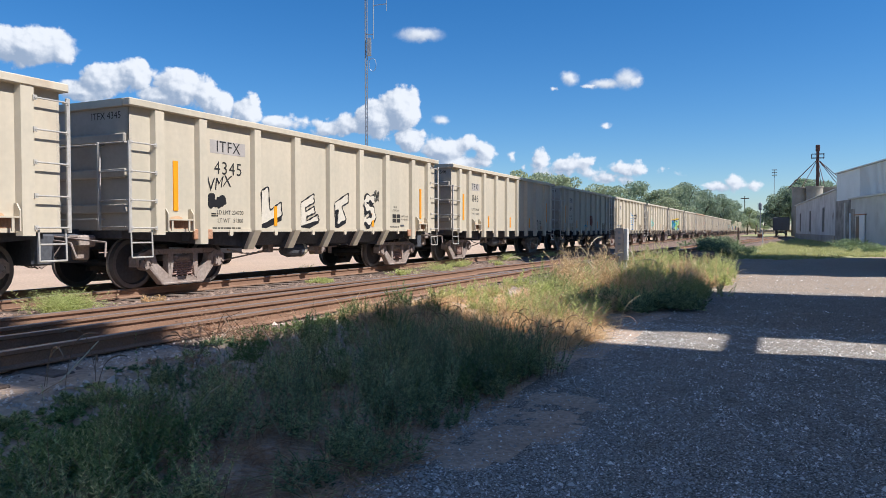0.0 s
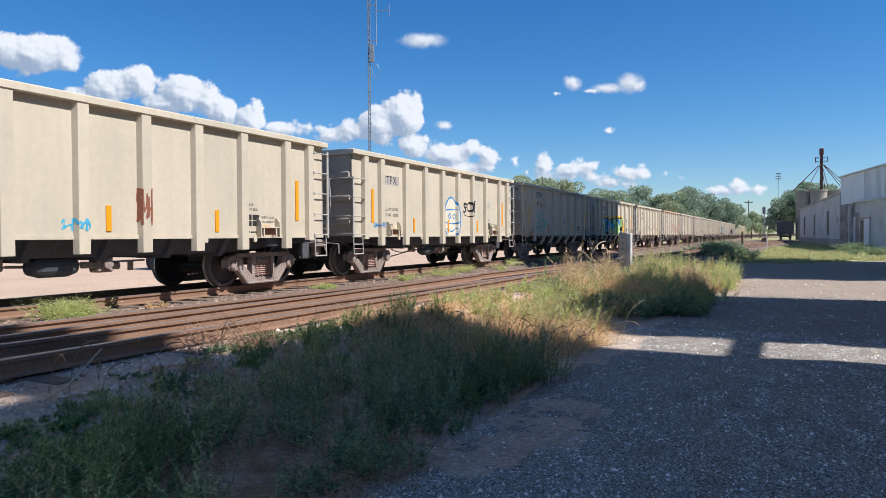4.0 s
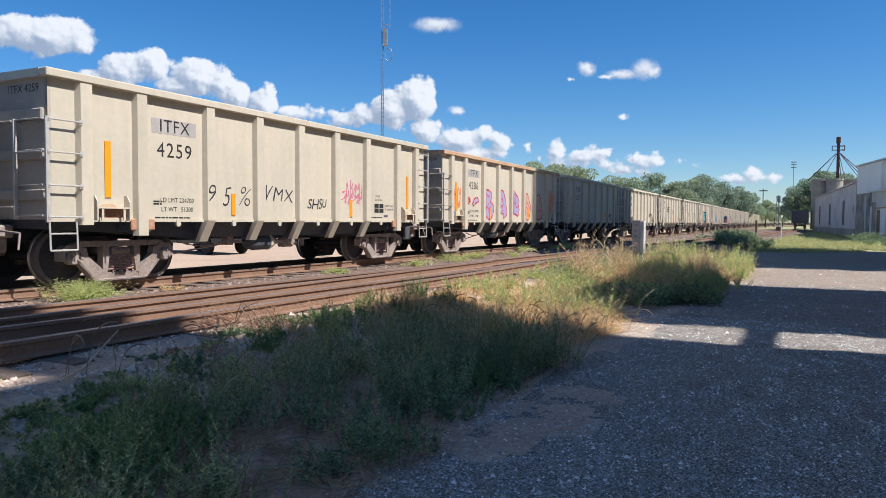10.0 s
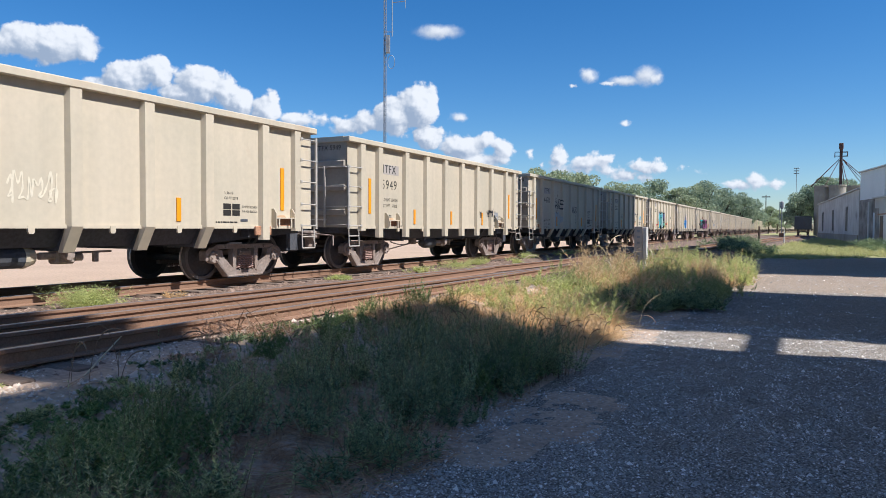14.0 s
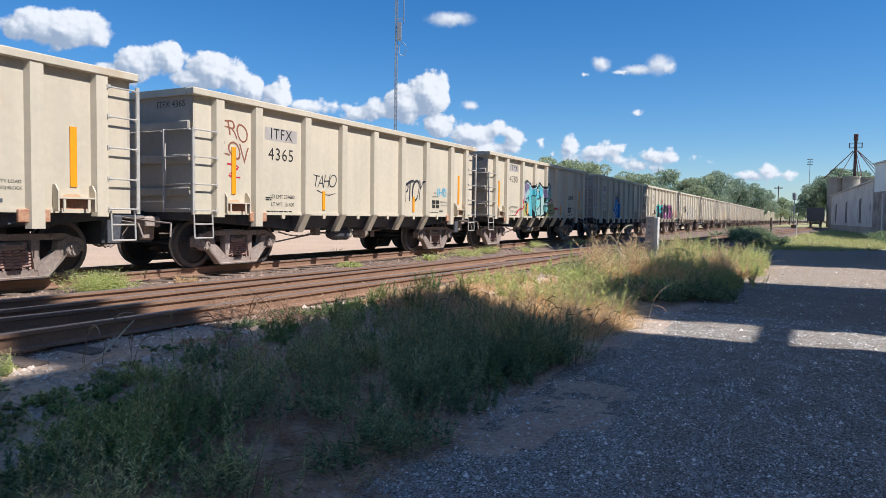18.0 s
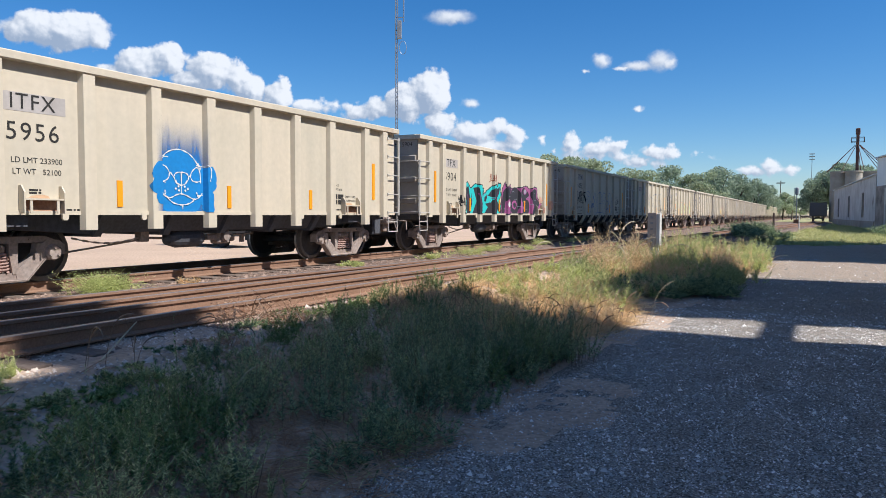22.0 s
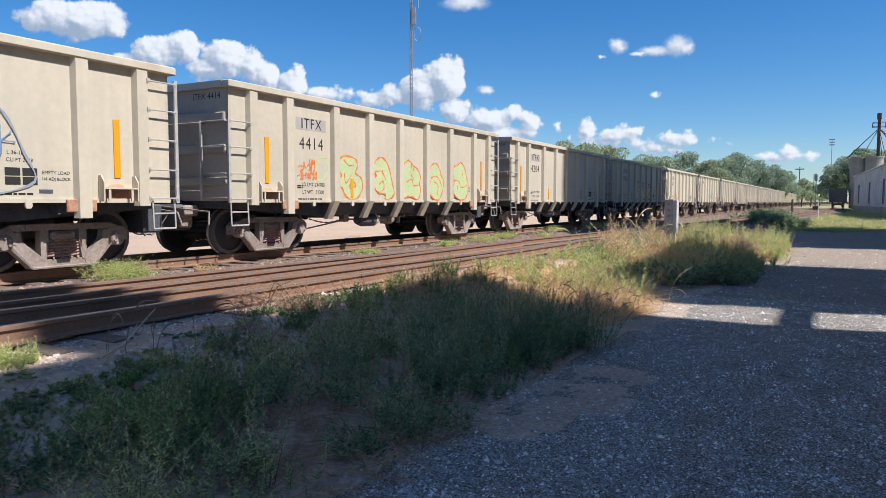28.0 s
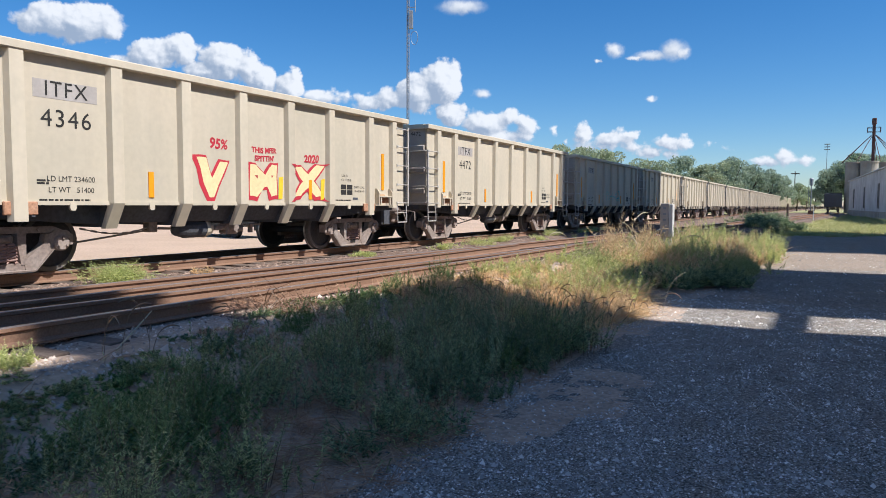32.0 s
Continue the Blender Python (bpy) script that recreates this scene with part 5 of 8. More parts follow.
def paint_wall(c):
    rim = ((-4.10, 2.24), (-2.90, 2.17), (-1.86, 2.17), (-0.88, 2.20), (-0.79, 2.29), (1.31, 2.32), (2.15, 2.21), (2.56, 1.72), (2.53, 1.08), (-3.90, 1.08))
    back = ((-3.98, 2.12), (-2.71, 2.12), (-2.51, 2.03), (-1.74, 2.06), (-1.67, 2.10), (-0.89, 2.10), (-0.75, 2.20), (0.44, 2.12), (1.31, 2.23), (1.97, 2.16), (2.40, 1.71), (2.15, 1.50), (2.46, 1.19), (2.42, 1.08), (-3.86, 1.08))
    L = [(panel(rim), INK["yellow"]), (panel(back), INK["black"])]
    word = (((-3.86, 2.01), (-2.80, 2.02), (-2.54, 1.39), (-2.45, 1.96), (-1.81, 1.98), (-1.68, 1.08), (-2.33, 1.08), (-2.28, 1.37), (-2.61, 1.10), (-3.03, 1.45), (-2.93, 1.08), (-3.78, 1.08)),
            ((-1.67, 2.00), (-1.02, 2.00), (-1.07, 1.68), (-0.76, 1.66), (-0.69, 2.07), (0.36, 2.06), (0.14, 1.08), (-0.75, 1.08), (-0.79, 1.34), (-1.16, 1.34), (-1.25, 1.08), (-1.43, 1.08), (-1.70, 1.68)),
            ((2.05, 1.68), (1.53, 1.46), (1.42, 1.58), (1.19, 1.58), (1.07, 1.37), (1.24, 1.26), (1.92, 1.40), (2.11, 1.08), (0.42, 1.08), (0.18, 1.19), (0.33, 1.70), (0.81, 2.05), (1.48, 2.13), (1.90, 1.92)))
    fill = camo("patches", ((0.02, 0.24, 0.09), (0.50, 0.68, 0.24), (0.03, 0.20, 0.50), (0.07, 0.40, 0.62)), 3.3)
    for p in word:
        L.append((panel(p), fill))
        L.append((edge(p, 0.045), INK["white"]))
    spray(c, L, "large green, blue and yellow spray-painted letters")
    spray(c, [(fat("2020", 0.26, 3.30, 1.98, 0.012, 0.1, wild=0.06), INK["black"])], "black spray-painted year")


def mist(name, ink, y, half, z0, z1):
    """Thin overspray that fades upwards in streaks and out to its sides."""
    m = can(name, ink)
    n, l = m.node_tree.nodes, m.node_tree.links
    co, xyz, mp, nz = (n.new("ShaderNode" + k) for k in ("TexCoord", "SeparateXYZ", "Mapping", "TexNoise"))
    mp.inputs["Scale"].default_value = (0, 5.0, 0.9)
    nz.inputs["Scale"].default_value, nz.inputs["Detail"].default_value = 1.0, 2.0
    l.new(co.outputs["Object"], xyz.inputs[0])
    l.new(co.outputs["Object"], mp.inputs["Vector"])
    l.new(mp.outputs[0], nz.inputs["Vector"])

    def do(kind, a, b):
        k = n.new("ShaderNodeMath")
        k.operation, k.use_clamp = kind, kind == "MULTIPLY"
        for i, v in enumerate((a, b)):
            if isinstance(v, float):
                k.inputs[i].default_value = v
            else:
                l.new(v, k.inputs[i])
        return k.outputs[0]
    rise = do("DIVIDE", do("SUBTRACT", z1, xyz.outputs[2]), z1 - z0)
    rise = do("ADD", rise, do("MULTIPLY", do("SUBTRACT", nz.outputs[0], 0.5), 1.6))
    rise = do("MULTIPLY", do("MULTIPLY", rise, 1.0), do("MULTIPLY", rise, 1.0))
    away = do("ABSOLUTE", do("SUBTRACT", xyz.outputs[1], y), 0.0)
    side = do("MULTIPLY", do("SUBTRACT", half, away), 5.0)
    l.new(do("MULTIPLY", rise, side), n["Principled BSDF"].inputs["Alpha"])
    return m


def paint_face(c):
    """A blue cloud of paint with a creature's face drawn on it in white lines."""
    y = -1.25
    cloud = mist("blue_overspray", (0.03, 0.16, 0.45), y, 0.60, 1.95, 2.75)
    L = [(panel(((y - 0.64, 1.10), (y + 0.66, 1.10), (y + 0.66, 2.80), (y - 0.64, 2.80))), cloud),
         (blob(y, 1.60, 0.58, 0.54, 5.9, 0.05, 40), INK["blue"]), (blob(y, 1.36, 0.52, 0.34, 2.9, 0.06, 40), INK["blue"])]
    L += [(blob(y + a, b, r, q, sd, 0.12), INK["blue"]) for a, b, r, q, sd in ((-0.52, 1.72, 0.16, 0.20, 1.3), (-0.60, 1.52, 0.10, 0.12, 2.1), (-0.50, 1.32, 0.10, 0.10, 3.3), (0.58, 1.70, 0.15, 0.22, 4.1), (0.63, 1.58, 0.10, 0.14, 5.2), (0.55, 1.34, 0.12, 0.14, 6.4), (0.58, 1.16, 0.10, 0.12, 7.7))]
    pen = lambda *pts: (stroke([(y + a, b) for a, b in pts], 0.026), INK["white"])
    L += [pen((-0.42, 2.00), (-0.30, 2.11), (-0.12, 2.17), (0.06, 2.16), (0.22, 2.09), (0.34, 1.98), (0.44, 1.84)), pen((-0.44, 2.04), (-0.28, 2.03)), pen((-0.42, 1.99), (-0.34, 2.08)), pen((0.34, 1.92), (0.52, 1.90)), pen((0.38, 1.96), (0.46, 1.86)),
          pen((-0.43, 1.89), (-0.33, 1.86), (-0.26, 1.76), (-0.29, 1.66), (-0.38, 1.61), (-0.43, 1.60)), pen((-0.43, 1.61), (-0.34, 1.59)),
          pen((0.44, 1.60), (0.43, 1.78), (0.37, 1.88), (0.28, 1.84), (0.21, 1.74), (0.24, 1.65), (0.34, 1.62), (0.44, 1.64)), pen((0.53, 1.93), (0.60, 1.88), (0.61, 1.76), (0.58, 1.64)),
          pen((-0.24, 1.77), (-0.16, 1.68)), pen((0.21, 1.74), (0.15, 1.68)), pen((-0.16, 1.70), (-0.12, 1.76), (0.0, 1.78), (0.12, 1.76), (0.16, 1.69), (0.11, 1.60), (0.0, 1.55), (-0.11, 1.59), (-0.16, 1.68)),
          pen((0.0, 1.78), (0.0, 1.39)), pen((-0.13, 1.64), (-0.08, 1.58), (-0.02, 1.56)), pen((0.13, 1.64), (0.08, 1.58)),
          pen((-0.42, 1.42), (-0.36, 1.36), (-0.24, 1.33), (-0.12, 1.38), (0.0, 1.40), (0.12, 1.37), (0.28, 1.31), (0.40, 1.35), (0.47, 1.42)), pen((-0.42, 1.37), (-0.34, 1.40)), pen((-0.36, 1.46), (-0.36, 1.38)), pen((0.36, 1.37), (0.48, 1.39)), pen((0.34, 1.44), (0.36, 1.36)),
          pen((-0.32, 1.34), (-0.20, 1.25), (-0.04, 1.21), (0.12, 1.22), (0.24, 1.27), (0.30, 1.33)), pen((0.02, 1.21), (0.02, 1.13))]
    L += [(blob(y + a, b, 0.02, 0.02, 1, 0, 8), INK["white"]) for a, b in ((-0.13, 1.49), (-0.07, 1.53), (-0.06, 1.46), (0.08, 1.46), (0.07, 1.53), (0.14, 1.49))]
    spray(c, L, "blue spray-painted face drawn in white lines")


def paint_twin(c):
    """Two wild words side by side: dark letters edged in teal, then in plum."""
    teal = ((-2.95, 1.95), (-2.70, 2.10), (-2.45, 1.92), (-2.10, 2.06), (-1.72, 2.02), (-1.71, 1.91), (-1.43, 1.93), (-1.43, 1.74), (-1.17, 1.87), (-0.57, 2.10), (-0.48, 2.01), (-0.23, 2.05), (-0.22, 2.15), (0.05, 2.15), (0.0, 1.86), (0.06, 1.77), (-0.07, 1.57), (0.06, 1.33), (0.08, 1.08), (-2.95, 1.08), (-3.02, 1.4))
    dark = (((-1.72, 1.86), (-1.48, 1.88), (-1.49, 1.66), (-1.58, 1.37), (-1.74, 1.70)),
            ((-1.11, 1.69), (-0.60, 1.99), (-0.45, 1.88), (-0.04, 2.04), (-0.10, 1.81), (-0.36, 1.58), (0.01, 1.31), (0.02, 1.08), (-0.20, 1.18), (-0.43, 1.41), (-0.55, 1.08), (-1.37, 1.08), (-1.09, 1.30), (-1.32, 1.42), (-0.81, 1.47), (-0.64, 1.64)),
            ((-2.25, 1.92), (-1.95, 1.95), (-1.67, 1.29), (-1.78, 1.08), (-2.30, 1.08), (-2.00, 1.50)),
            ((-2.85, 1.85), (-2.62, 1.98), (-2.45, 1.50), (-2.40, 1.78), (-2.34, 1.40), (-2.50, 1.08), (-2.72, 1.08)),
            ((-1.36, 1.64), (-1.13, 1.72), (-1.23, 1.49), (-1.39, 1.50)))
    L = [(panel(teal), INK["teal"]), (edge(teal, 0.05), INK["slate"])] + [(panel(p), INK["slate"]) for p in dark]
    L += [(stroke(p, 0.035), INK["plum"]) for p in (((-1.95, 1.75), (-1.75, 1.35), (-1.55, 1.62), (-1.30, 1.80), (-1.15, 1.60)), ((-0.95, 1.45), (-0.75, 1.62), (-0.40, 1.55), (-0.20, 1.85)), ((-2.7, 1.7), (-2.5, 1.4), (-2.2, 1.6)))]
    plum = ((0.11, 1.82), (0.17, 1.97), (0.43, 2.22), (0.50, 2.04), (0.77, 2.18), (0.99, 2.02), (1.73, 2.06), (2.02, 2.09), (2.55, 2.15), (2.88, 2.05), (3.22, 2.15), (3.70, 2.11), (3.79, 1.73), (4.32, 1.45), (3.47, 1.08), (1.93, 1.08), (0.08, 1.08))
    dark = (((0.25, 1.85), (0.46, 1.99), (0.75, 2.06), (0.91, 1.77), (0.94, 1.08), (0.69, 1.08), (0.70, 1.55), (0.48, 1.54), (0.36, 1.08), (0.14, 1.08), (0.16, 1.53)),
            ((1.02, 1.94), (1.70, 1.96), (1.64, 1.12), (1.01, 1.16)),
            ((1.81, 1.97), (2.36, 2.06), (2.83, 1.81), (2.53, 1.66), (2.84, 1.52), (2.78, 1.10), (1.93, 1.08), (2.31, 1.31), (1.83, 1.57)),
            ((2.99, 2.01), (3.64, 2.03), (3.65, 1.71), (4.03, 1.50), (3.47, 1.08), (3.00, 1.10), (3.16, 1.42), (2.99, 1.53)))
    L += [(panel(plum), INK["mauve"]), (edge(plum, 0.05), INK["slate"])] + [(panel(rounded(p)), INK["slate"]) for p in dark]
    L += [(blob(1.32, 1.42, 0.22, 0.16, 2.2, 0.15), INK["mauve"]), (blob(1.34, 1.40, 0.13, 0.10, 3.2, 0.1), INK["slate"]), (blob(0.60, 1.42, 0.09, 0.10, 1.2, 0.1), INK["white"]), (blob(2.40, 1.93, 0.16, 0.11, 4.2, 0.1), INK["mauve"]), (blob(2.40, 1.93, 0.12, 0.08, 4.2, 0.1), INK["grey"])]
    for i in range(14):  # quick dry strokes across the dark fill
        y, z = 0.3 + 0.26 * i, 1.25 + 0.09 * ((i * 5) % 8)
        L.append((stroke(((y, z), (y + 0.12, z + 0.02), (y + 0.2, z - 0.01)), 0.022), INK["grey"]))
    L += [(scrawl(4.05, 1.62, 0.4, 0.5, 7, 0.05, 78), INK["salmon"]), (blob(4.30, 1.25, 0.13, 0.15, 2.5, 0.3), INK["salmon"]), (blob(5.25, 1.42, 0.14, 0.18, 5.5, 0.3), INK["salmon"])]
    spray(c, L, "wild spray-painted letters in teal and plum")


# swollen letters on a unit square, anticlockwise from the upper corner
BUBBLES = {
    "B": ((0.06, 0.92), (0.34, 0.99), (0.72, 0.92), (0.77, 0.75), (0.69, 0.61), (0.93, 0.51), (1.0, 0.30), (0.83, 0.08), (0.55, 0.0), (0.27, 0.11), (0.16, 0.26), (0.01, 0.32), (0.02, 0.46), (0.13, 0.56), (0.01, 0.68)),
    "A": ((0.03, 0.81), (0.20, 0.96), (0.47, 1.0), (0.73, 0.81), (0.91, 0.42), (1.0, 0.13), (0.60, 0.0), (0.57, 0.14), (0.29, 0.17), (0.04, 0.31), (0.01, 0.47), (0.16, 0.58), (0.03, 0.67)),
    "K": ((0.03, 0.87), (0.28, 0.99), (0.48, 0.93), (0.59, 0.86), (0.79, 0.80), (0.98, 0.61), (0.92, 0.41), (1.0, 0.28), (0.85, 0.01), (0.54, 0.07), (0.28, 0.08), (0.02, 0.11)),
    "S": ((0.02, 0.82), (0.18, 0.96), (0.48, 1.0), (0.72, 0.82), (0.78, 0.70), (0.99, 0.51), (0.84, 0.19), (0.60, 0.0), (0.18, 0.09), (0.0, 0.28), (0.06, 0.51), (0.01, 0.66)),
    "E": ((0.04, 0.88), (0.26, 0.91), (0.51, 1.0), (0.77, 0.84), (0.90, 0.60), (1.0, 0.40), (0.90, 0.12), (0.58, 0.0), (0.19, 0.09), (0.0, 0.26), (0.06, 0.50), (0.0, 0.71)),
}
FOLDS = {  # lines drawn inside them
    "B": (((0.22, 0.90), (0.42, 0.78), (0.62, 0.80)), ((0.24, 0.60), (0.30, 0.38), (0.52, 0.56)), ((0.42, 0.30), (0.58, 0.42), (0.70, 0.32), (0.45, 0.26))),
    "A": (((0.10, 0.66), (0.42, 0.68), (0.60, 0.48)), ((0.45, 0.72), (0.46, 0.58)), ((0.28, 0.36), (0.45, 0.46), (0.52, 0.30), (0.40, 0.20))),
    "K": (((0.20, 0.44), (0.48, 0.52), (0.60, 0.36), (0.95, 0.40)), ((0.48, 0.90), (0.44, 0.66), (0.60, 0.52)), ((0.62, 0.84), (0.54, 0.66))),
    "S": (((0.12, 0.60), (0.45, 0.66), (0.72, 0.52), (0.84, 0.40)), ((0.30, 0.50), (0.58, 0.42), (0.52, 0.14))),
    "E": (((0.08, 0.52), (0.35, 0.50), (0.52, 0.34), (0.90, 0.40)), ((0.30, 0.40), (0.24, 0.22)), ((0.58, 0.66), (0.64, 0.76))),
}


def bubble(ch, y0, y1, z0, z1, fill, line, width=0.05):
    """Layers of one swollen letter that fills a rectangle of the car's side."""
    at = lambda p: (y0 + p[0] * (y1 - y0), z0 + p[1] * (z1 - z0))
    ring = [at(p) for p in BUBBLES[ch]]
    L = [(panel(rounded(ring)), INK[fill])] if fill else []
    L.append((stroke(ring, width, True), INK[line]))
    return L + [(stroke([at(p) for p in f], width * 0.7), INK[line]) for f in FOLDS[ch]]


def paint_number(k, c):
    if k == -1:
        paint_small(c, "grey", [(1.5, 1.6, 0.8, 0.5)], 31)
    if k == 0:
        paint_lets(c)
    if k == 2:
        paint_small(c, "sky", [(-0.75, 1.25, 0.5, 0.2)], 5)
        paint_small(c, "brown", [(0.55, 1.55, 0.25, 0.7)], 6)
    if k == 3:
        spray(c, [(blob(0.15, 1.62, 0.56, 0.72, 7.1, 0.04), INK["blue"]), (blob(0.15, 1.62, 0.50, 0.66, 7.1, 0.04), INK["cream"]), (stroke([(-0.3, 1.9), (0.6, 1.9), (0.6, 1.5), (-0.3, 1.5)], 0.05, True), INK["blue"]), (stroke([(-0.1, 1.7), (0.0, 1.78), (0.1, 1.7), (0.0, 1.62)], 0.05, True), INK["blue"]), (stroke([(0.25, 1.7), (0.35, 1.78), (0.45, 1.7), (0.35, 1.62)], 0.05, True), INK["blue"]), (stroke([(-0.2, 1.3), (0.15, 1.2), (0.5, 1.3)], 0.05), INK["blue"])], "blue spray-painted box doodle")
        spray(c, [(fat("SPOK", 0.5, 1.6, 2.02, 0.01, 0.1, 0.75, wild=0.14), INK["black"]), (stroke([(1.2, 1.78), (1.6, 1.72), (2.0, 1.78)], 0.035), INK["black"])], "black spray-painted tag")
        spray(c, [(fat("SMS", 0.3, 3.3, 2.1, -0.004, 0.1, 1.0, wild=0.08), INK["grey"])], "faint grey tag")
        paint_small(c, "blue", [(-4.6, 1.35, 0.5, 0.2)], 10)
    if k == 4:
        spray(c, [(scrawl(-3.45, 1.85, 0.8, 0.4, 6, 0.035, 44), INK["teal"]), (scrawl(-3.4, 1.55, 0.8, 0.35, 6, 0.035, 45), INK["teal"]), (stroke([(-3.95, 1.4), (-4.05, 1.75), (-3.7, 2.05), (-3.2, 2.1), (-2.9, 1.85), (-2.85, 1.45), (-3.3, 1.3)], 0.04, True), INK["teal"])], "teal spray-painted scrawl")
        paint_small(c, "grey", [(0.65, 1.75, 0.5, 0.4)], 13)
    if k == 5:
        paint_wall(c)
        paint_small(c, "salmon", [(-4.9, 2.5, 0.5, 0.5)], 52)
    if k == 6:
        spray(c, [(fat("9 5 %", 0.5, -2.2, 1.5, -0.006, 0.1, 1.2, wild=0.1), INK["slate"]), (fat("VMX", 0.42, -0.68, 1.6, -0.004, 0.1, 1.15, wild=0.1), INK["slate"]), (fat("SHSU", 0.34, 0.68, 1.45, 0.0, 0.2, 0.9, wild=0.08), INK["slate"])], "grey spray-painted tags")
        paint_small(c, "pink", [(2.0, 1.78, 0.9, 0.55), (2.0, 1.6, 0.8, 0.4)], 62)
    if k == 7:
        L = []
        for ch, y0, y1, z0, z1, fill, line in (("B", -2.63, -1.70, 1.13, 2.20, "lilac", "red"), ("A", -1.24, -0.38, 1.20, 2.23, "lilac", "red"), ("K", 0.08, 0.95, 1.28, 2.25, "lilac", "red"), ("S", 1.45, 2.33, 1.12, 2.20, "salmon", "red"), ("E", 2.84, 3.79, 1.14, 2.23, "salmon", "red")):
            L += bubble(ch, y0, y1, z0, z1, fill, line, 0.075)
        ring = ((-3.58, 1.66), (-3.45, 1.82), (-3.22, 1.88), (-3.05, 1.78), (-3.28, 1.70), (-3.50, 1.60))
        L += [(panel(rounded(ring)), INK["lilac"]), (stroke(ring, 0.06, True), INK["red"])]
        spray(c, L, "row of lilac and salmon bubble letters outlined in red")
        paint_small(c, "orange", [(-4.9, 1.85, 0.8, 0.6), (-4.9, 1.6, 0.8, 0.4)], 71)
        paint_small(c, "red", [(-3.9, 1.75, 0.35, 0.3)], 72)
        spray(c, [(blob(4.85, 1.95, 0.42, 0.56, 2.7, 0.12), INK["salmon"])], "faded salmon paint patch")
    if k == 8:
        paint_small(c, "cream", [(-0.7, 1.6, 0.8, 0.5)], 81)
    if k == 9:
        paint_small(c, "slate", [(2.1, 1.5, 0.35, 0.3), (2.9, 1.55, 0.3, 0.3)], 91)
        paint_small(c, "grey", [(3.6, 1.45, 0.3, 0.4)], 92)
    if k == 10:
        spray(c, [(blob(-2.0, 1.5, 0.46, 0.34, 3.9, 0.3), INK["haze"]), (fat("BAKE", 0.58, -2.0, 2.12, 0.004, 0.1, 0.85, wild=0.14), INK["slate"]), (stroke([(-2.3, 2.35), (-2.0, 2.5), (-1.9, 2.75)], 0.03), INK["slate"]), (stroke([(-2.15, 1.8), (-2.0, 1.7), (-1.9, 1.8), (-2.0, 1.9)], 0.03, True), INK["slate"])], "dark tag over a faded light blue patch")
        spray(c, [(fat("BAKER", 0.5, 0.62, 1.95, -0.004, 0.15, 0.72, wild=0.12), INK["slate"]), (stroke([(0.85, 1.85), (1.0, 1.6), (0.95, 1.4), (1.05, 1.25)], 0.025), INK["slate"])], "dark spray-painted tag")
        spray(c, [(fat("MPTZ", 0.3, 3.25, 1.8, 0.0, 0.1, 0.85, wild=0.1), INK["slate"]), (stroke([(2.95, 1.64), (3.3, 1.6), (3.6, 1.66)], 0.025), INK["slate"])], "small dark spray-painted tag")
    if k == 11:
        spray(c, [(fat("FRO", 0.42, -4.85, 2.62, -0.004, 0.0, 0.75, wild=0.12), INK["brown"]), (fat("LOV", 0.42, -4.85, 2.22, -0.004, 0.0, 0.75, wild=0.12), INK["brown"]), (stroke([(-5.05, 2.0), (-4.75, 1.95), (-5.0, 1.78), (-4.7, 1.75)], 0.04), INK["red"])], "rusty brown spray-painted tag")
        spray(c, [(fat("TAHO", 0.4, -2.0, 1.78, -0.006, 0.1, 0.72, wild=0.1), INK["slate"]), (stroke([(-2.3, 1.6), (-1.9, 1.5), (-1.6, 1.55)], 0.025), INK["slate"])], "dark spray-painted tag")
        spray(c, [(fat("APTOY", 0.5, 1.95, 1.68, 0.0, 0.1, 0.62, stretch=(0.9, 1.6), wild=0.14), INK["slate"])], "tall dark spray-painted tag")
        paint_small(c, "sky", [(3.7, 1.75, 0.6, 0.3)], 114)
    if k == 12:
        spray(c, [(stroke([(-2.58, 2.00), (-2.55, 1.84), (-2.72, 1.67), (-2.66, 1.46), (-3.02, 1.28), (-3.33, 1.09)], 0.10), INK["red"]), (stroke([(0.67, 1.84), (0.93, 1.75), (0.82, 1.50), (1.19, 1.44), (1.64, 1.35)], 0.10), INK["red"])], "red sprayed flourishes")
        L = [(blob(-2.35, 1.32, 0.36, 0.26, 2.1, 0.2), INK["olive"]), (blob(-0.9, 1.24, 1.5, 0.18, 3.1, 0.15), INK["olive"]), (blob(0.75, 1.36, 0.42, 0.30, 4.1, 0.2), INK["olive"])]
        back = ((-2.42, 2.32), (-2.18, 2.46), (-1.77, 2.38), (-1.54, 2.26), (-1.23, 2.37), (-0.88, 2.25), (-0.68, 2.44), (-0.11, 2.28), (0.47, 2.46), (0.72, 2.28), (0.72, 1.84), (0.47, 1.73), (0.22, 1.75), (0.17, 1.48), (-0.12, 1.15), (-0.49, 1.09), (-1.72, 1.08), (-2.21, 1.30), (-2.11, 1.64), (-2.39, 1.63), (-2.47, 1.85))
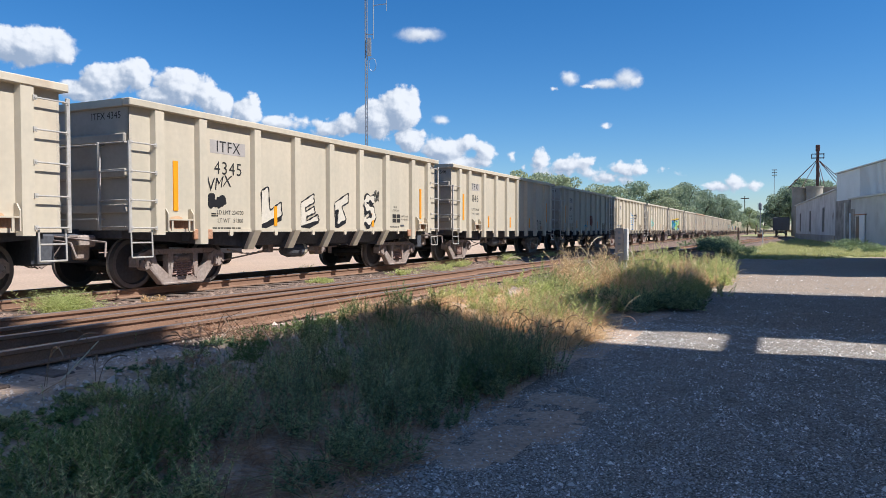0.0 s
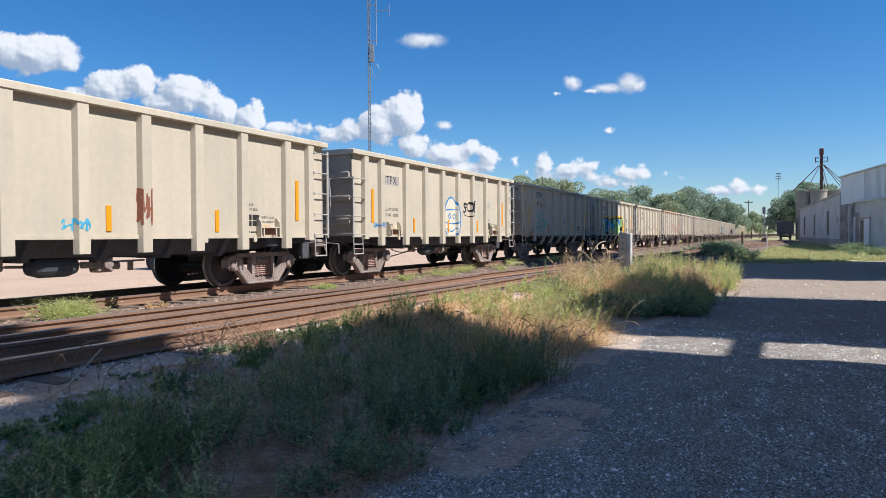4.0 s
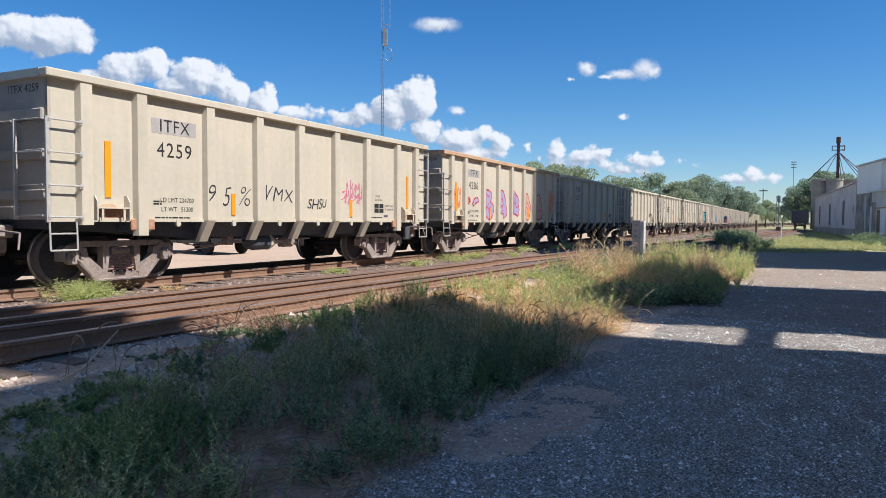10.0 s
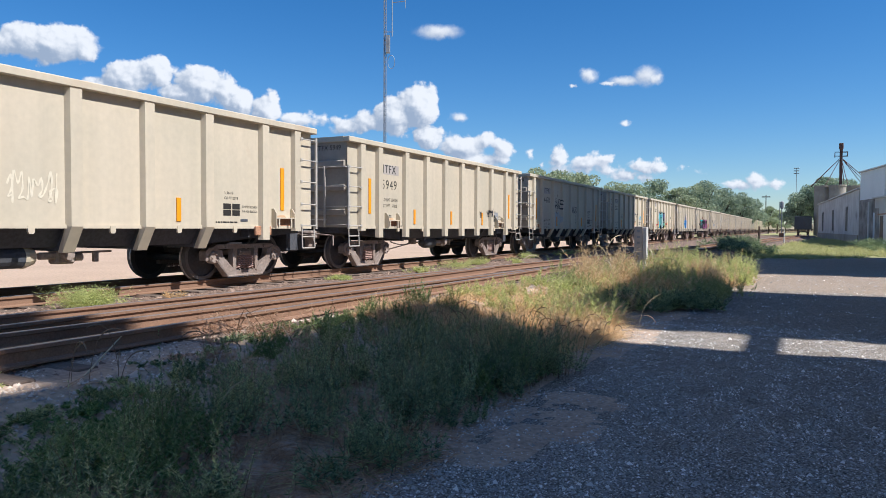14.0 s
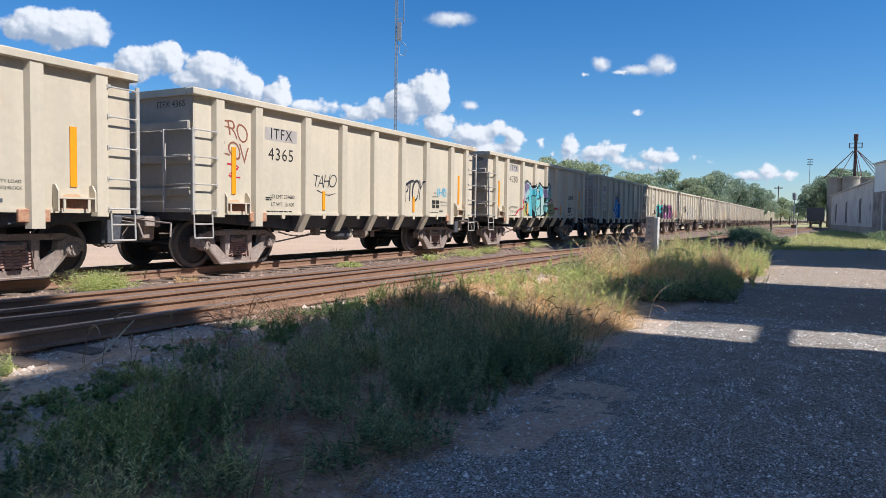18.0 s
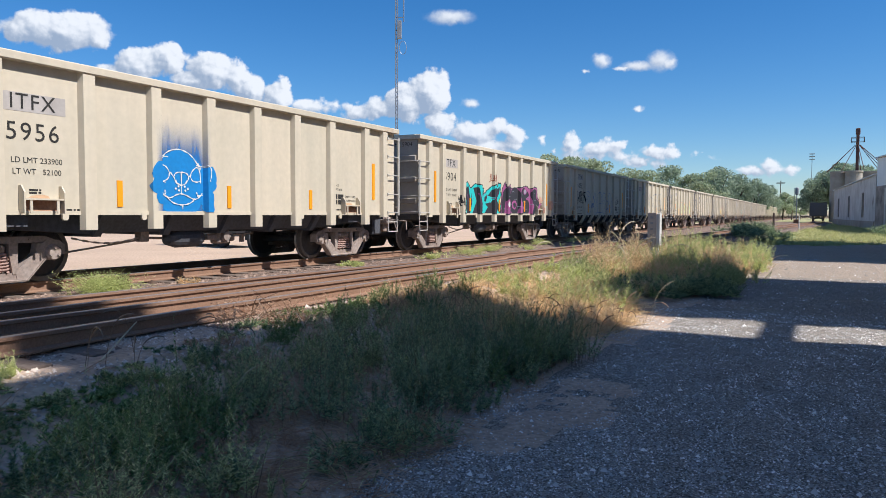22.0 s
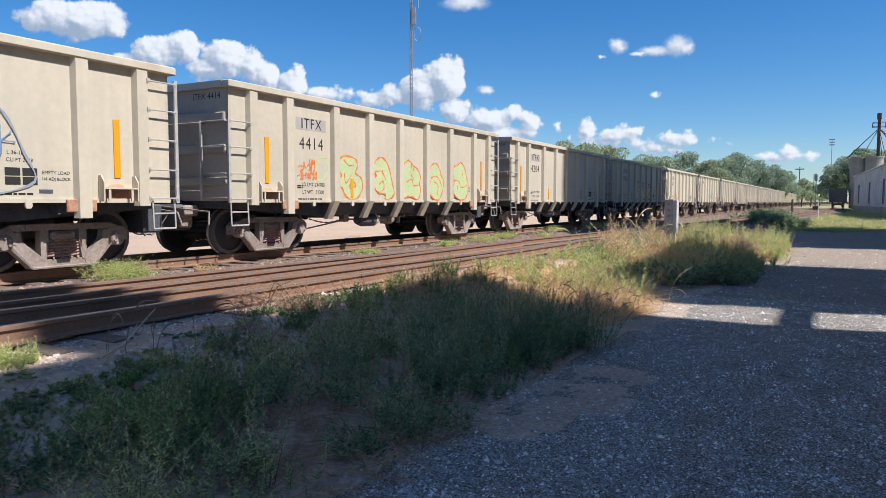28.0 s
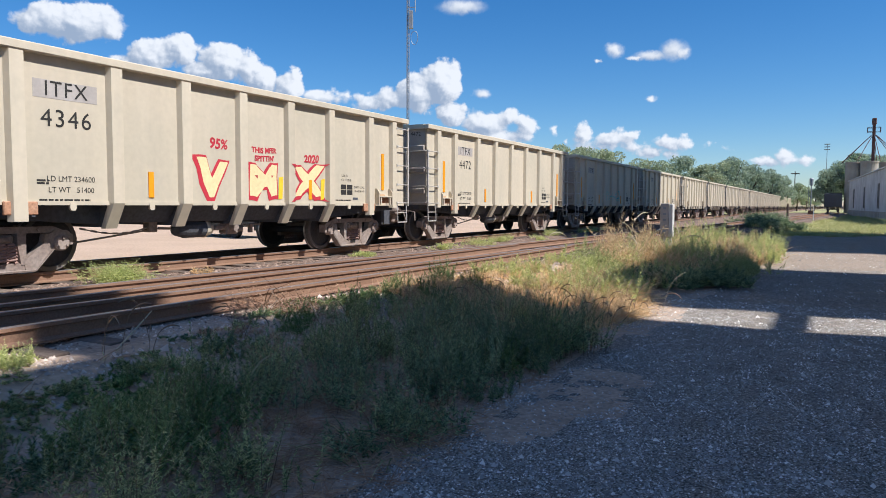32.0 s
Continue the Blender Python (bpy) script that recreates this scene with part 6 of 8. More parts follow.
        word = (((-2.34, 2.31), (-2.16, 2.41), (-1.81, 2.34), (-1.54, 2.20), (-1.31, 2.28), (-1.28, 1.92), (-1.59, 1.87), (-1.47, 1.10), (-1.75, 1.08), (-2.15, 1.31), (-1.92, 1.82), (-2.20, 1.76), (-2.29, 1.91)),
                ((-1.19, 2.15), (-0.88, 2.20), (-0.66, 2.05), (-0.69, 1.80), (-0.95, 1.79), (-1.03, 1.94), (-1.17, 1.75), (-1.15, 1.39), (-0.96, 1.36), (-0.57, 1.53), (-0.62, 1.15), (-1.17, 1.08), (-1.39, 1.32), (-1.38, 1.86)),
                ((-0.69, 2.38), (-0.11, 2.24), (0.42, 2.39), (0.57, 2.25), (0.27, 1.82), (-0.11, 1.83), (-0.13, 1.68), (0.15, 1.68), (0.12, 1.54), (-0.21, 1.51), (-0.12, 1.18), (-0.53, 1.10), (-0.56, 1.78), (-0.77, 2.19)))
        L += [(panel(rounded(back)), INK["teal_light"]), (stroke(back, 0.09, True), INK["black"])]
        fill = camo("teal_patches", ((0.10, 0.40, 0.48), (0.36, 0.50, 0.46), (0.12, 0.44, 0.52), (0.30, 0.44, 0.42), (0.17, 0.14, 0.23)), 8.1)
        for p in word:
            L.append((panel(p), fill))
            L += [(edge(p, 0.06), INK["black"]), (stroke([(a + 0.03, b - 0.03) for a, b in p[:5]], 0.025), INK["white"])]
        L += [(panel(rounded(((-2.46, 2.05), (-2.36, 2.12), (-2.22, 1.78), (-2.34, 1.68), (-2.46, 1.80)))), INK["mist"]), (panel(rounded(((0.56, 2.25), (0.70, 2.2), (0.70, 1.88), (0.55, 1.82)))), INK["teal_light"])]
        spray(c, L, "swollen spray-painted letters in teal and lilac edged in black")
        spray(c, [(fat("NRUV", 0.26, 0.62, 1.55, 0.0, 0.1, wild=0.06), INK["black"]), (fat("SRTO..20", 0.26, 0.78, 1.28, 0.0, 0.1, 0.9, wild=0.06), INK["black"])], "small black spray-painted tag", over=20)
        spray(c, [(fat("BROVB148..", 0.26, 3.35, 1.90, 0.006, 0.15, 0.72, wild=0.08), INK["black"])], "small black spray-painted tag")
    if k == 13:
        paint_face(c)
    if k == 14:
        paint_twin(c)
        spray(c, [(scrawl(-0.75, 2.3, 0.5, 0.3, 7, 0.035, 141), INK["brown"]), (stroke([(-1.0, 2.15), (-0.75, 2.22), (-0.5, 2.14)], 0.03), INK["brown"])], "brown spray-painted crown")
        paint_small(c, "black", [(-3.2, 1.45, 0.35, 0.4)], 142)
    if k == 15:
        spray(c, [(fat("HPRY", 0.66, -3.4, 1.85, 0.01, 0.0, 0.85, wild=0.12, stretch=(0.72, 1.2)), INK["black"]), (scrawl(-3.4, 1.85, 1.1, 0.7, 8, 0.025, 152), INK["black"])], "black spray-painted tag")
        L = []
        for ch, y0, y1 in (("B", -2.54, -1.50), ("A", -1.48, -0.42), ("K", -0.42, 0.45), ("S", 0.42, 1.35), ("E", 1.30, 2.55)):
            L += bubble(ch, y0, y1, 1.08, 2.2, None, "ink_blue", 0.045)
        L += [(scrawl(3.4, 1.78, 0.9, 0.5, 7, 0.03, 155), INK["slate"])]
        spray(c, L, "blue-outlined bubble letters left unfilled")
    if k == 16:
        L = []
        for i, ch in enumerate("SKEA"):
            L += bubble(ch, -3.0 + 1.7 * i, -1.55 + 1.7 * i, 1.15, 2.5, None, "grey", 0.045)
        L += [(stroke([(2.9, 1.88), (3.3, 1.86)], 0.035), INK["ink_blue"]), (stroke([(3.1, 1.68), (3.1, 2.08)], 0.035), INK["ink_blue"]), (stroke([(2.95, 1.72), (3.25, 2.0)], 0.035), INK["ink_blue"])]
        spray(c, L, "grey-outlined letters left unfilled and a blue star")
    if k == 17:
        L = []
        for ch, y0, y1, z0, z1 in (("B", -2.57, -1.62, 1.09, 2.11), ("A", -1.20, -0.25, 1.09, 2.13), ("K", 0.16, 1.08, 1.10, 2.14), ("S", 1.54, 2.38, 1.09, 2.11), ("E", 2.94, 3.91, 1.09, 2.22)):
            L += bubble(ch, y0, y1, z0, z1, "pale_lime", "orange", 0.06)
        spray(c, L, "row of pale green bubble letters outlined in orange")
        paint_small(c, "orange", [(-3.75, 1.8, 0.5, 0.3), (-3.75, 1.6, 0.5, 0.25)], 171)
        spray(c, [(stroke([(-3.4, 1.7), (-3.2, 2.0), (-2.95, 1.95), (-3.0, 1.65), (-3.25, 1.5)], 0.04, True), INK["lime"])], "pale green spray-painted loop")
    if k == 19:
        L = []
        for i, ch in enumerate("VMX"):
            L += [(fat(ch, 0.9, -0.75 + 1.36 * i, 1.48, 0.085, wild=0.1, stretch=(1.25, 1)), INK["red"]), (fat(ch, 0.9, -0.72 + 1.36 * i, 1.50, 0.045, wild=0.1, stretch=(1.2, 0.95)), INK["butter"]), (panel(((-0.32 + 1.36 * i, 1.15), (-0.20 + 1.36 * i, 1.17), (-0.17 + 1.36 * i, 1.62), (-0.30 + 1.36 * i, 1.60))), INK["yellow"])][:3 if i else 2]
        spray(c, L, "white letters outlined in red")
        spray(c, [(fat("95%", 0.26, -0.55, 2.15, 0.008, 0.1, wild=0.05), INK["red"]), (fat("THIS MFER", 0.15, 0.65, 2.12, 0.006, wild=0.04), INK["red"]), (fat("SPITTIN'", 0.15, 0.65, 1.96, 0.006, wild=0.04), INK["red"]), (fat("2020", 0.22, 2.1, 2.02, 0.008, 0.1, wild=0.05), INK["red"])], "red spray-painted scribbles")
    if k == 21:
        paint_small(c, "teal", [(0.0, 1.5, 2.0, 0.6)], 211)


NUMBERS = ["4", "4", "4345", "5846", "5964", "5", "14516", "4459", "4259", "4286", "4357", "5949", "4478", "4365", "4280", "5956", "5904", "4498", "4", "4414", "4204", "4346", "4472", "4", "4", "5"]
NOTES = {0: "with black and cream spray-painted letters", 3: "with a blue doodle sprayed on its side", 4: "with a teal scrawl under its number", 5: "covered in large green and blue graffiti", 6: "with small grey and pink tags", 7: "with lilac and salmon bubble letters", 8: "clean but for rust streaks", 10: "with dark tags and a light blue patch", 11: "with a brown tag at its corner", 12: "with sky blue and black graffiti", 13: "with a round blue doodle", 14: "with teal and plum graffiti", 15: "with a black tag and pale outlines", 16: "with pale grey outlined letters", 17: "with lime and orange bubble letters", 19: "with red and yellow graffiti"}
CARS = []
for k in range(-2, 53):
    near = k < 24
    number = NUMBERS[k + 2] if near else ""
    deep = not number.startswith("5")
    c = car("gondola_car", deep, "cream open-top gondola car " + NOTES.get(k, "with ribbed weathered steel sides"), number, near, {4: 0.17, 12: 0.17, 15: 0.14}.get(k, 0.0 if deep else -0.08))
    paint_number(k, c)
    if k in (14, 17):
        wheel_part = part("brake_wheel", mesh("brake_wheel", brake_wheel, M["truck"]), None, c, "rusty hand-brake wheel", m=pose(1.2, HALF + 0.27, 2.15))
        part("brake_housing", box(B(), (1.0, HALF + 0.004, 1.9), (1.4, HALF + 0.16, 2.4), 0.03), M["paint_end_shade"], c)
    CARS.append((k, c))


# ---- plants, stones, trees, clouds ----
M.update(
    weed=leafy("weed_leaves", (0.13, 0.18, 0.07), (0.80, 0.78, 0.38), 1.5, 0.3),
    # paler copy of weed, sunlight put into the leaf colour
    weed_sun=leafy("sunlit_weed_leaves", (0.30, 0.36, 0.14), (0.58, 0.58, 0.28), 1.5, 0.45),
    # darker greens; in far_weeds they also carry the shade
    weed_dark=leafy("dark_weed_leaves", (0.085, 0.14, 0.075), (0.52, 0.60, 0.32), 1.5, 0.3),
    grass_dry=leafy("dry_grass", (0.66, 0.45, 0.22), (0.96, 0.77, 0.47), 1.6, 0.5),
    grass_gold=leafy("yellow_green_grass", (0.42, 0.47, 0.16), (0.80, 0.80, 0.38), 1.4, 0.45),
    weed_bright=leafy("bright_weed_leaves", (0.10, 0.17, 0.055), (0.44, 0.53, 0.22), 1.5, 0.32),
    tan_weed=leafy("tan_weeds", (0.58, 0.42, 0.22), (0.90, 0.74, 0.48), 1.6, 0.4),
    dead_weed=leafy("dead_weeds", (0.34, 0.20, 0.125), (0.66, 0.46, 0.29), 2.5, 0.3),
    spike=leafy("pale_green_spikes", (0.30, 0.36, 0.20), (0.48, 0.48, 0.30), 2.0, 0.4),
    stalks=leafy("brown_stalks", (0.18, 0.12, 0.08), (0.34, 0.24, 0.16), 3.0, 0.1),
    pale_stalks=leafy("pale_stalks", (0.45, 0.38, 0.24), (0.60, 0.52, 0.36), 3.0, 0.1),
    field_grass=leafy("field_grass", (0.40, 0.42, 0.16), (0.62, 0.57, 0.30), 0.4, 0.5),
    tree_leaf=leafy("tree_leaves", (0.25, 0.32, 0.22), (0.42, 0.48, 0.34), 0.5, 0.45),
    tree_leaf_light=leafy("light_tree_leaves", (0.31, 0.37, 0.22), (0.48, 0.52, 0.34), 0.5),
    bark=material("bark", (0.11, 0.085, 0.065), 0.95, vary=0.3, scale=3, fine=16, bump=0.6),
)
R = np.random.default_rng(11)


def strips(base, direction, length, width, droop, segs=3, seed=0):
    """Tapered bent blades: arrays of base points, unit directions, lengths, widths, droops. Returns vertices and faces."""
    n = len(base)
    side = np.cross(direction, R.normal(size=(n, 3)))
    side /= np.linalg.norm(side, axis=1)[:, None] + 1e-9
    horiz = direction * [1, 1, 0]
    horiz /= np.linalg.norm(horiz, axis=1)[:, None] + 1e-9
    rows = []
    for k in range(segs + 1):
        t = k / segs
        p = base + direction * (length * t)[:, None] + horiz * (droop * length * t * t * 0.6)[:, None]
        p[:, 2] -= droop * length * t * t * 0.75
        w = width * (1 - t) ** 0.7 if k < segs else width * 0.08
        rows += [p - side * w[:, None] / 2, p + side * w[:, None] / 2]
    v = np.stack(rows, 1).reshape(-1, 3)
    off = (np.arange(n) * (segs + 1) * 2)[:, None]
    f = np.concatenate([off + np.array([2 * k, 2 * k + 1, 2 * k + 3, 2 * k + 2]) for k in range(segs)])
    return v, f


def quads(centre, size, ratio=0.45):
    """Small leaves facing all ways."""
    n = len(centre)
    a = R.normal(size=(n, 3))
    a /= np.linalg.norm(a, axis=1)[:, None]
    b = np.cross(a, R.normal(size=(n, 3)))
    b /= np.linalg.norm(b, axis=1)[:, None] + 1e-9
    a, b = a * size[:, None] / 2, b * (size * ratio)[:, None] / 2
    v = np.stack([centre - a, centre + b, centre + a, centre - b], 1).reshape(-1, 3)
    return v, np.arange(n * 4).reshape(n, 4)


def stuff(name, sets, mat, label, category, parent=None, kind="stuff"):
    vs, fs, o = [], [], 0
    for v, f in sets:
        vs.append(v)
        fs.append(f + o)
        o += len(v)
    v, f = np.concatenate(vs), np.concatenate(fs)
    me = bpy.data.meshes.new(name)
    me.vertices.add(len(v))
    me.vertices.foreach_set("co", v.astype(np.float32).ravel())
    me.loops.add(f.size)
    me.loops.foreach_set("vertex_index", f.astype(np.int32).ravel())
    me.polygons.add(len(f))
    me.polygons.foreach_set("loop_start", np.arange(0, f.size, f.shape[1], dtype=np.int32))
    me.update(calc_edges=True)
    me.materials.append(mat)
    ob = new(name, me)
    if parent:
        ob.parent = parent
        if kind:
            ob["kind"] = kind
    else:
        tagged(ob, label, category, kind=kind)
    return ob


def ground_z(xy):
    return np.array([level(x, y) for x, y in xy])


def tufts(xy, height, blades, width, lean=0.5, droop=0.5):
    """Tufts of blades at points; height is one number a tuft."""
    n = len(xy)
    z = ground_z(xy)
    idx = np.repeat(np.arange(n), blades)
    m = len(idx)
    base = np.stack([xy[idx, 0], xy[idx, 1], z[idx] - 0.01], 1)
    base[:, :2] += R.normal(size=(m, 2)) * (0.16 * height[idx])[:, None]
    d = np.stack([R.normal(size=m) * lean, R.normal(size=m) * lean, np.ones(m)], 1)
    d /= np.linalg.norm(d, axis=1)[:, None]
    return strips(base, d, height[idx] * R.uniform(0.45, 1.1, m), width * R.uniform(0.6, 1.3, m), droop * R.uniform(0.2, 1.6, m))


def feathery(xy, height, stems, leaves, leaf, wide=0.15):
    """Bushy weeds: leaning stems beset with many narrow leaves."""
    n = len(xy)
    z = ground_z(xy)
    idx = np.repeat(np.arange(n), stems)
    m = len(idx)
    base = np.stack([xy[idx, 0], xy[idx, 1], z[idx]], 1)
    base[:, :2] += R.normal(size=(m, 2)) * 0.05
    a = R.uniform(0, 2 * np.pi, m)
    tilt = np.abs(R.normal(size=m)) * 0.55
    d = np.stack([np.cos(a) * tilt, np.sin(a) * tilt, np.ones(m)], 1)
    d /= np.linalg.norm(d, axis=1)[:, None]
    length = height[idx] * R.uniform(0.6, 1.1, m)
    stem_v, stem_f = strips(base, d, length, np.full(m, 0.008), np.full(m, 0.35), 3)
    j = np.repeat(np.arange(m), leaves)
    k = len(j)
    t = R.uniform(0.12, 1.0, k)
    horiz = d[j] * [1, 1, 0]
    horiz /= np.linalg.norm(horiz, axis=1)[:, None] + 1e-9
    p = base[j] + d[j] * (length[j] * t)[:, None] + horiz * (0.21 * length[j] * t * t)[:, None]
    p[:, 2] -= 0.26 * length[j] * t * t
    out = R.normal(size=(k, 3)) * 0.55 + d[j] * 1.1
    out /= np.linalg.norm(out, axis=1)[:, None]
    lv, lf = strips(p, out, leaf * R.uniform(0.5, 1.3, k) * (1.15 - 0.6 * t), np.full(k, leaf * wide), R.uniform(0.1, 0.9, k), 1)
    return [(lv, lf)], (stem_v, stem_f)


def plumes(xy, height, stems, leaves, leaf, wide=0.2, lean=0.28, spread=0.06, curl=0.25):
    """Upright bottle-brush shoots: each stem closely beset with short leaves that stand out and up."""
    n = len(xy)
    z = ground_z(xy)
    idx = np.repeat(np.arange(n), stems)
    m = len(idx)
    base = np.stack([xy[idx, 0], xy[idx, 1], z[idx]], 1)
    base[:, :2] += R.normal(size=(m, 2)) * spread
    a = R.uniform(0, 2 * np.pi, m)
    tilt = np.abs(R.normal(size=m)) * lean
    d = np.stack([np.cos(a) * tilt, np.sin(a) * tilt, np.ones(m)], 1)
    d /= np.linalg.norm(d, axis=1)[:, None]
    length = height[idx] * R.uniform(0.45, 1.1, m)
    droop = curl * R.uniform(0.0, 1.4, m)
    stem = strips(base, d, length, np.full(m, 0.006), droop, 3)
    j = np.repeat(np.arange(m), leaves)
    k = len(j)
    t = R.uniform(0.10, 1.0, k) ** 0.85
    horiz = d[j] * [1, 1, 0]
    horiz /= np.linalg.norm(horiz, axis=1)[:, None] + 1e-9
    p = base[j] + d[j] * (length[j] * t)[:, None] + horiz * (droop[j] * length[j] * t * t * 0.6)[:, None]
    p[:, 2] -= droop[j] * length[j] * t * t * 0.75
    b = R.uniform(0, 2 * np.pi, k)
    rise = R.uniform(0.35, 1.3, k) + 1.2 * t * t
    out = np.stack([np.cos(b), np.sin(b), rise], 1)
    out /= np.linalg.norm(out, axis=1)[:, None]
    size = leaf * R.uniform(0.6, 1.25, k) * (1.2 - 0.75 * t) * R.uniform(0.75, 1.25, m)[j]
    return [strips(p, out, size, size * wide, R.uniform(0.0, 0.6, k), 1)], stem


def scatter(n, x0, x1, y0, y1, keep):
    out = []
    while len(out) < n:
        for x, y in zip(R.uniform(x0, x1, n), R.uniform(y0, y1, n)):
            if R.random() < keep(x, y):
                out.append((x, y))
                if len(out) == n:
                    break
    return np.array(out)


def clumpy(x, y, s=0.9):
    return max(0.0, min(1.0, 0.55 + 1.2 * bump_noise(x + 9, y, s)))


def edge_right(y):
    return -2.55 + 0.10 * math.sin(y * 1.7) + 0.12 * math.sin(y * 0.6 + 1) + (0.3 if 6.5 < y < 9.5 else 0)


def patch_near(x, y):
    """The shaded weeds along the lot, with a bare spot of soil and litter in them."""
    left = -4.95 - 0.40 * max(0.0, min(2.0, y - 4.3))
    if not (left < x < edge_right(y)) or y > 7.9 - 0.8 * (x + 2.25):
        return 0
    bare = math.exp(-((x + 3.35) ** 2 + (y - 4.15) ** 2) / 0.5) + 0.7 * math.exp(-((x + 3.9) ** 2 + (y - 5.4) ** 2) / 0.3) + 1.5 * math.exp(-((x + 2.85) ** 2 + (y - 3.3) ** 2) / 0.35)
    return (0.22 + 0.78 * clumpy(x, y, 0.8) ** 1.5) * max(0.08, 1 - 0.8 * bare)


def patch_litter(x, y):
    return math.exp(-((x + 3.35) ** 2 + (y - 4.15) ** 2) / 0.7) + 0.8 * math.exp(-((x + 3.9) ** 2 + (y - 5.4) ** 2) / 0.5) + 0.9 * math.exp(-((x + 2.9) ** 2 + (y - 3.6) ** 2) / 0.5) + 0.06


def patch_dry(x, y):
    if not (-5.5 < x < -2.55 - 0.12 * abs(y - 11.0)):
        return 0
    return clumpy(x, y, 1.3)


def patch_far(x, y):
    right = -1.3 - 0.16 * abs(y - 24) if y > 15 else -2.6
    if not (-4.75 + 0.045 * (y - 14) < x < right):
        return 0
    return clumpy(x, y, 0.7)


def cap(xy):
    """The weeds are low by the track and taller along the lot."""
    h = np.clip(0.55 + 0.42 * (xy[:, 0] + 4.1) + 0.06 * (xy[:, 1] - 3.2), 0.14, 0.66)
    return h * np.clip(0.25 + 0.5 * (xy[:, 0] + 5.0) + 0.26 * (xy[:, 1] - 3.0), 0.25, 1.0)


def low(xy):
    """The dry grass is short beside the siding and towards the sign post."""
    return np.clip(0.55 + 0.5 * (xy[:, 0] + 4.6), 0.5, 1.0) * np.where((xy[:, 0] > -3.9) & (xy[:, 1] > 12.6), 0.6, 1.0)


def clumps(n, keep, x0, x1, y0, y1, gap):
    """Centres of clumps, no two nearer than the gap."""
    out = []
    for x, y in scatter(n * 12, x0, x1, y0, y1, keep):
        if len(out) < n and all((x - a) ** 2 + (y - b) ** 2 > gap * gap for a, b in out):
            out.append((x, y))
    return np.array(out)


def domes(centres, plants, spread):
    """Plants of each clump and their heights: tall in the middle, low at the rim."""
    idx = np.repeat(np.arange(len(centres)), plants)
    off = R.normal(size=(len(idx), 2)) * spread
    xy = centres[idx] + off
    dome = np.exp(-(off ** 2).sum(1) / (2.2 * spread * spread))
    return xy, cap(xy) * (0.30 + 0.88 * dome) * R.uniform(0.8, 1.2, len(xy)) * (0.75 + 0.5 * R.random(len(centres)))[idx]


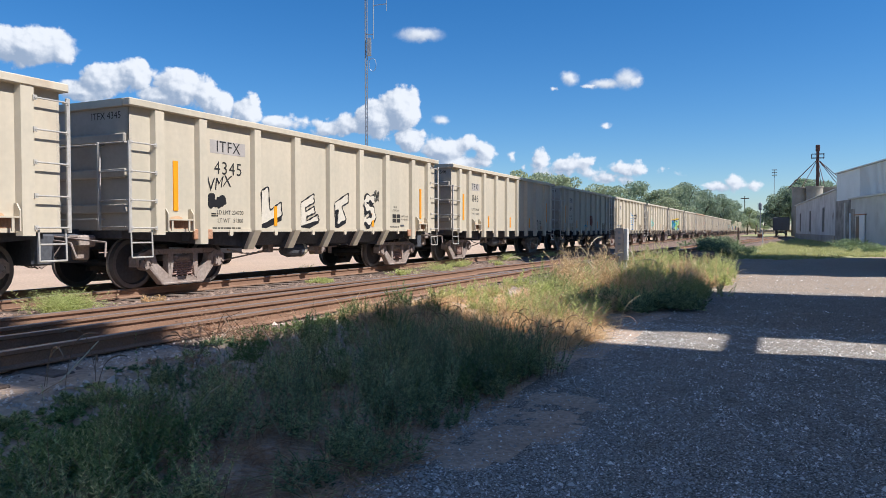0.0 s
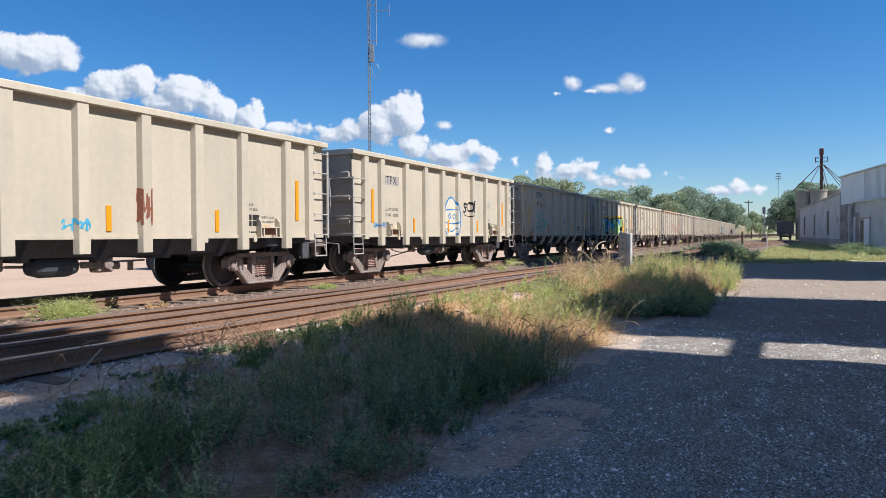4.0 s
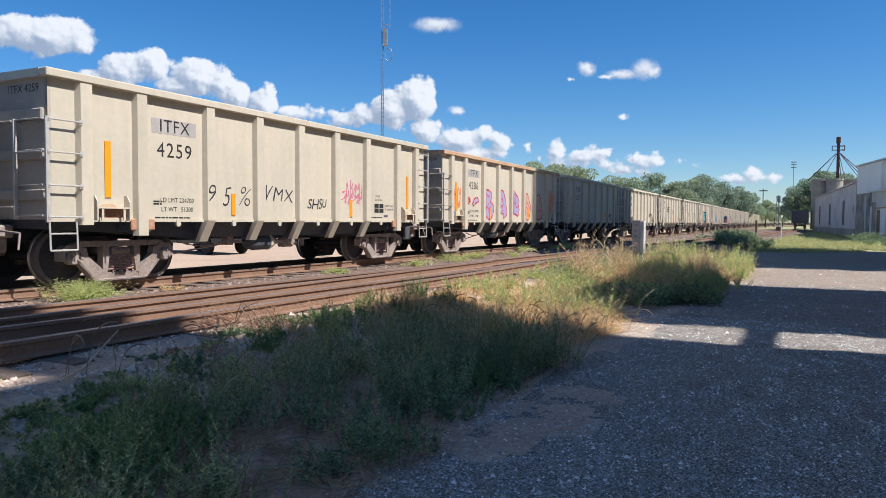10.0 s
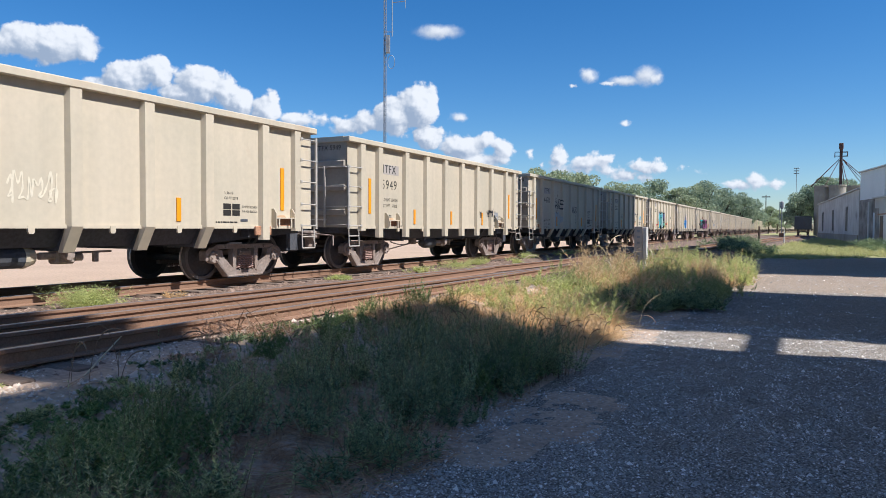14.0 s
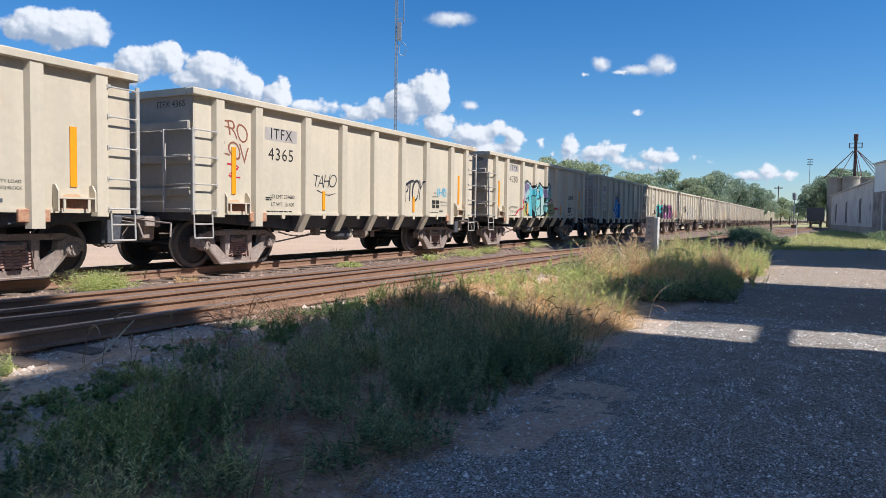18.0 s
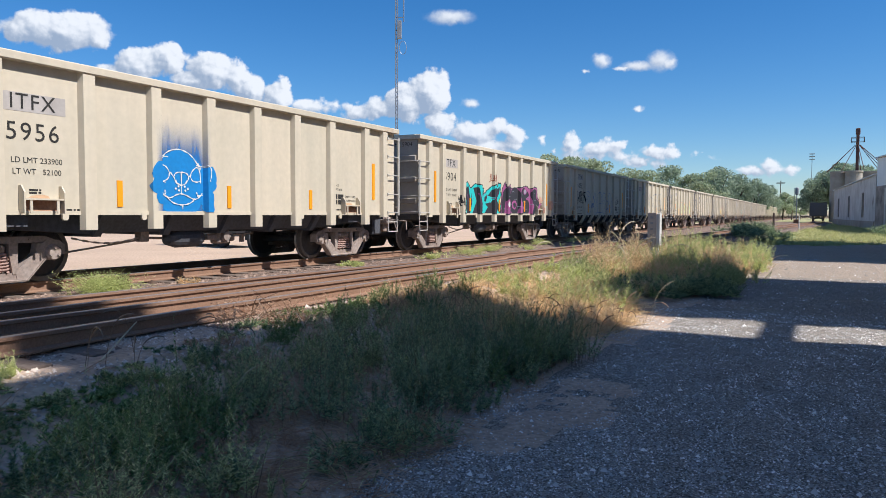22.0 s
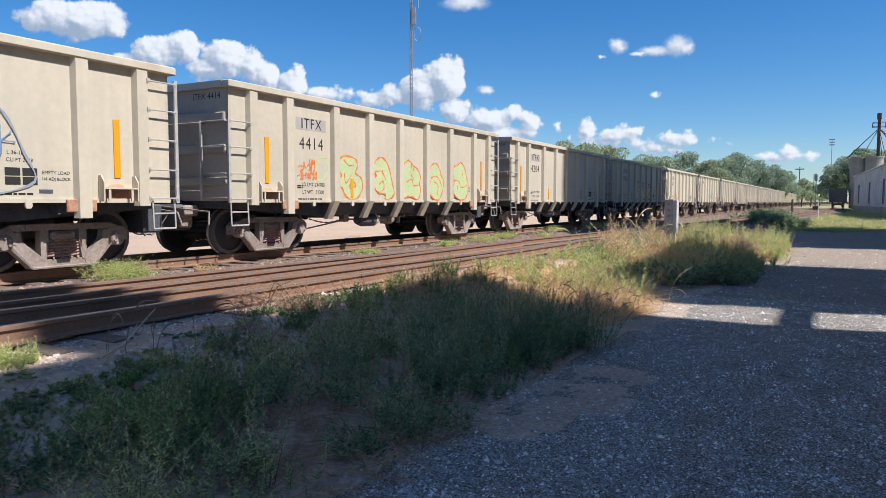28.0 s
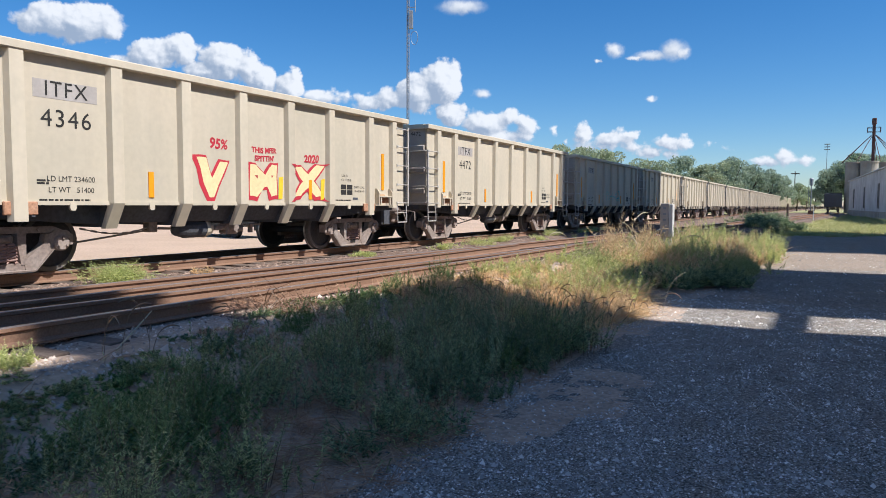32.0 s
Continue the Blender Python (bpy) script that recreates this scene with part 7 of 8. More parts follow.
def build_plants():
    c = clumps(82, patch_near, -6.3, -2.2, 1.6, 10.0, 0.46)
    # a dense bush stands at the near end
    bush = np.array([(-4.15, 3.2), (-4.5, 3.05), (-3.85, 3.45), (-4.05, 2.75), (-4.6, 3.5), (-3.7, 2.9), (-4.3, 3.6)])
    xy, h = domes(bush, 10, 0.17)
    leaves, stems = plumes(xy, h * 1.0, 8, 90, 0.040, 0.26, 0.42)
    stuff("leafy_bush", leaves, M["weed_bright"], "dense fresh green bush of weeds", "weeds")
    all_stems = [stems]
    pick = R.random(len(c))
    pick = np.where((c[:, 0] > -3.4) & (pick >= 0.8), pick - 0.45, pick)  # the withered ones stand back from the lot
    pick = np.where((c[:, 0] < -4.3) & (c[:, 1] > 6.3), 0.6 + 0.4 * pick, pick)  # and along the siding
    for name, lo, hi, mat, label, leaf, k in (
            ("weeds", 0.0, 0.34, "weed", "clumps of green feathery weeds beside the gravel", 0.036, 1.0),
            ("dark_weeds", 0.34, 0.66, "weed_dark", "clumps of darker leafy weeds", 0.038, 1.05),
            ("bright_weeds", 0.66, 0.80, "weed_bright", "clumps of fresh bright green weeds", 0.038, 0.95)):
        xy, h = domes(c[(pick >= lo) & (pick < hi)], 10, 0.15)
        leaves, stems = plumes(xy, h * k, 6, 84, leaf, 0.24, 0.26)
        stuff(name, leaves, M[mat], label, "weeds")
        all_stems.append(stems)
    xy, h = domes(c[pick >= 0.80], 6, 0.17)
    leaves, stems = feathery(xy, h * 0.75, 9, 14, 0.05)
    stuff("brown_weeds", leaves, M["dead_weed"], "clumps of brown withered weeds", "weeds")
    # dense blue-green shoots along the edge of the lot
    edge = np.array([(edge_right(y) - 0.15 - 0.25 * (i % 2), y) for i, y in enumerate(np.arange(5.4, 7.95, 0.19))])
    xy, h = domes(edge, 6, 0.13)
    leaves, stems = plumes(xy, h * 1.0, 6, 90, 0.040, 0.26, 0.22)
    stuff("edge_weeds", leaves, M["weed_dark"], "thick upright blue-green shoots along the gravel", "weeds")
    all_stems.append(stems)
    xy = np.array([(-2.55, 5.2), (-2.5, 5.35), (-2.65, 5.3), (-2.62, 4.45), (-2.7, 4.35), (-2.5, 4.5), (-2.62, 3.72), (-2.7, 3.6), (-2.75, 3.8), (-3.05, 3.1), (-3.2, 3.2)])
    leaves, stems = plumes(xy, R.uniform(0.24, 0.38, len(xy)), 9, 50, 0.045, 0.22, 0.55, 0.06)
    stuff("low_shoots", leaves, M["weed_dark"], "single low shoots standing in the gravel", "weeds")
    all_stems.append(stems)
    stuff("weed_stems", all_stems, M["stalks"], "thin brown stems of the weeds", "weeds")
    xy = scatter(190, -6.1, -2.3, 2.0, 8.7, patch_near)
    leaves, stems = plumes(xy, cap(xy) * R.uniform(0.25, 0.55, len(xy)), 6, 34, 0.045)
    stuff("low_growth", leaves, M["weed"], "low green growth between the clumps", "weeds")
    xy = scatter(60, -5.0, -2.3, 2.0, 8.7, patch_near)
    stuff("green_grass", [tufts(xy, cap(xy) * R.uniform(0.5, 0.9, len(xy)), 16, 0.006, 0.55, 0.9)], M["weed"], "green grass among the weeds", "grass")
    xy, h = domes(c[::2], 3, 0.18)
    stuff("weed_spikes", [tufts(xy, h * 1.05, 4, 0.013, 0.3, 0.5)], M["spike"], "pale green upright seed spikes over the weeds", "weeds")
    # green shoots pressed flat beside the bare soil
    xy = np.stack([R.uniform(-3.0, -2.5, 26), R.uniform(3.6, 4.4, 26)], 1)
    stuff("flattened_weeds", [tufts(xy, R.uniform(0.2, 0.38, len(xy)), 7, 0.012, 1.7, 0.6)], M["weed"], "green shoots lying flat on the soil", "weeds")
    # dead litter on the bare soil and brown dead weeds by the rails
    xy = scatter(760, -5.2, -2.2, 2.6, 6.6, patch_litter)
    stuff("dead_litter", [tufts(xy, R.uniform(0.12, 0.32, len(xy)), 14, 0.007, 1.6, 0.7)], M["dead_weed"], "brown dead stems lying on the soil", "litter")
    xy = scatter(130, -5.0, -2.5, 3.0, 8.6, patch_near)
    stuff("dry_wisps", [tufts(xy, cap(xy) * R.uniform(0.7, 1.1, len(xy)), 5, 0.0038, 0.9, 1.4)], M["pale_stalks"], "thin pale dry stems among the weeds", "weeds")
    q = np.stack([R.normal(-5.75, 0.38, 26), R.normal(6.2, 0.42, 26)], 1)
    leaves, stems = feathery(q, R.uniform(0.22, 0.42, len(q)), 9, 14, 0.05)
    stuff("dead_bush", leaves, M["dead_weed"], "reddish-brown dead weeds beside the siding", "weeds", kind="")
    q = np.stack([R.normal(-5.75, 0.3, 12), R.normal(6.3, 0.4, 12)], 1)
    stuff("arched_stems", [tufts(q, R.uniform(0.6, 0.95, len(q)), 6, 0.013, 0.45, 1.2)], M["stalks"], "thin dark arching dead stems", "weeds")
    # low weeds in the sun at the track's edge
    q = np.stack([R.normal(-5.5, 0.12, 16), R.normal(3.05, 0.10, 16)], 1)
    leaves, stems = plumes(q, R.uniform(0.14, 0.26, len(q)), 9, 44, 0.035, 0.2, 0.4)
    stuff("low_weeds", leaves, M["grass_gold"], "low yellow-green weeds in the sun by the rails", "weeds")
    # orange-tan dry fringe along the edge of the shade
    xy = scatter(240, -5.7, -3.2, 8.2, 10.8, lambda x, y: clumpy(x, y, 1.5) if x < -5.5 + 0.5 * (y - 6.6) else 0)
    stuff("tan_fringe", [tufts(xy, R.uniform(0.22, 0.55, len(xy)), 16, 0.007, 0.5, 0.9)], M["grass_dry"], "tan dry grass along the siding", "grass")
    # sunlit dry grass in tussocks, some leaning over the gravel
    k = clumps(120, patch_dry, -5.6, -2.0, 8.5, 13.4, 0.24)
    idx = np.repeat(np.arange(len(k)), 6)
    xy = k[idx] + R.normal(size=(len(idx), 2)) * 0.10
    stuff("dry_grass", [tufts(xy, (R.uniform(0.3, 0.8, len(k)) * low(k))[idx] * R.uniform(0.7, 1.1, len(idx)), 26, 0.0085, 0.55, 1.1)], M["grass_dry"], "sunlit tussocks of straw-coloured dry grass", "grass")
    xy = np.stack([R.normal(-2.62, 0.16, 22), R.normal(10.6, 0.45, 22)], 1)
    stuff("drooping_grass", [tufts(xy, R.uniform(0.5, 0.8, len(xy)), 14, 0.010, 0.75, 1.5)], M["tan_weed"], "long pale dry blades drooping over the gravel", "grass")
    k = clumps(22, patch_dry, -5.6, -2.9, 10.9, 15.5, 0.45)
    idx = np.repeat(np.arange(len(k)), 4)
    leaves, stems = plumes(k[idx] + R.normal(size=(len(idx), 2)) * 0.14, (R.uniform(0.5, 0.95, len(k)) * low(k))[idx] * R.uniform(0.7, 1.1, len(idx)), 7, 44, 0.085, 0.16, 0.34)
    stuff("yellow_weeds", leaves, M["grass_gold"], "bushy yellow-green weeds in the sun", "weeds")
    xy = scatter(130, -5.4, -2.6, 9.0, 14.0, patch_dry)
    tan, _ = plumes(xy, R.uniform(0.3, 0.7, len(xy)) * low(xy), 7, 30, 0.08, 0.14, 0.45)
    stuff("tan_weeds", tan, M["tan_weed"], "withered tan weeds in the sun", "weeds")
    stuff("yellow_stems", [stems], M["pale_stalks"], "straw stems of the sunlit weeds", "weeds")
    # the clump round the sign post
    k = clumps(78, patch_far, -5.8, -1.2, 14.2, 29, 0.5)
    part_of = R.random(len(k))
    tall = R.uniform(0.6, 1.25, len(k)) * np.where((k[:, 0] < -3.9) & (k[:, 1] > 15.5) & (k[:, 1] < 21), 1.25, 1.0) * np.where((k[:, 0] > -4.1) & (k[:, 1] < 16.8), 0.5, 1.0)
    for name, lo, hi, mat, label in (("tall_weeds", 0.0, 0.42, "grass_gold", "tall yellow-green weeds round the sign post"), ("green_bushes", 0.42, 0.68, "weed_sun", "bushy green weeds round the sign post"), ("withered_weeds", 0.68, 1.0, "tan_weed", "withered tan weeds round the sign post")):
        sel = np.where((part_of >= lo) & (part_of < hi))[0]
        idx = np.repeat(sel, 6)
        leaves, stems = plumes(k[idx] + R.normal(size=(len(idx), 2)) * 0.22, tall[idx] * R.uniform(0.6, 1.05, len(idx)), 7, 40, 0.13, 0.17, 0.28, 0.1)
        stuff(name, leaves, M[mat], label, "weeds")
    stuff("tall_stems", [stems], M["pale_stalks"], "straw stems of the tall weeds", "weeds")
    xy = scatter(210, -5.8, -1.2, 15.8, 29, patch_far)
    stuff("tall_dry_grass", [tufts(xy, R.uniform(0.5, 1.25, len(xy)), 18, 0.014, 0.38, 0.7)], M["grass_dry"], "tall dry grass round the sign post", "grass")
    # a leafy clump at its foot, darkened for shade, and a fresh green one at its far end
    u = R.random(60)
    xy = np.stack([-3.35 + 1.7 * u + R.normal(size=60) * 0.15, 14.0 + 1.9 * u + R.normal(size=60) * 0.3], 1)
    leaves, stems = plumes(xy, R.uniform(0.3, 0.62, len(xy)), 9, 44, 0.085, 0.26, 0.35, 0.1)
    stuff("far_weeds", leaves, M["weed_dark"], "leafy weeds at the foot of the tall grass, darkened for shade", "weeds")
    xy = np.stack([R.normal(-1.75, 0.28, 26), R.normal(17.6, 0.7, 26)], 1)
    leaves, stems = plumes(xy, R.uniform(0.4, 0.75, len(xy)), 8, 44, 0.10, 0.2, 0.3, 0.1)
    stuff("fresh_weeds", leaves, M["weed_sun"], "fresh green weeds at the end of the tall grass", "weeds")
    # grass strip past the lot
    xy = scatter(1700, -4.5, 9, 42, 130, lambda x, y: (1 if x > siding(y) + 2.2 and x < 6.6 and y > 43 + 1.2 * max(0, x) else 0) * clumpy(x, y, 0.3) * (60 / y) ** 0.5)
    stuff("field_grass", [tufts(xy, R.uniform(0.3, 0.6, len(xy)), 16, 0.035, 0.6, 0.7)], M["field_grass"], "bright green grass strip by the sheds", "grass")
    for x, y, h, n in ((-3.3, 47, 1.2, 26), (-2.6, 52, 0.8, 16), (-4.2, 55, 1.3, 20), (5.6, 70, 1.4, 20), (6.1, 60, 1.1, 14)):
        q = np.stack([R.normal(x, 0.7, n), R.normal(y, 1.8, n)], 1)
        leaves, stems = feathery(q, R.uniform(0.6, 1.0, n) * h, 14, 20, 0.22)
        stuff("shrub", leaves, M["weed_dark"], "dark leafy shrub in the grass strip", "shrub", kind="")
    # tufts between the tracks
    for x, y, h, n, dry in ((-9.75, 7.3, 0.52, 60, 0), (-9.85, 8.9, 0.2, 3, 1), (-9.75, 20.3, 0.42, 22, 0), (-9.9, 22.6, 0.4, 16, 0), (-10.0, 27.5, 0.45, 18, 0), (-9.9, 14.2, 0.2, 14, 0), (-9.75, 17.8, 0.3, 12, 0), (-9.6, 25.2, 0.3, 12, 0), (-12.9, 17.6, 0.3, 8, 0), (-13.3, 15.2, 0.22, 14, 1), (-12.6, 9.5, 0.22, 10, 1), (-9.9, 33, 0.4, 20, 0)):
        q = np.stack([R.normal(x, 0.11, n), R.normal(y, 0.17 if n == 60 else 0.26 if n < 20 else 0.9, n)], 1)
        leaves, stems = feathery(q, R.uniform(0.6, 1.0, n) * h, 12, 16, 0.06)
        stuff("track_weed", leaves, M["grass_gold" if not dry else "grass_dry"], "low yellow-green weed in the ballast", "weeds")


def curled_stalks():
    """Bent dry seed heads that stand out over the weeds."""
    def tube(bm, pts, radii):
        rings = []
        for i, p in enumerate(pts):
            d = (pts[min(i + 1, len(pts) - 1)] - pts[max(i - 1, 0)]).normalized()
            up = Vector((0, 1, 0))
            rings.append([bm.verts.new(p + (d.cross(up) * math.cos(a) + up * math.sin(a)) * radii[i]) for a in (0, 1.257, 2.513, 3.77, 5.027)])
        for p, q in zip(rings, rings[1:]):
            for k in range(5):
                bm.faces.new((p[k], p[(k + 1) % 5], q[(k + 1) % 5], q[k]))
        return bm

    def stalk(x, y, h, turn, curl, fat_, mat):
        t = tagged(empty("seed_stalk", pose(x, y, level(x, y) - 0.01, 0, 0, turn)), "dry curled seed stalk standing in the weeds", "weed", "seed stalks")
        p, a, k = Vector((0, 0, 0)), 8.0, 0
        pts, radii = [p.copy()], [0.0028]
        while k < 16:
            a += curl * (0.25 if k < 8 else 1.6)
            p = p + Vector((math.sin(radians(a)), 0, math.cos(radians(a)))) * h / 12
            r = 0.0028 if k < 8 else fat_ * math.sin(math.pi * min(0.95, (k - 7) / 9)) + 0.0015
            pts.append(p.copy())
            radii.append(r)
            k += 1
        part("stem", tube(B(), pts, radii), mat, t)
    r = random.Random(4)
    spots = [(r.uniform(-5.5, -4.9), r.uniform(3.6, 5.4)) for _ in range(9)] + [(r.uniform(-3.7, -2.4), r.uniform(9.2, 10.8)) for _ in range(16)] + [(r.uniform(-5.0, -3.6), r.uniform(8.4, 9.8)) for _ in range(8)] + [(r.uniform(-2.7, -2.15), r.uniform(10.2, 11.4)) for _ in range(5)]
    for x, y in spots:
        stalk(x, y, r.uniform(0.25, 0.5), r.uniform(0, 360), r.uniform(4, 11), 0.0055, M["stalks"])
    for x, y in [(r.uniform(-5.0, -3.3), r.uniform(15, 21)) for _ in range(10)]:
        stalk(x, y, r.uniform(0.9, 1.2), r.uniform(0, 360), r.uniform(5, 10), 0.014, M["pale_stalks"])
    for x, y, h, turn in ((-2.25, 11.2, 0.6, 20), (-3.7, 4.5, 0.45, 200), (-4.2, 5.3, 0.55, 160), (-3.9, 3.9, 0.4, 30)):
        stalk(x, y, h, turn, 4, 0.004, M["pale_stalks"])


def fallen_stick():
    a, b = Vector((-5.35, 3.9, 0)), Vector((-5.95, 4.75, 0))
    a.z, b.z = level(a.x, a.y) + 0.02, level(b.x, b.y) + 0.16
    tagged(part("fallen_stick", rod(B(), a, b, 0.010, 6, 0.006), M["pale_stalks"]), "pale dry stick lying by the rails", "stick")


fallen_stick()


def stones(name, n, x0, x1, y0, y1, size, mat, label, keep=None, lift=0.2, flat=0.55):
    """Loose broken stones, half sunk: flattish five-cornered lumps."""
    if keep:
        xy = scatter(n, x0, x1, y0, y1, keep)
    else:
        u = R.random(n)
        xy = np.stack([R.uniform(x0, x1, n), y0 + (y1 - y0) * u ** 1.7], 1)
    s = size * R.lognormal(0, 0.5, n)
    z = ground_z(xy) + s * (lift - 0.2)
    k = 5
    a = np.arange(k) * 2 * np.pi / k + R.uniform(0, 6.3, (n, 1)) + R.normal(size=(n, k)) * 0.2
    r = R.uniform(0.7, 1.25, (n, k))
    turn, long = R.uniform(0, np.pi, (n, 1)), R.uniform(0.55, 1.0, (n, 1))
    px, py = r * np.cos(a), r * np.sin(a) * long
    px, py = px * np.cos(turn) - py * np.sin(turn), px * np.sin(turn) + py * np.cos(turn)
    low = np.stack([px, py, np.full((n, k), -0.25)], 2)
    top = np.stack([R.normal(size=(n, 1)) * 0.25, R.normal(size=(n, 1)) * 0.2, flat * R.uniform(0.6, 1.5, (n, 1))], 2)
    v = np.concatenate([low, top], 1) * s[:, None, None]
    v += np.stack([xy[:, 0], xy[:, 1], z], 1)[:, None, :]
    tri = [[i, (i + 1) % k, k] for i in range(k)]
    f = (np.arange(n) * (k + 1))[:, None, None] + np.array(tri)[None]
    stuff(name, [(v.reshape(-1, 3), f.reshape(-1, 3))], mat, label, "stones")


def on_soil(x, y):
    return (x + 1.85) ** 2 / 0.16 + (y - 6.15) ** 2 / 0.9 < 1 or (x + 2.0) ** 2 / 0.12 + (y - 4.95) ** 2 / 0.25 < 1


def build_stones():
    stones("gravel_stones", 170000, -2.7, 3.4, 2.2, 13, 0.0076, M["stone"], "loose grey and tan gravel on the lot", lambda x, y: (2.5 / y) * (0.15 if on_soil(x, y) else 0.75 + 0.35 * clumpy(x, y, 2.1)) if x > edge_right(y) + 0.12 + 0.3 * bump_noise(x, y, 1.1) else 0.05)
    stones("gravel_lumps", 800, -2.2, 3.2, 2.3, 14, 0.0125, M["stone"], "larger loose stones on the lot")
    stones("lot_far_stones", 12000, -2.4, 5, 12, 30, 0.013, M["stone"], "loose gravel further along the lot")
    stones("ballast_stones", 16000, -10.4, -8.4, 2, 34, 0.026, M["ballast_stone"], "brown crushed stone between the tracks", lambda x, y: min(1, 9 / y) if x < siding(y) - 0.9 else 0, flat=0.38)
    stones("shoulder_stones", 9000, -6.6, -4.7, 2, 15, 0.014, M["rubble"], "pale flat rubble beside the siding", lambda x, y: clumpy(x, y, 1.6) if x > branch(y) + 0.85 else 0)
    stones("crib_stones", 5000, -9.0, -5.6, 2, 20, 0.024, M["ballast_stone"], "fine brown ballast between the rails", flat=0.38)


build_plants()
curled_stalks()
build_stones()


def tree(x, y, h, spread, light, seed):
    r = np.random.default_rng(seed)
    t = tagged(empty("tree", pose(x, y, 0)), "leafy %s tree behind the tracks" % ("light green" if light else "dark green"), "tree", "trees")
    bm = rod(B(), (0, 0, -0.1), (0.1, 0, h * 0.45), 0.05 * h * 0.45, 8, 0.02 * h)
    for k in range(6):
        a = k * 1.05 + seed
        rod(bm, (0.05, 0, h * (0.28 + 0.03 * k)), (math.cos(a) * spread * 0.6, math.sin(a) * spread * 0.6, h * (0.55 + 0.06 * k)), 0.012 * h, 6, 0.004 * h)
    part("trunk", bm, M["bark"], t)
    cl = []
    for k in range(26):
        a, u = r.uniform(0, 2 * math.pi), r.uniform(0, 1)
        zz = h * (0.30 + 0.64 * u)
        rr = spread * math.sin(math.pi * (0.18 + 0.74 * u)) ** 0.8 * r.uniform(0.35, 1.0)
        cl.append((rr * math.cos(a), rr * math.sin(a), zz, spread * r.uniform(0.22, 0.42)))
    cl.append((0, 0, h * 0.9, spread * 0.35))
    pts = []
    for cx, cy, cz, cr in cl:
        n = 230
        d = r.normal(size=(n, 3))
        d /= np.linalg.norm(d, axis=1)[:, None]
        pts.append(np.array([cx, cy, cz]) + d * (cr * r.uniform(0.45, 1.05, n) ** 0.6)[:, None] * [1, 1, 0.8])
    pts = np.concatenate(pts)
    pts = pts[pts[:, 2] < h * 1.02]
    leaf = quads(pts, 0.06 * spread * r.uniform(0.7, 1.5, len(pts)) + 0.10, 0.6)
    stuff("crown", [leaf], M["tree_leaf_light" if light else "tree_leaf"], "", "", t, "")


TREES = ((-33.3, 95, 10.2, 1), (-32.7, 105, 10.4, 1), (-31.9, 115, 10.6, 1), (-30.8, 130, 10.2, 1), (-28.7, 140, 10.2, 1), (-26.1, 150, 11.6, 0), (-22.1, 150, 10.0, 1), (-18.1, 140, 9.7, 1), (-17.2, 150, 11.0, 0), (-14.9, 165, 10.3, 0), (-19.5, 165, 11.5, 0), (-12.2, 180, 10.0, 0), (-16, 185, 10.4, 0), (-11.8, 205, 10.0, 0), (-8.6, 240, 8.6, 1), (-6.4, 250, 7.6, 1), (-4.4, 270, 7.4, 1), (-11.2, 230, 9.4, 0), (-0.3, 176, 9.2, 0), (1.7, 180, 11.6, 0), (3.3, 178, 11.6, 0), (6.0, 190, 13.6, 0), (11.1, 205, 13.8, 0), (8.2, 198, 14.0, 0), (15, 200, 14.0, 0))
for i, (x, y, h, light) in enumerate(TREES):
    tree(x, y, h, h * (0.36 if h < 11 else 0.42), light, 30 + i)


# ---- mast, post, signals, parked vehicles ----
M.update(
    steel_grey=material("grey_steel", (0.30, 0.32, 0.35), 0.5, metal=0.5, vary=0.1, scale=2, fine=20),
    post_white=material("weathered_white_board", (0.60, 0.59, 0.56), 0.8, vary=0.12, scale=4, fine=30, second=(0.45, 0.43, 0.40)),
    tyre=material("tyre", (0.03, 0.03, 0.03), 0.8, vary=0.2),
    car_black=material("dark_vehicle_paint", (0.03, 0.03, 0.035), 0.25, vary=0.05, bump=0.0),
    glass_dark=material("dark_glass", (0.02, 0.025, 0.03), 0.1, bump=0.0),
)


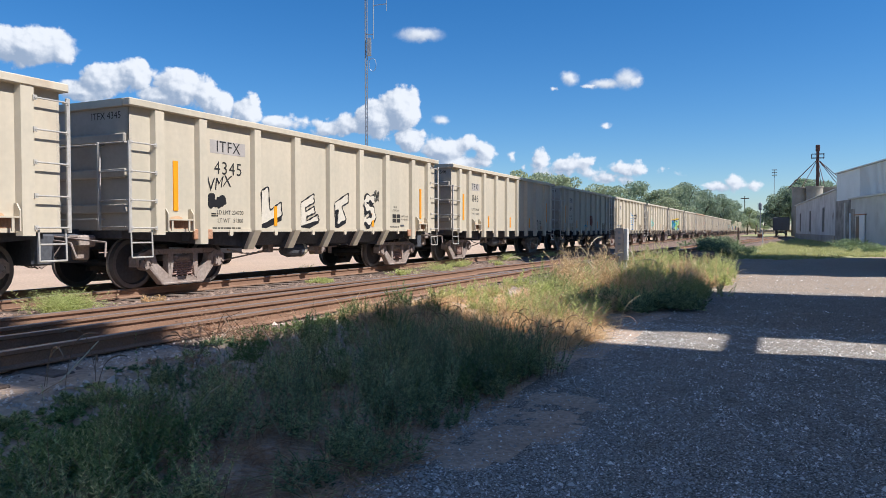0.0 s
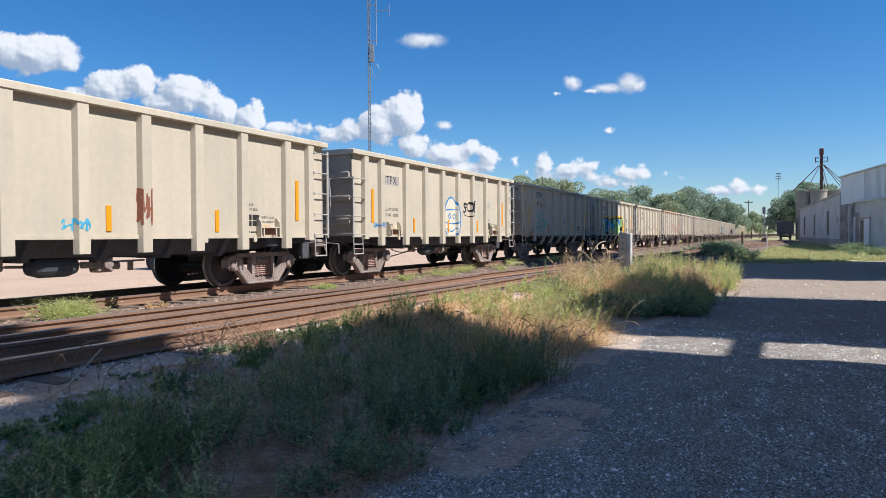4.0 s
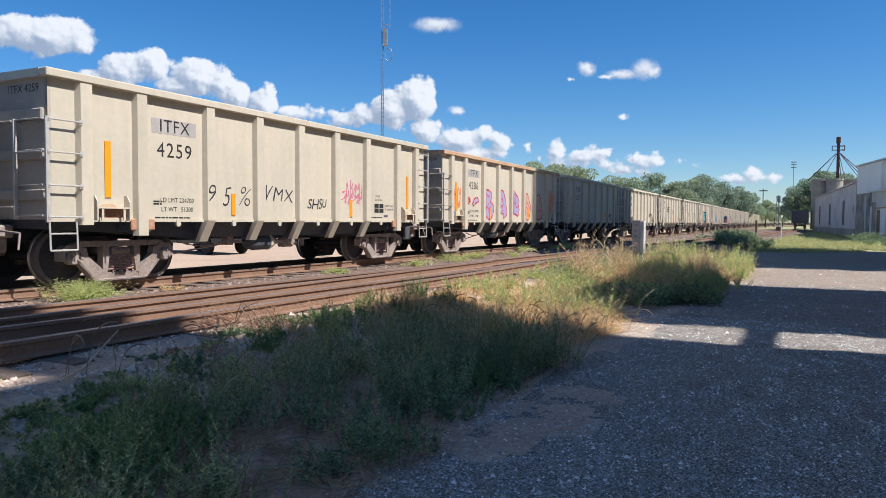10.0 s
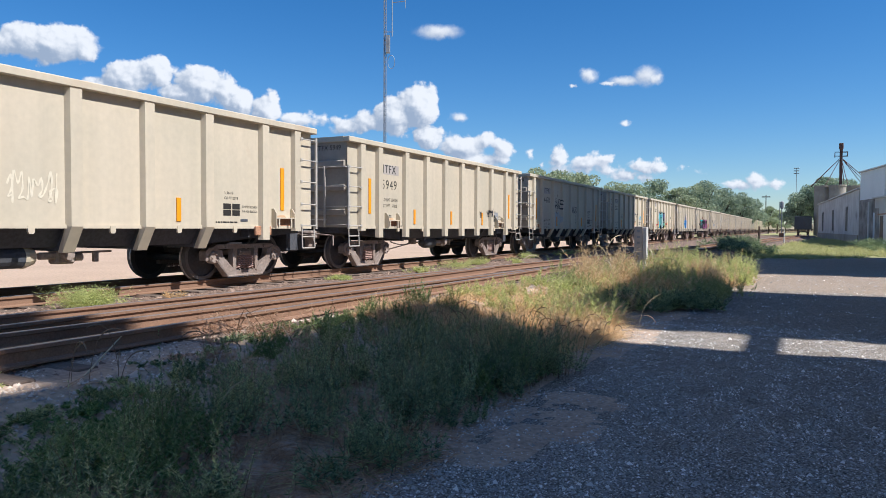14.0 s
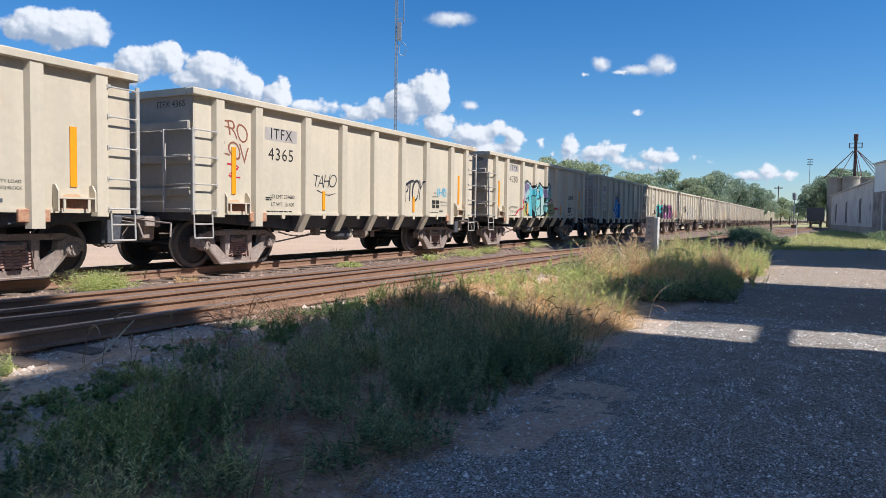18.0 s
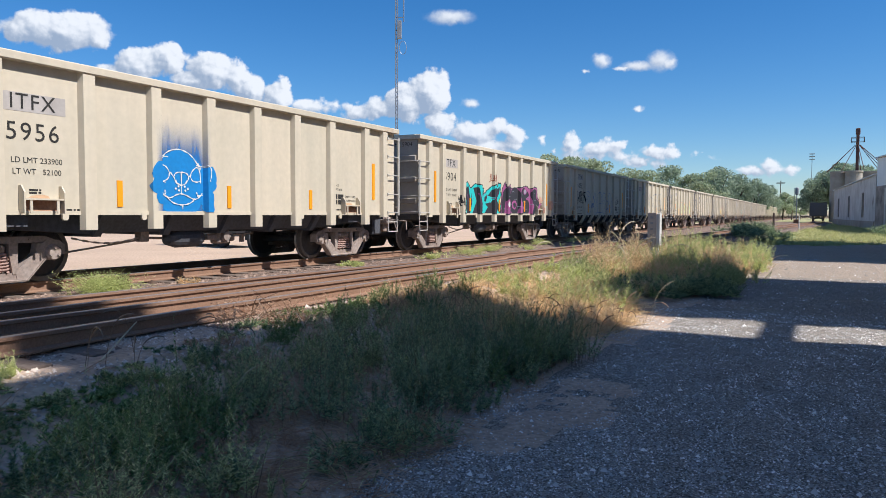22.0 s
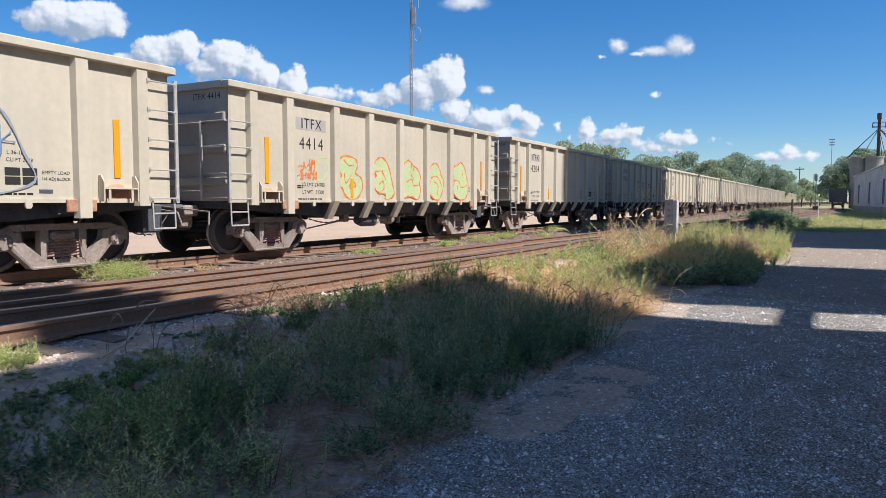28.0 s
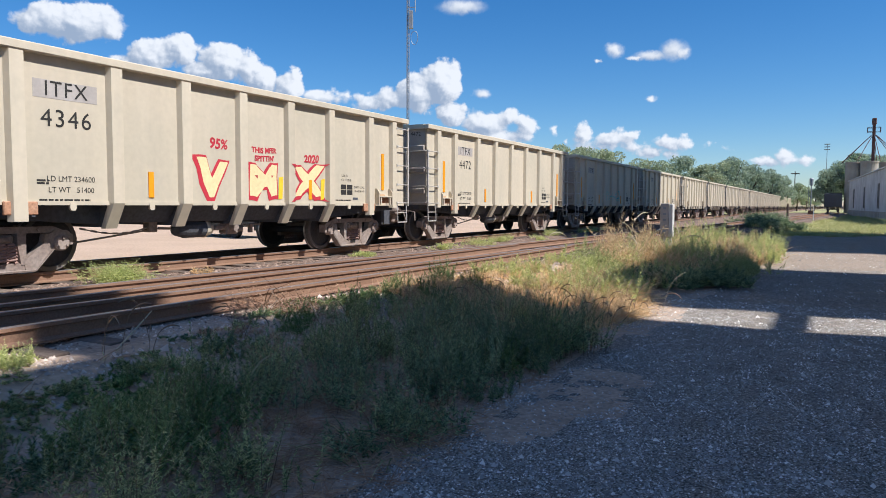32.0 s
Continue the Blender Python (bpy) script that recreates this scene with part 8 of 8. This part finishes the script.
def radio_mast(x, y):
    t = tagged(empty("radio_mast", pose(x, y, 0)), "tall thin lattice radio mast with side antennas", "mast")
    legs = [(0.15 * math.cos(a), 0.15 * math.sin(a)) for a in (0.4, 2.5, 4.6)]
    H = 38
    for lx, ly in legs:
        part("leg", rod(B(), (lx, ly, 0), (lx, ly, H), 0.05, 6), M["steel_grey"], t)
    bm, z, k = B(), 0.3, 0
    while z < H - 0.5:
        for i in range(3):
            a, b = legs[i], legs[(i + 1) % 3]
            if k % 2:
                a, b = b, a
            rod(bm, (*a, z), (*b, z + 0.5), 0.016, 4)
        z, k = z + 0.5, k + 1
    o = part("lattice", bm, M["steel_grey"], t)
    o["kind"] = "stuff"
    side = pose(0, 0, 0, 0, 0, 25)
    bm = rod(B(), (0.85, 0, 23.5), (0.85, 0, 31.0), 0.06, 6)
    part("antenna_pole", bm, M["steel_grey"], t, m=side)
    for z in (24.0, 28.0):
        part("bracket", rod(B(), (0, 0, z), (0.9, 0, z), 0.045, 5), M["steel_grey"], t, m=side)
    for z in (27.3, 29.8):
        part("dipole_arm", rod(B(), (0.85, 0, z), (2.4, 0, z + 0.2), 0.045, 5), M["steel_grey"], t, m=side)
        part("dipole", rod(B(), (2.35, 0, z - 0.6), (2.35, 0, z + 0.9), 0.035, 5), M["steel_grey"], t, m=side)
    bm = B()
    for i in range(24):
        a, b = i * math.pi / 12, (i + 1) * math.pi / 12
        rod(bm, (0.75 + 0.4 * math.cos(a), 0, 20.6 + 0.75 * math.sin(a)), (0.75 + 0.4 * math.cos(b), 0, 20.6 + 0.75 * math.sin(b)), 0.03, 4)
    part("loop", bm, M["steel_grey"], t, m=side)
    part("junction_box", box(B(), (0.1, -0.25, 21.6), (0.6, 0.25, 23.6), 0.04), M["steel_grey"], t, m=side)


radio_mast(-42.75, 70)


def sign_post(x, y):
    t = tagged(empty("sign_post", pose(x, y, level(x, y))), "weathered boxed track sign on a split post in tall grass", "sign post")
    for dx in (-0.07, 0.07):
        part("post", box(B(), (dx - 0.045, -0.05, -0.1), (dx + 0.045, 0.05, 1.25), 0.008), M["post_white"], t)
    part("board", box(B(), (0.06, -0.13, 0.72), (0.16, 0.13, 1.62), 0.01), M["post_white"], t, m=pose(0, 0, 0, 0, 0, 0))
    # greyer than the board: the shade on this side is in its colour
    part("side_board", box(B(), (-0.17, -0.135, 0.70), (0.055, -0.10, 1.64), 0.006), M["plate"], t)
    for k in range(5):
        part("lettering", box(B(), (-0.10, -0.140, 0.84 + 0.16 * k), (-0.02, -0.136, 0.90 + 0.16 * k)), M["steel_grey"], t, "grey unreadable mark")


sign_post(-3.95, 20.2)


def pole_thing(name, x, y, h, r, mat, label, category):
    t = tagged(empty(name, pose(x, y, level(x, y) - 0.05)), label, category)
    part("pole", rod(B(), (0, 0, 0), (0, 0, h), r, 8, r * 0.8), mat, t)
    return t


sig = pole_thing("signal_mast", -3.4, 166, 6.9, 0.12, M["steel_grey"], "grey railway signal mast with a round dark head", "signal")
part("signal_head", box(B(), (-0.36, -0.25, 5.9), (0.36, 0.25, 7.5), 0.2), M["steel"], sig)
part("ladder", box(B(), (-0.5, -0.05, 0), (-0.42, 0.05, 7.4)), M["steel_grey"], sig)
part("base", box(B(), (-0.5, -0.5, 0), (0.5, 0.5, 0.8), 0.05), M["rust"], sig)
pole_thing("marker_post", -1.3, 75, 1.35, 0.055, M["post_white"], "thin white marker post in the grass", "post")
pole_thing("timber_stub", -5.0, 108, 1.9, 0.16, M["dark_wood"], "short dark timber stub by the siding", "post")
util = pole_thing("utility_pole", -12.5, 320, 15.5, 0.2, M["dark_wood"], "wooden utility pole with a crossarm", "utility pole")
part("crossarm", box(B(), (-1.6, -0.1, 14.4), (1.6, 0.1, 14.8)), M["dark_wood"], util)
util = pole_thing("light_tower", -1.9, 420, 34, 0.16, M["steel_grey"], "tall light tower far beyond the trees", "light tower")
for z in (30.8, 32.2, 33.6):
    part("lamp_bar", box(B(), (-1.3, -0.2, z), (1.3, 0.2, z + 0.45), 0.05), M["steel_grey"], util)


def wheel_mesh(r):
    bm = lathe(B(), [(-0.11, r * 0.7), (-0.11, r * 0.95), (-0.08, r), (0.08, r), (0.11, r * 0.95), (0.11, r * 0.7)], sides=24)
    lathe(bm, [(0.0, r * 0.66), (0.09, r * 0.6), (0.10, 0.05)], sides=14, mi=1)
    return bm


def pickup(x, y, turn):
    """Parked dark pickup: lower body with wheel arches, cab with windows, bed."""
    t = tagged(empty("pickup_truck", pose(x, y, level(x, y), 0, 0, turn)), "dark parked pickup truck on the pale dirt yard", "pickup truck")
    bm = B()
    prof = [(-2.7, 0.5), (-2.1, 0.5), (-1.95, 0.78), (-1.35, 0.78), (-1.2, 0.45), (1.1, 0.45), (1.25, 0.78), (1.85, 0.78), (2.0, 0.5), (2.75, 0.5), (2.8, 0.95), (1.5, 1.12), (1.45, 1.14), (-2.75, 1.14)]
    prism(bm, [(a, b) for a, b in prof], 0, -0.95, 0.95)
    part("body", bm, M["car_black"], t)
    bm = B()
    prism(bm, [(-0.75, 1.13), (1.4, 1.13), (0.75, 1.82), (-0.6, 1.85)], 0, -0.85, 0.85)
    part("cab", bm, M["car_black"], t)
    for s in (-1, 1):
        bm = prism(B(), [(-0.5, 1.2), (1.1, 1.2), (0.65, 1.72), (-0.45, 1.75)], 0, s * 0.852 - 0.004, s * 0.852 + 0.004)
        part("window", bm, M["glass_dark"], t)
        for d in (-1.65, 1.55):
            part("wheel", finish("wheel", wheel_mesh(0.38), [M["tyre"], M["steel_grey"]]), None, t, m=pose(s * 0.85, d, 0.38, 0, 0, 0 if s > 0 else 180))


pickup(-23.6, 23.4, 78)
pickup(-39, 44, 82)


def hopper_car(x, y, turn):
    t = tagged(empty("hopper_car", pose(x, y, RAIL_Z, 0, 0, turn)), "dark parked freight car on the siding", "freight car")
    part("body", box(B(), (-1.5, -6, 0.95), (1.5, 6, 3.6), 0.06), M["under"], t)
    for s in (-1, 1):
        for k in range(9):
            part("rib", box(B(), (s * 1.5 - 0.05, -5.6 + 1.4 * k - 0.06, 0.95), (s * 1.5 + 0.06, -5.6 + 1.4 * k + 0.06, 3.55)), M["under"], t)
    for e in (-4.2, 4.2):
        tr = part("truck", MESH["bolster"], None, t, m=pose(0, e, 0))
        for d in (-0.89, 0.89):
            part("wheelset", MESH["wheelset"], None, tr, m=pose(0, d, 0.457))


hopper_car(0.65, 165, -0.3)


# ---- what moves ----
def travel(t):
    """Centre of the first car along the track at t seconds."""
    u = t / 32
    return 14.45 - 261.3 * u + 19.07 * u * u - 10.19 * u ** 3


# play in the couplings
SLACK = {7: -0.05, 8: -0.23, 9: -0.06, 10: -0.18, 11: -0.14, 12: -0.18, 15: 0.04, 16: 0.03, 17: 0.10, 18: 0.08, 19: 0.06}


def motions():
    for k, ob in CARS:
        rows = []
        t = 0.0
        while t <= 32.01:
            y = travel(t) + PITCH * k + SLACK.get(k, 0.0)
            slope = (main_x(y + 1) - main_x(y - 1)) / 2
            rows.append((t, pose(main_x(y), y, RAIL_Z, 0, 0, -math.degrees(math.atan(slope)))))
            t += 1.0
        walk(ob, rows)
        if k > 23:
            continue
        # the wheels roll: two pictures from row to row keep each step under a quarter turn
        turns = []
        for i in range(0, 32 * FPS + 1, 2):
            t = i / FPS
            turns.append((t, math.degrees((travel(t) - travel(0)) / 0.457)))
        for tr in ob.children:
            if tr.name.startswith("truck"):
                for w in tr.children:
                    if w.name.startswith("wheelset"):
                        d = w.matrix_basis.translation.y
                        walk(w, [(t, pose(0, d, 0.457, -a)) for t, a in turns])


motions()
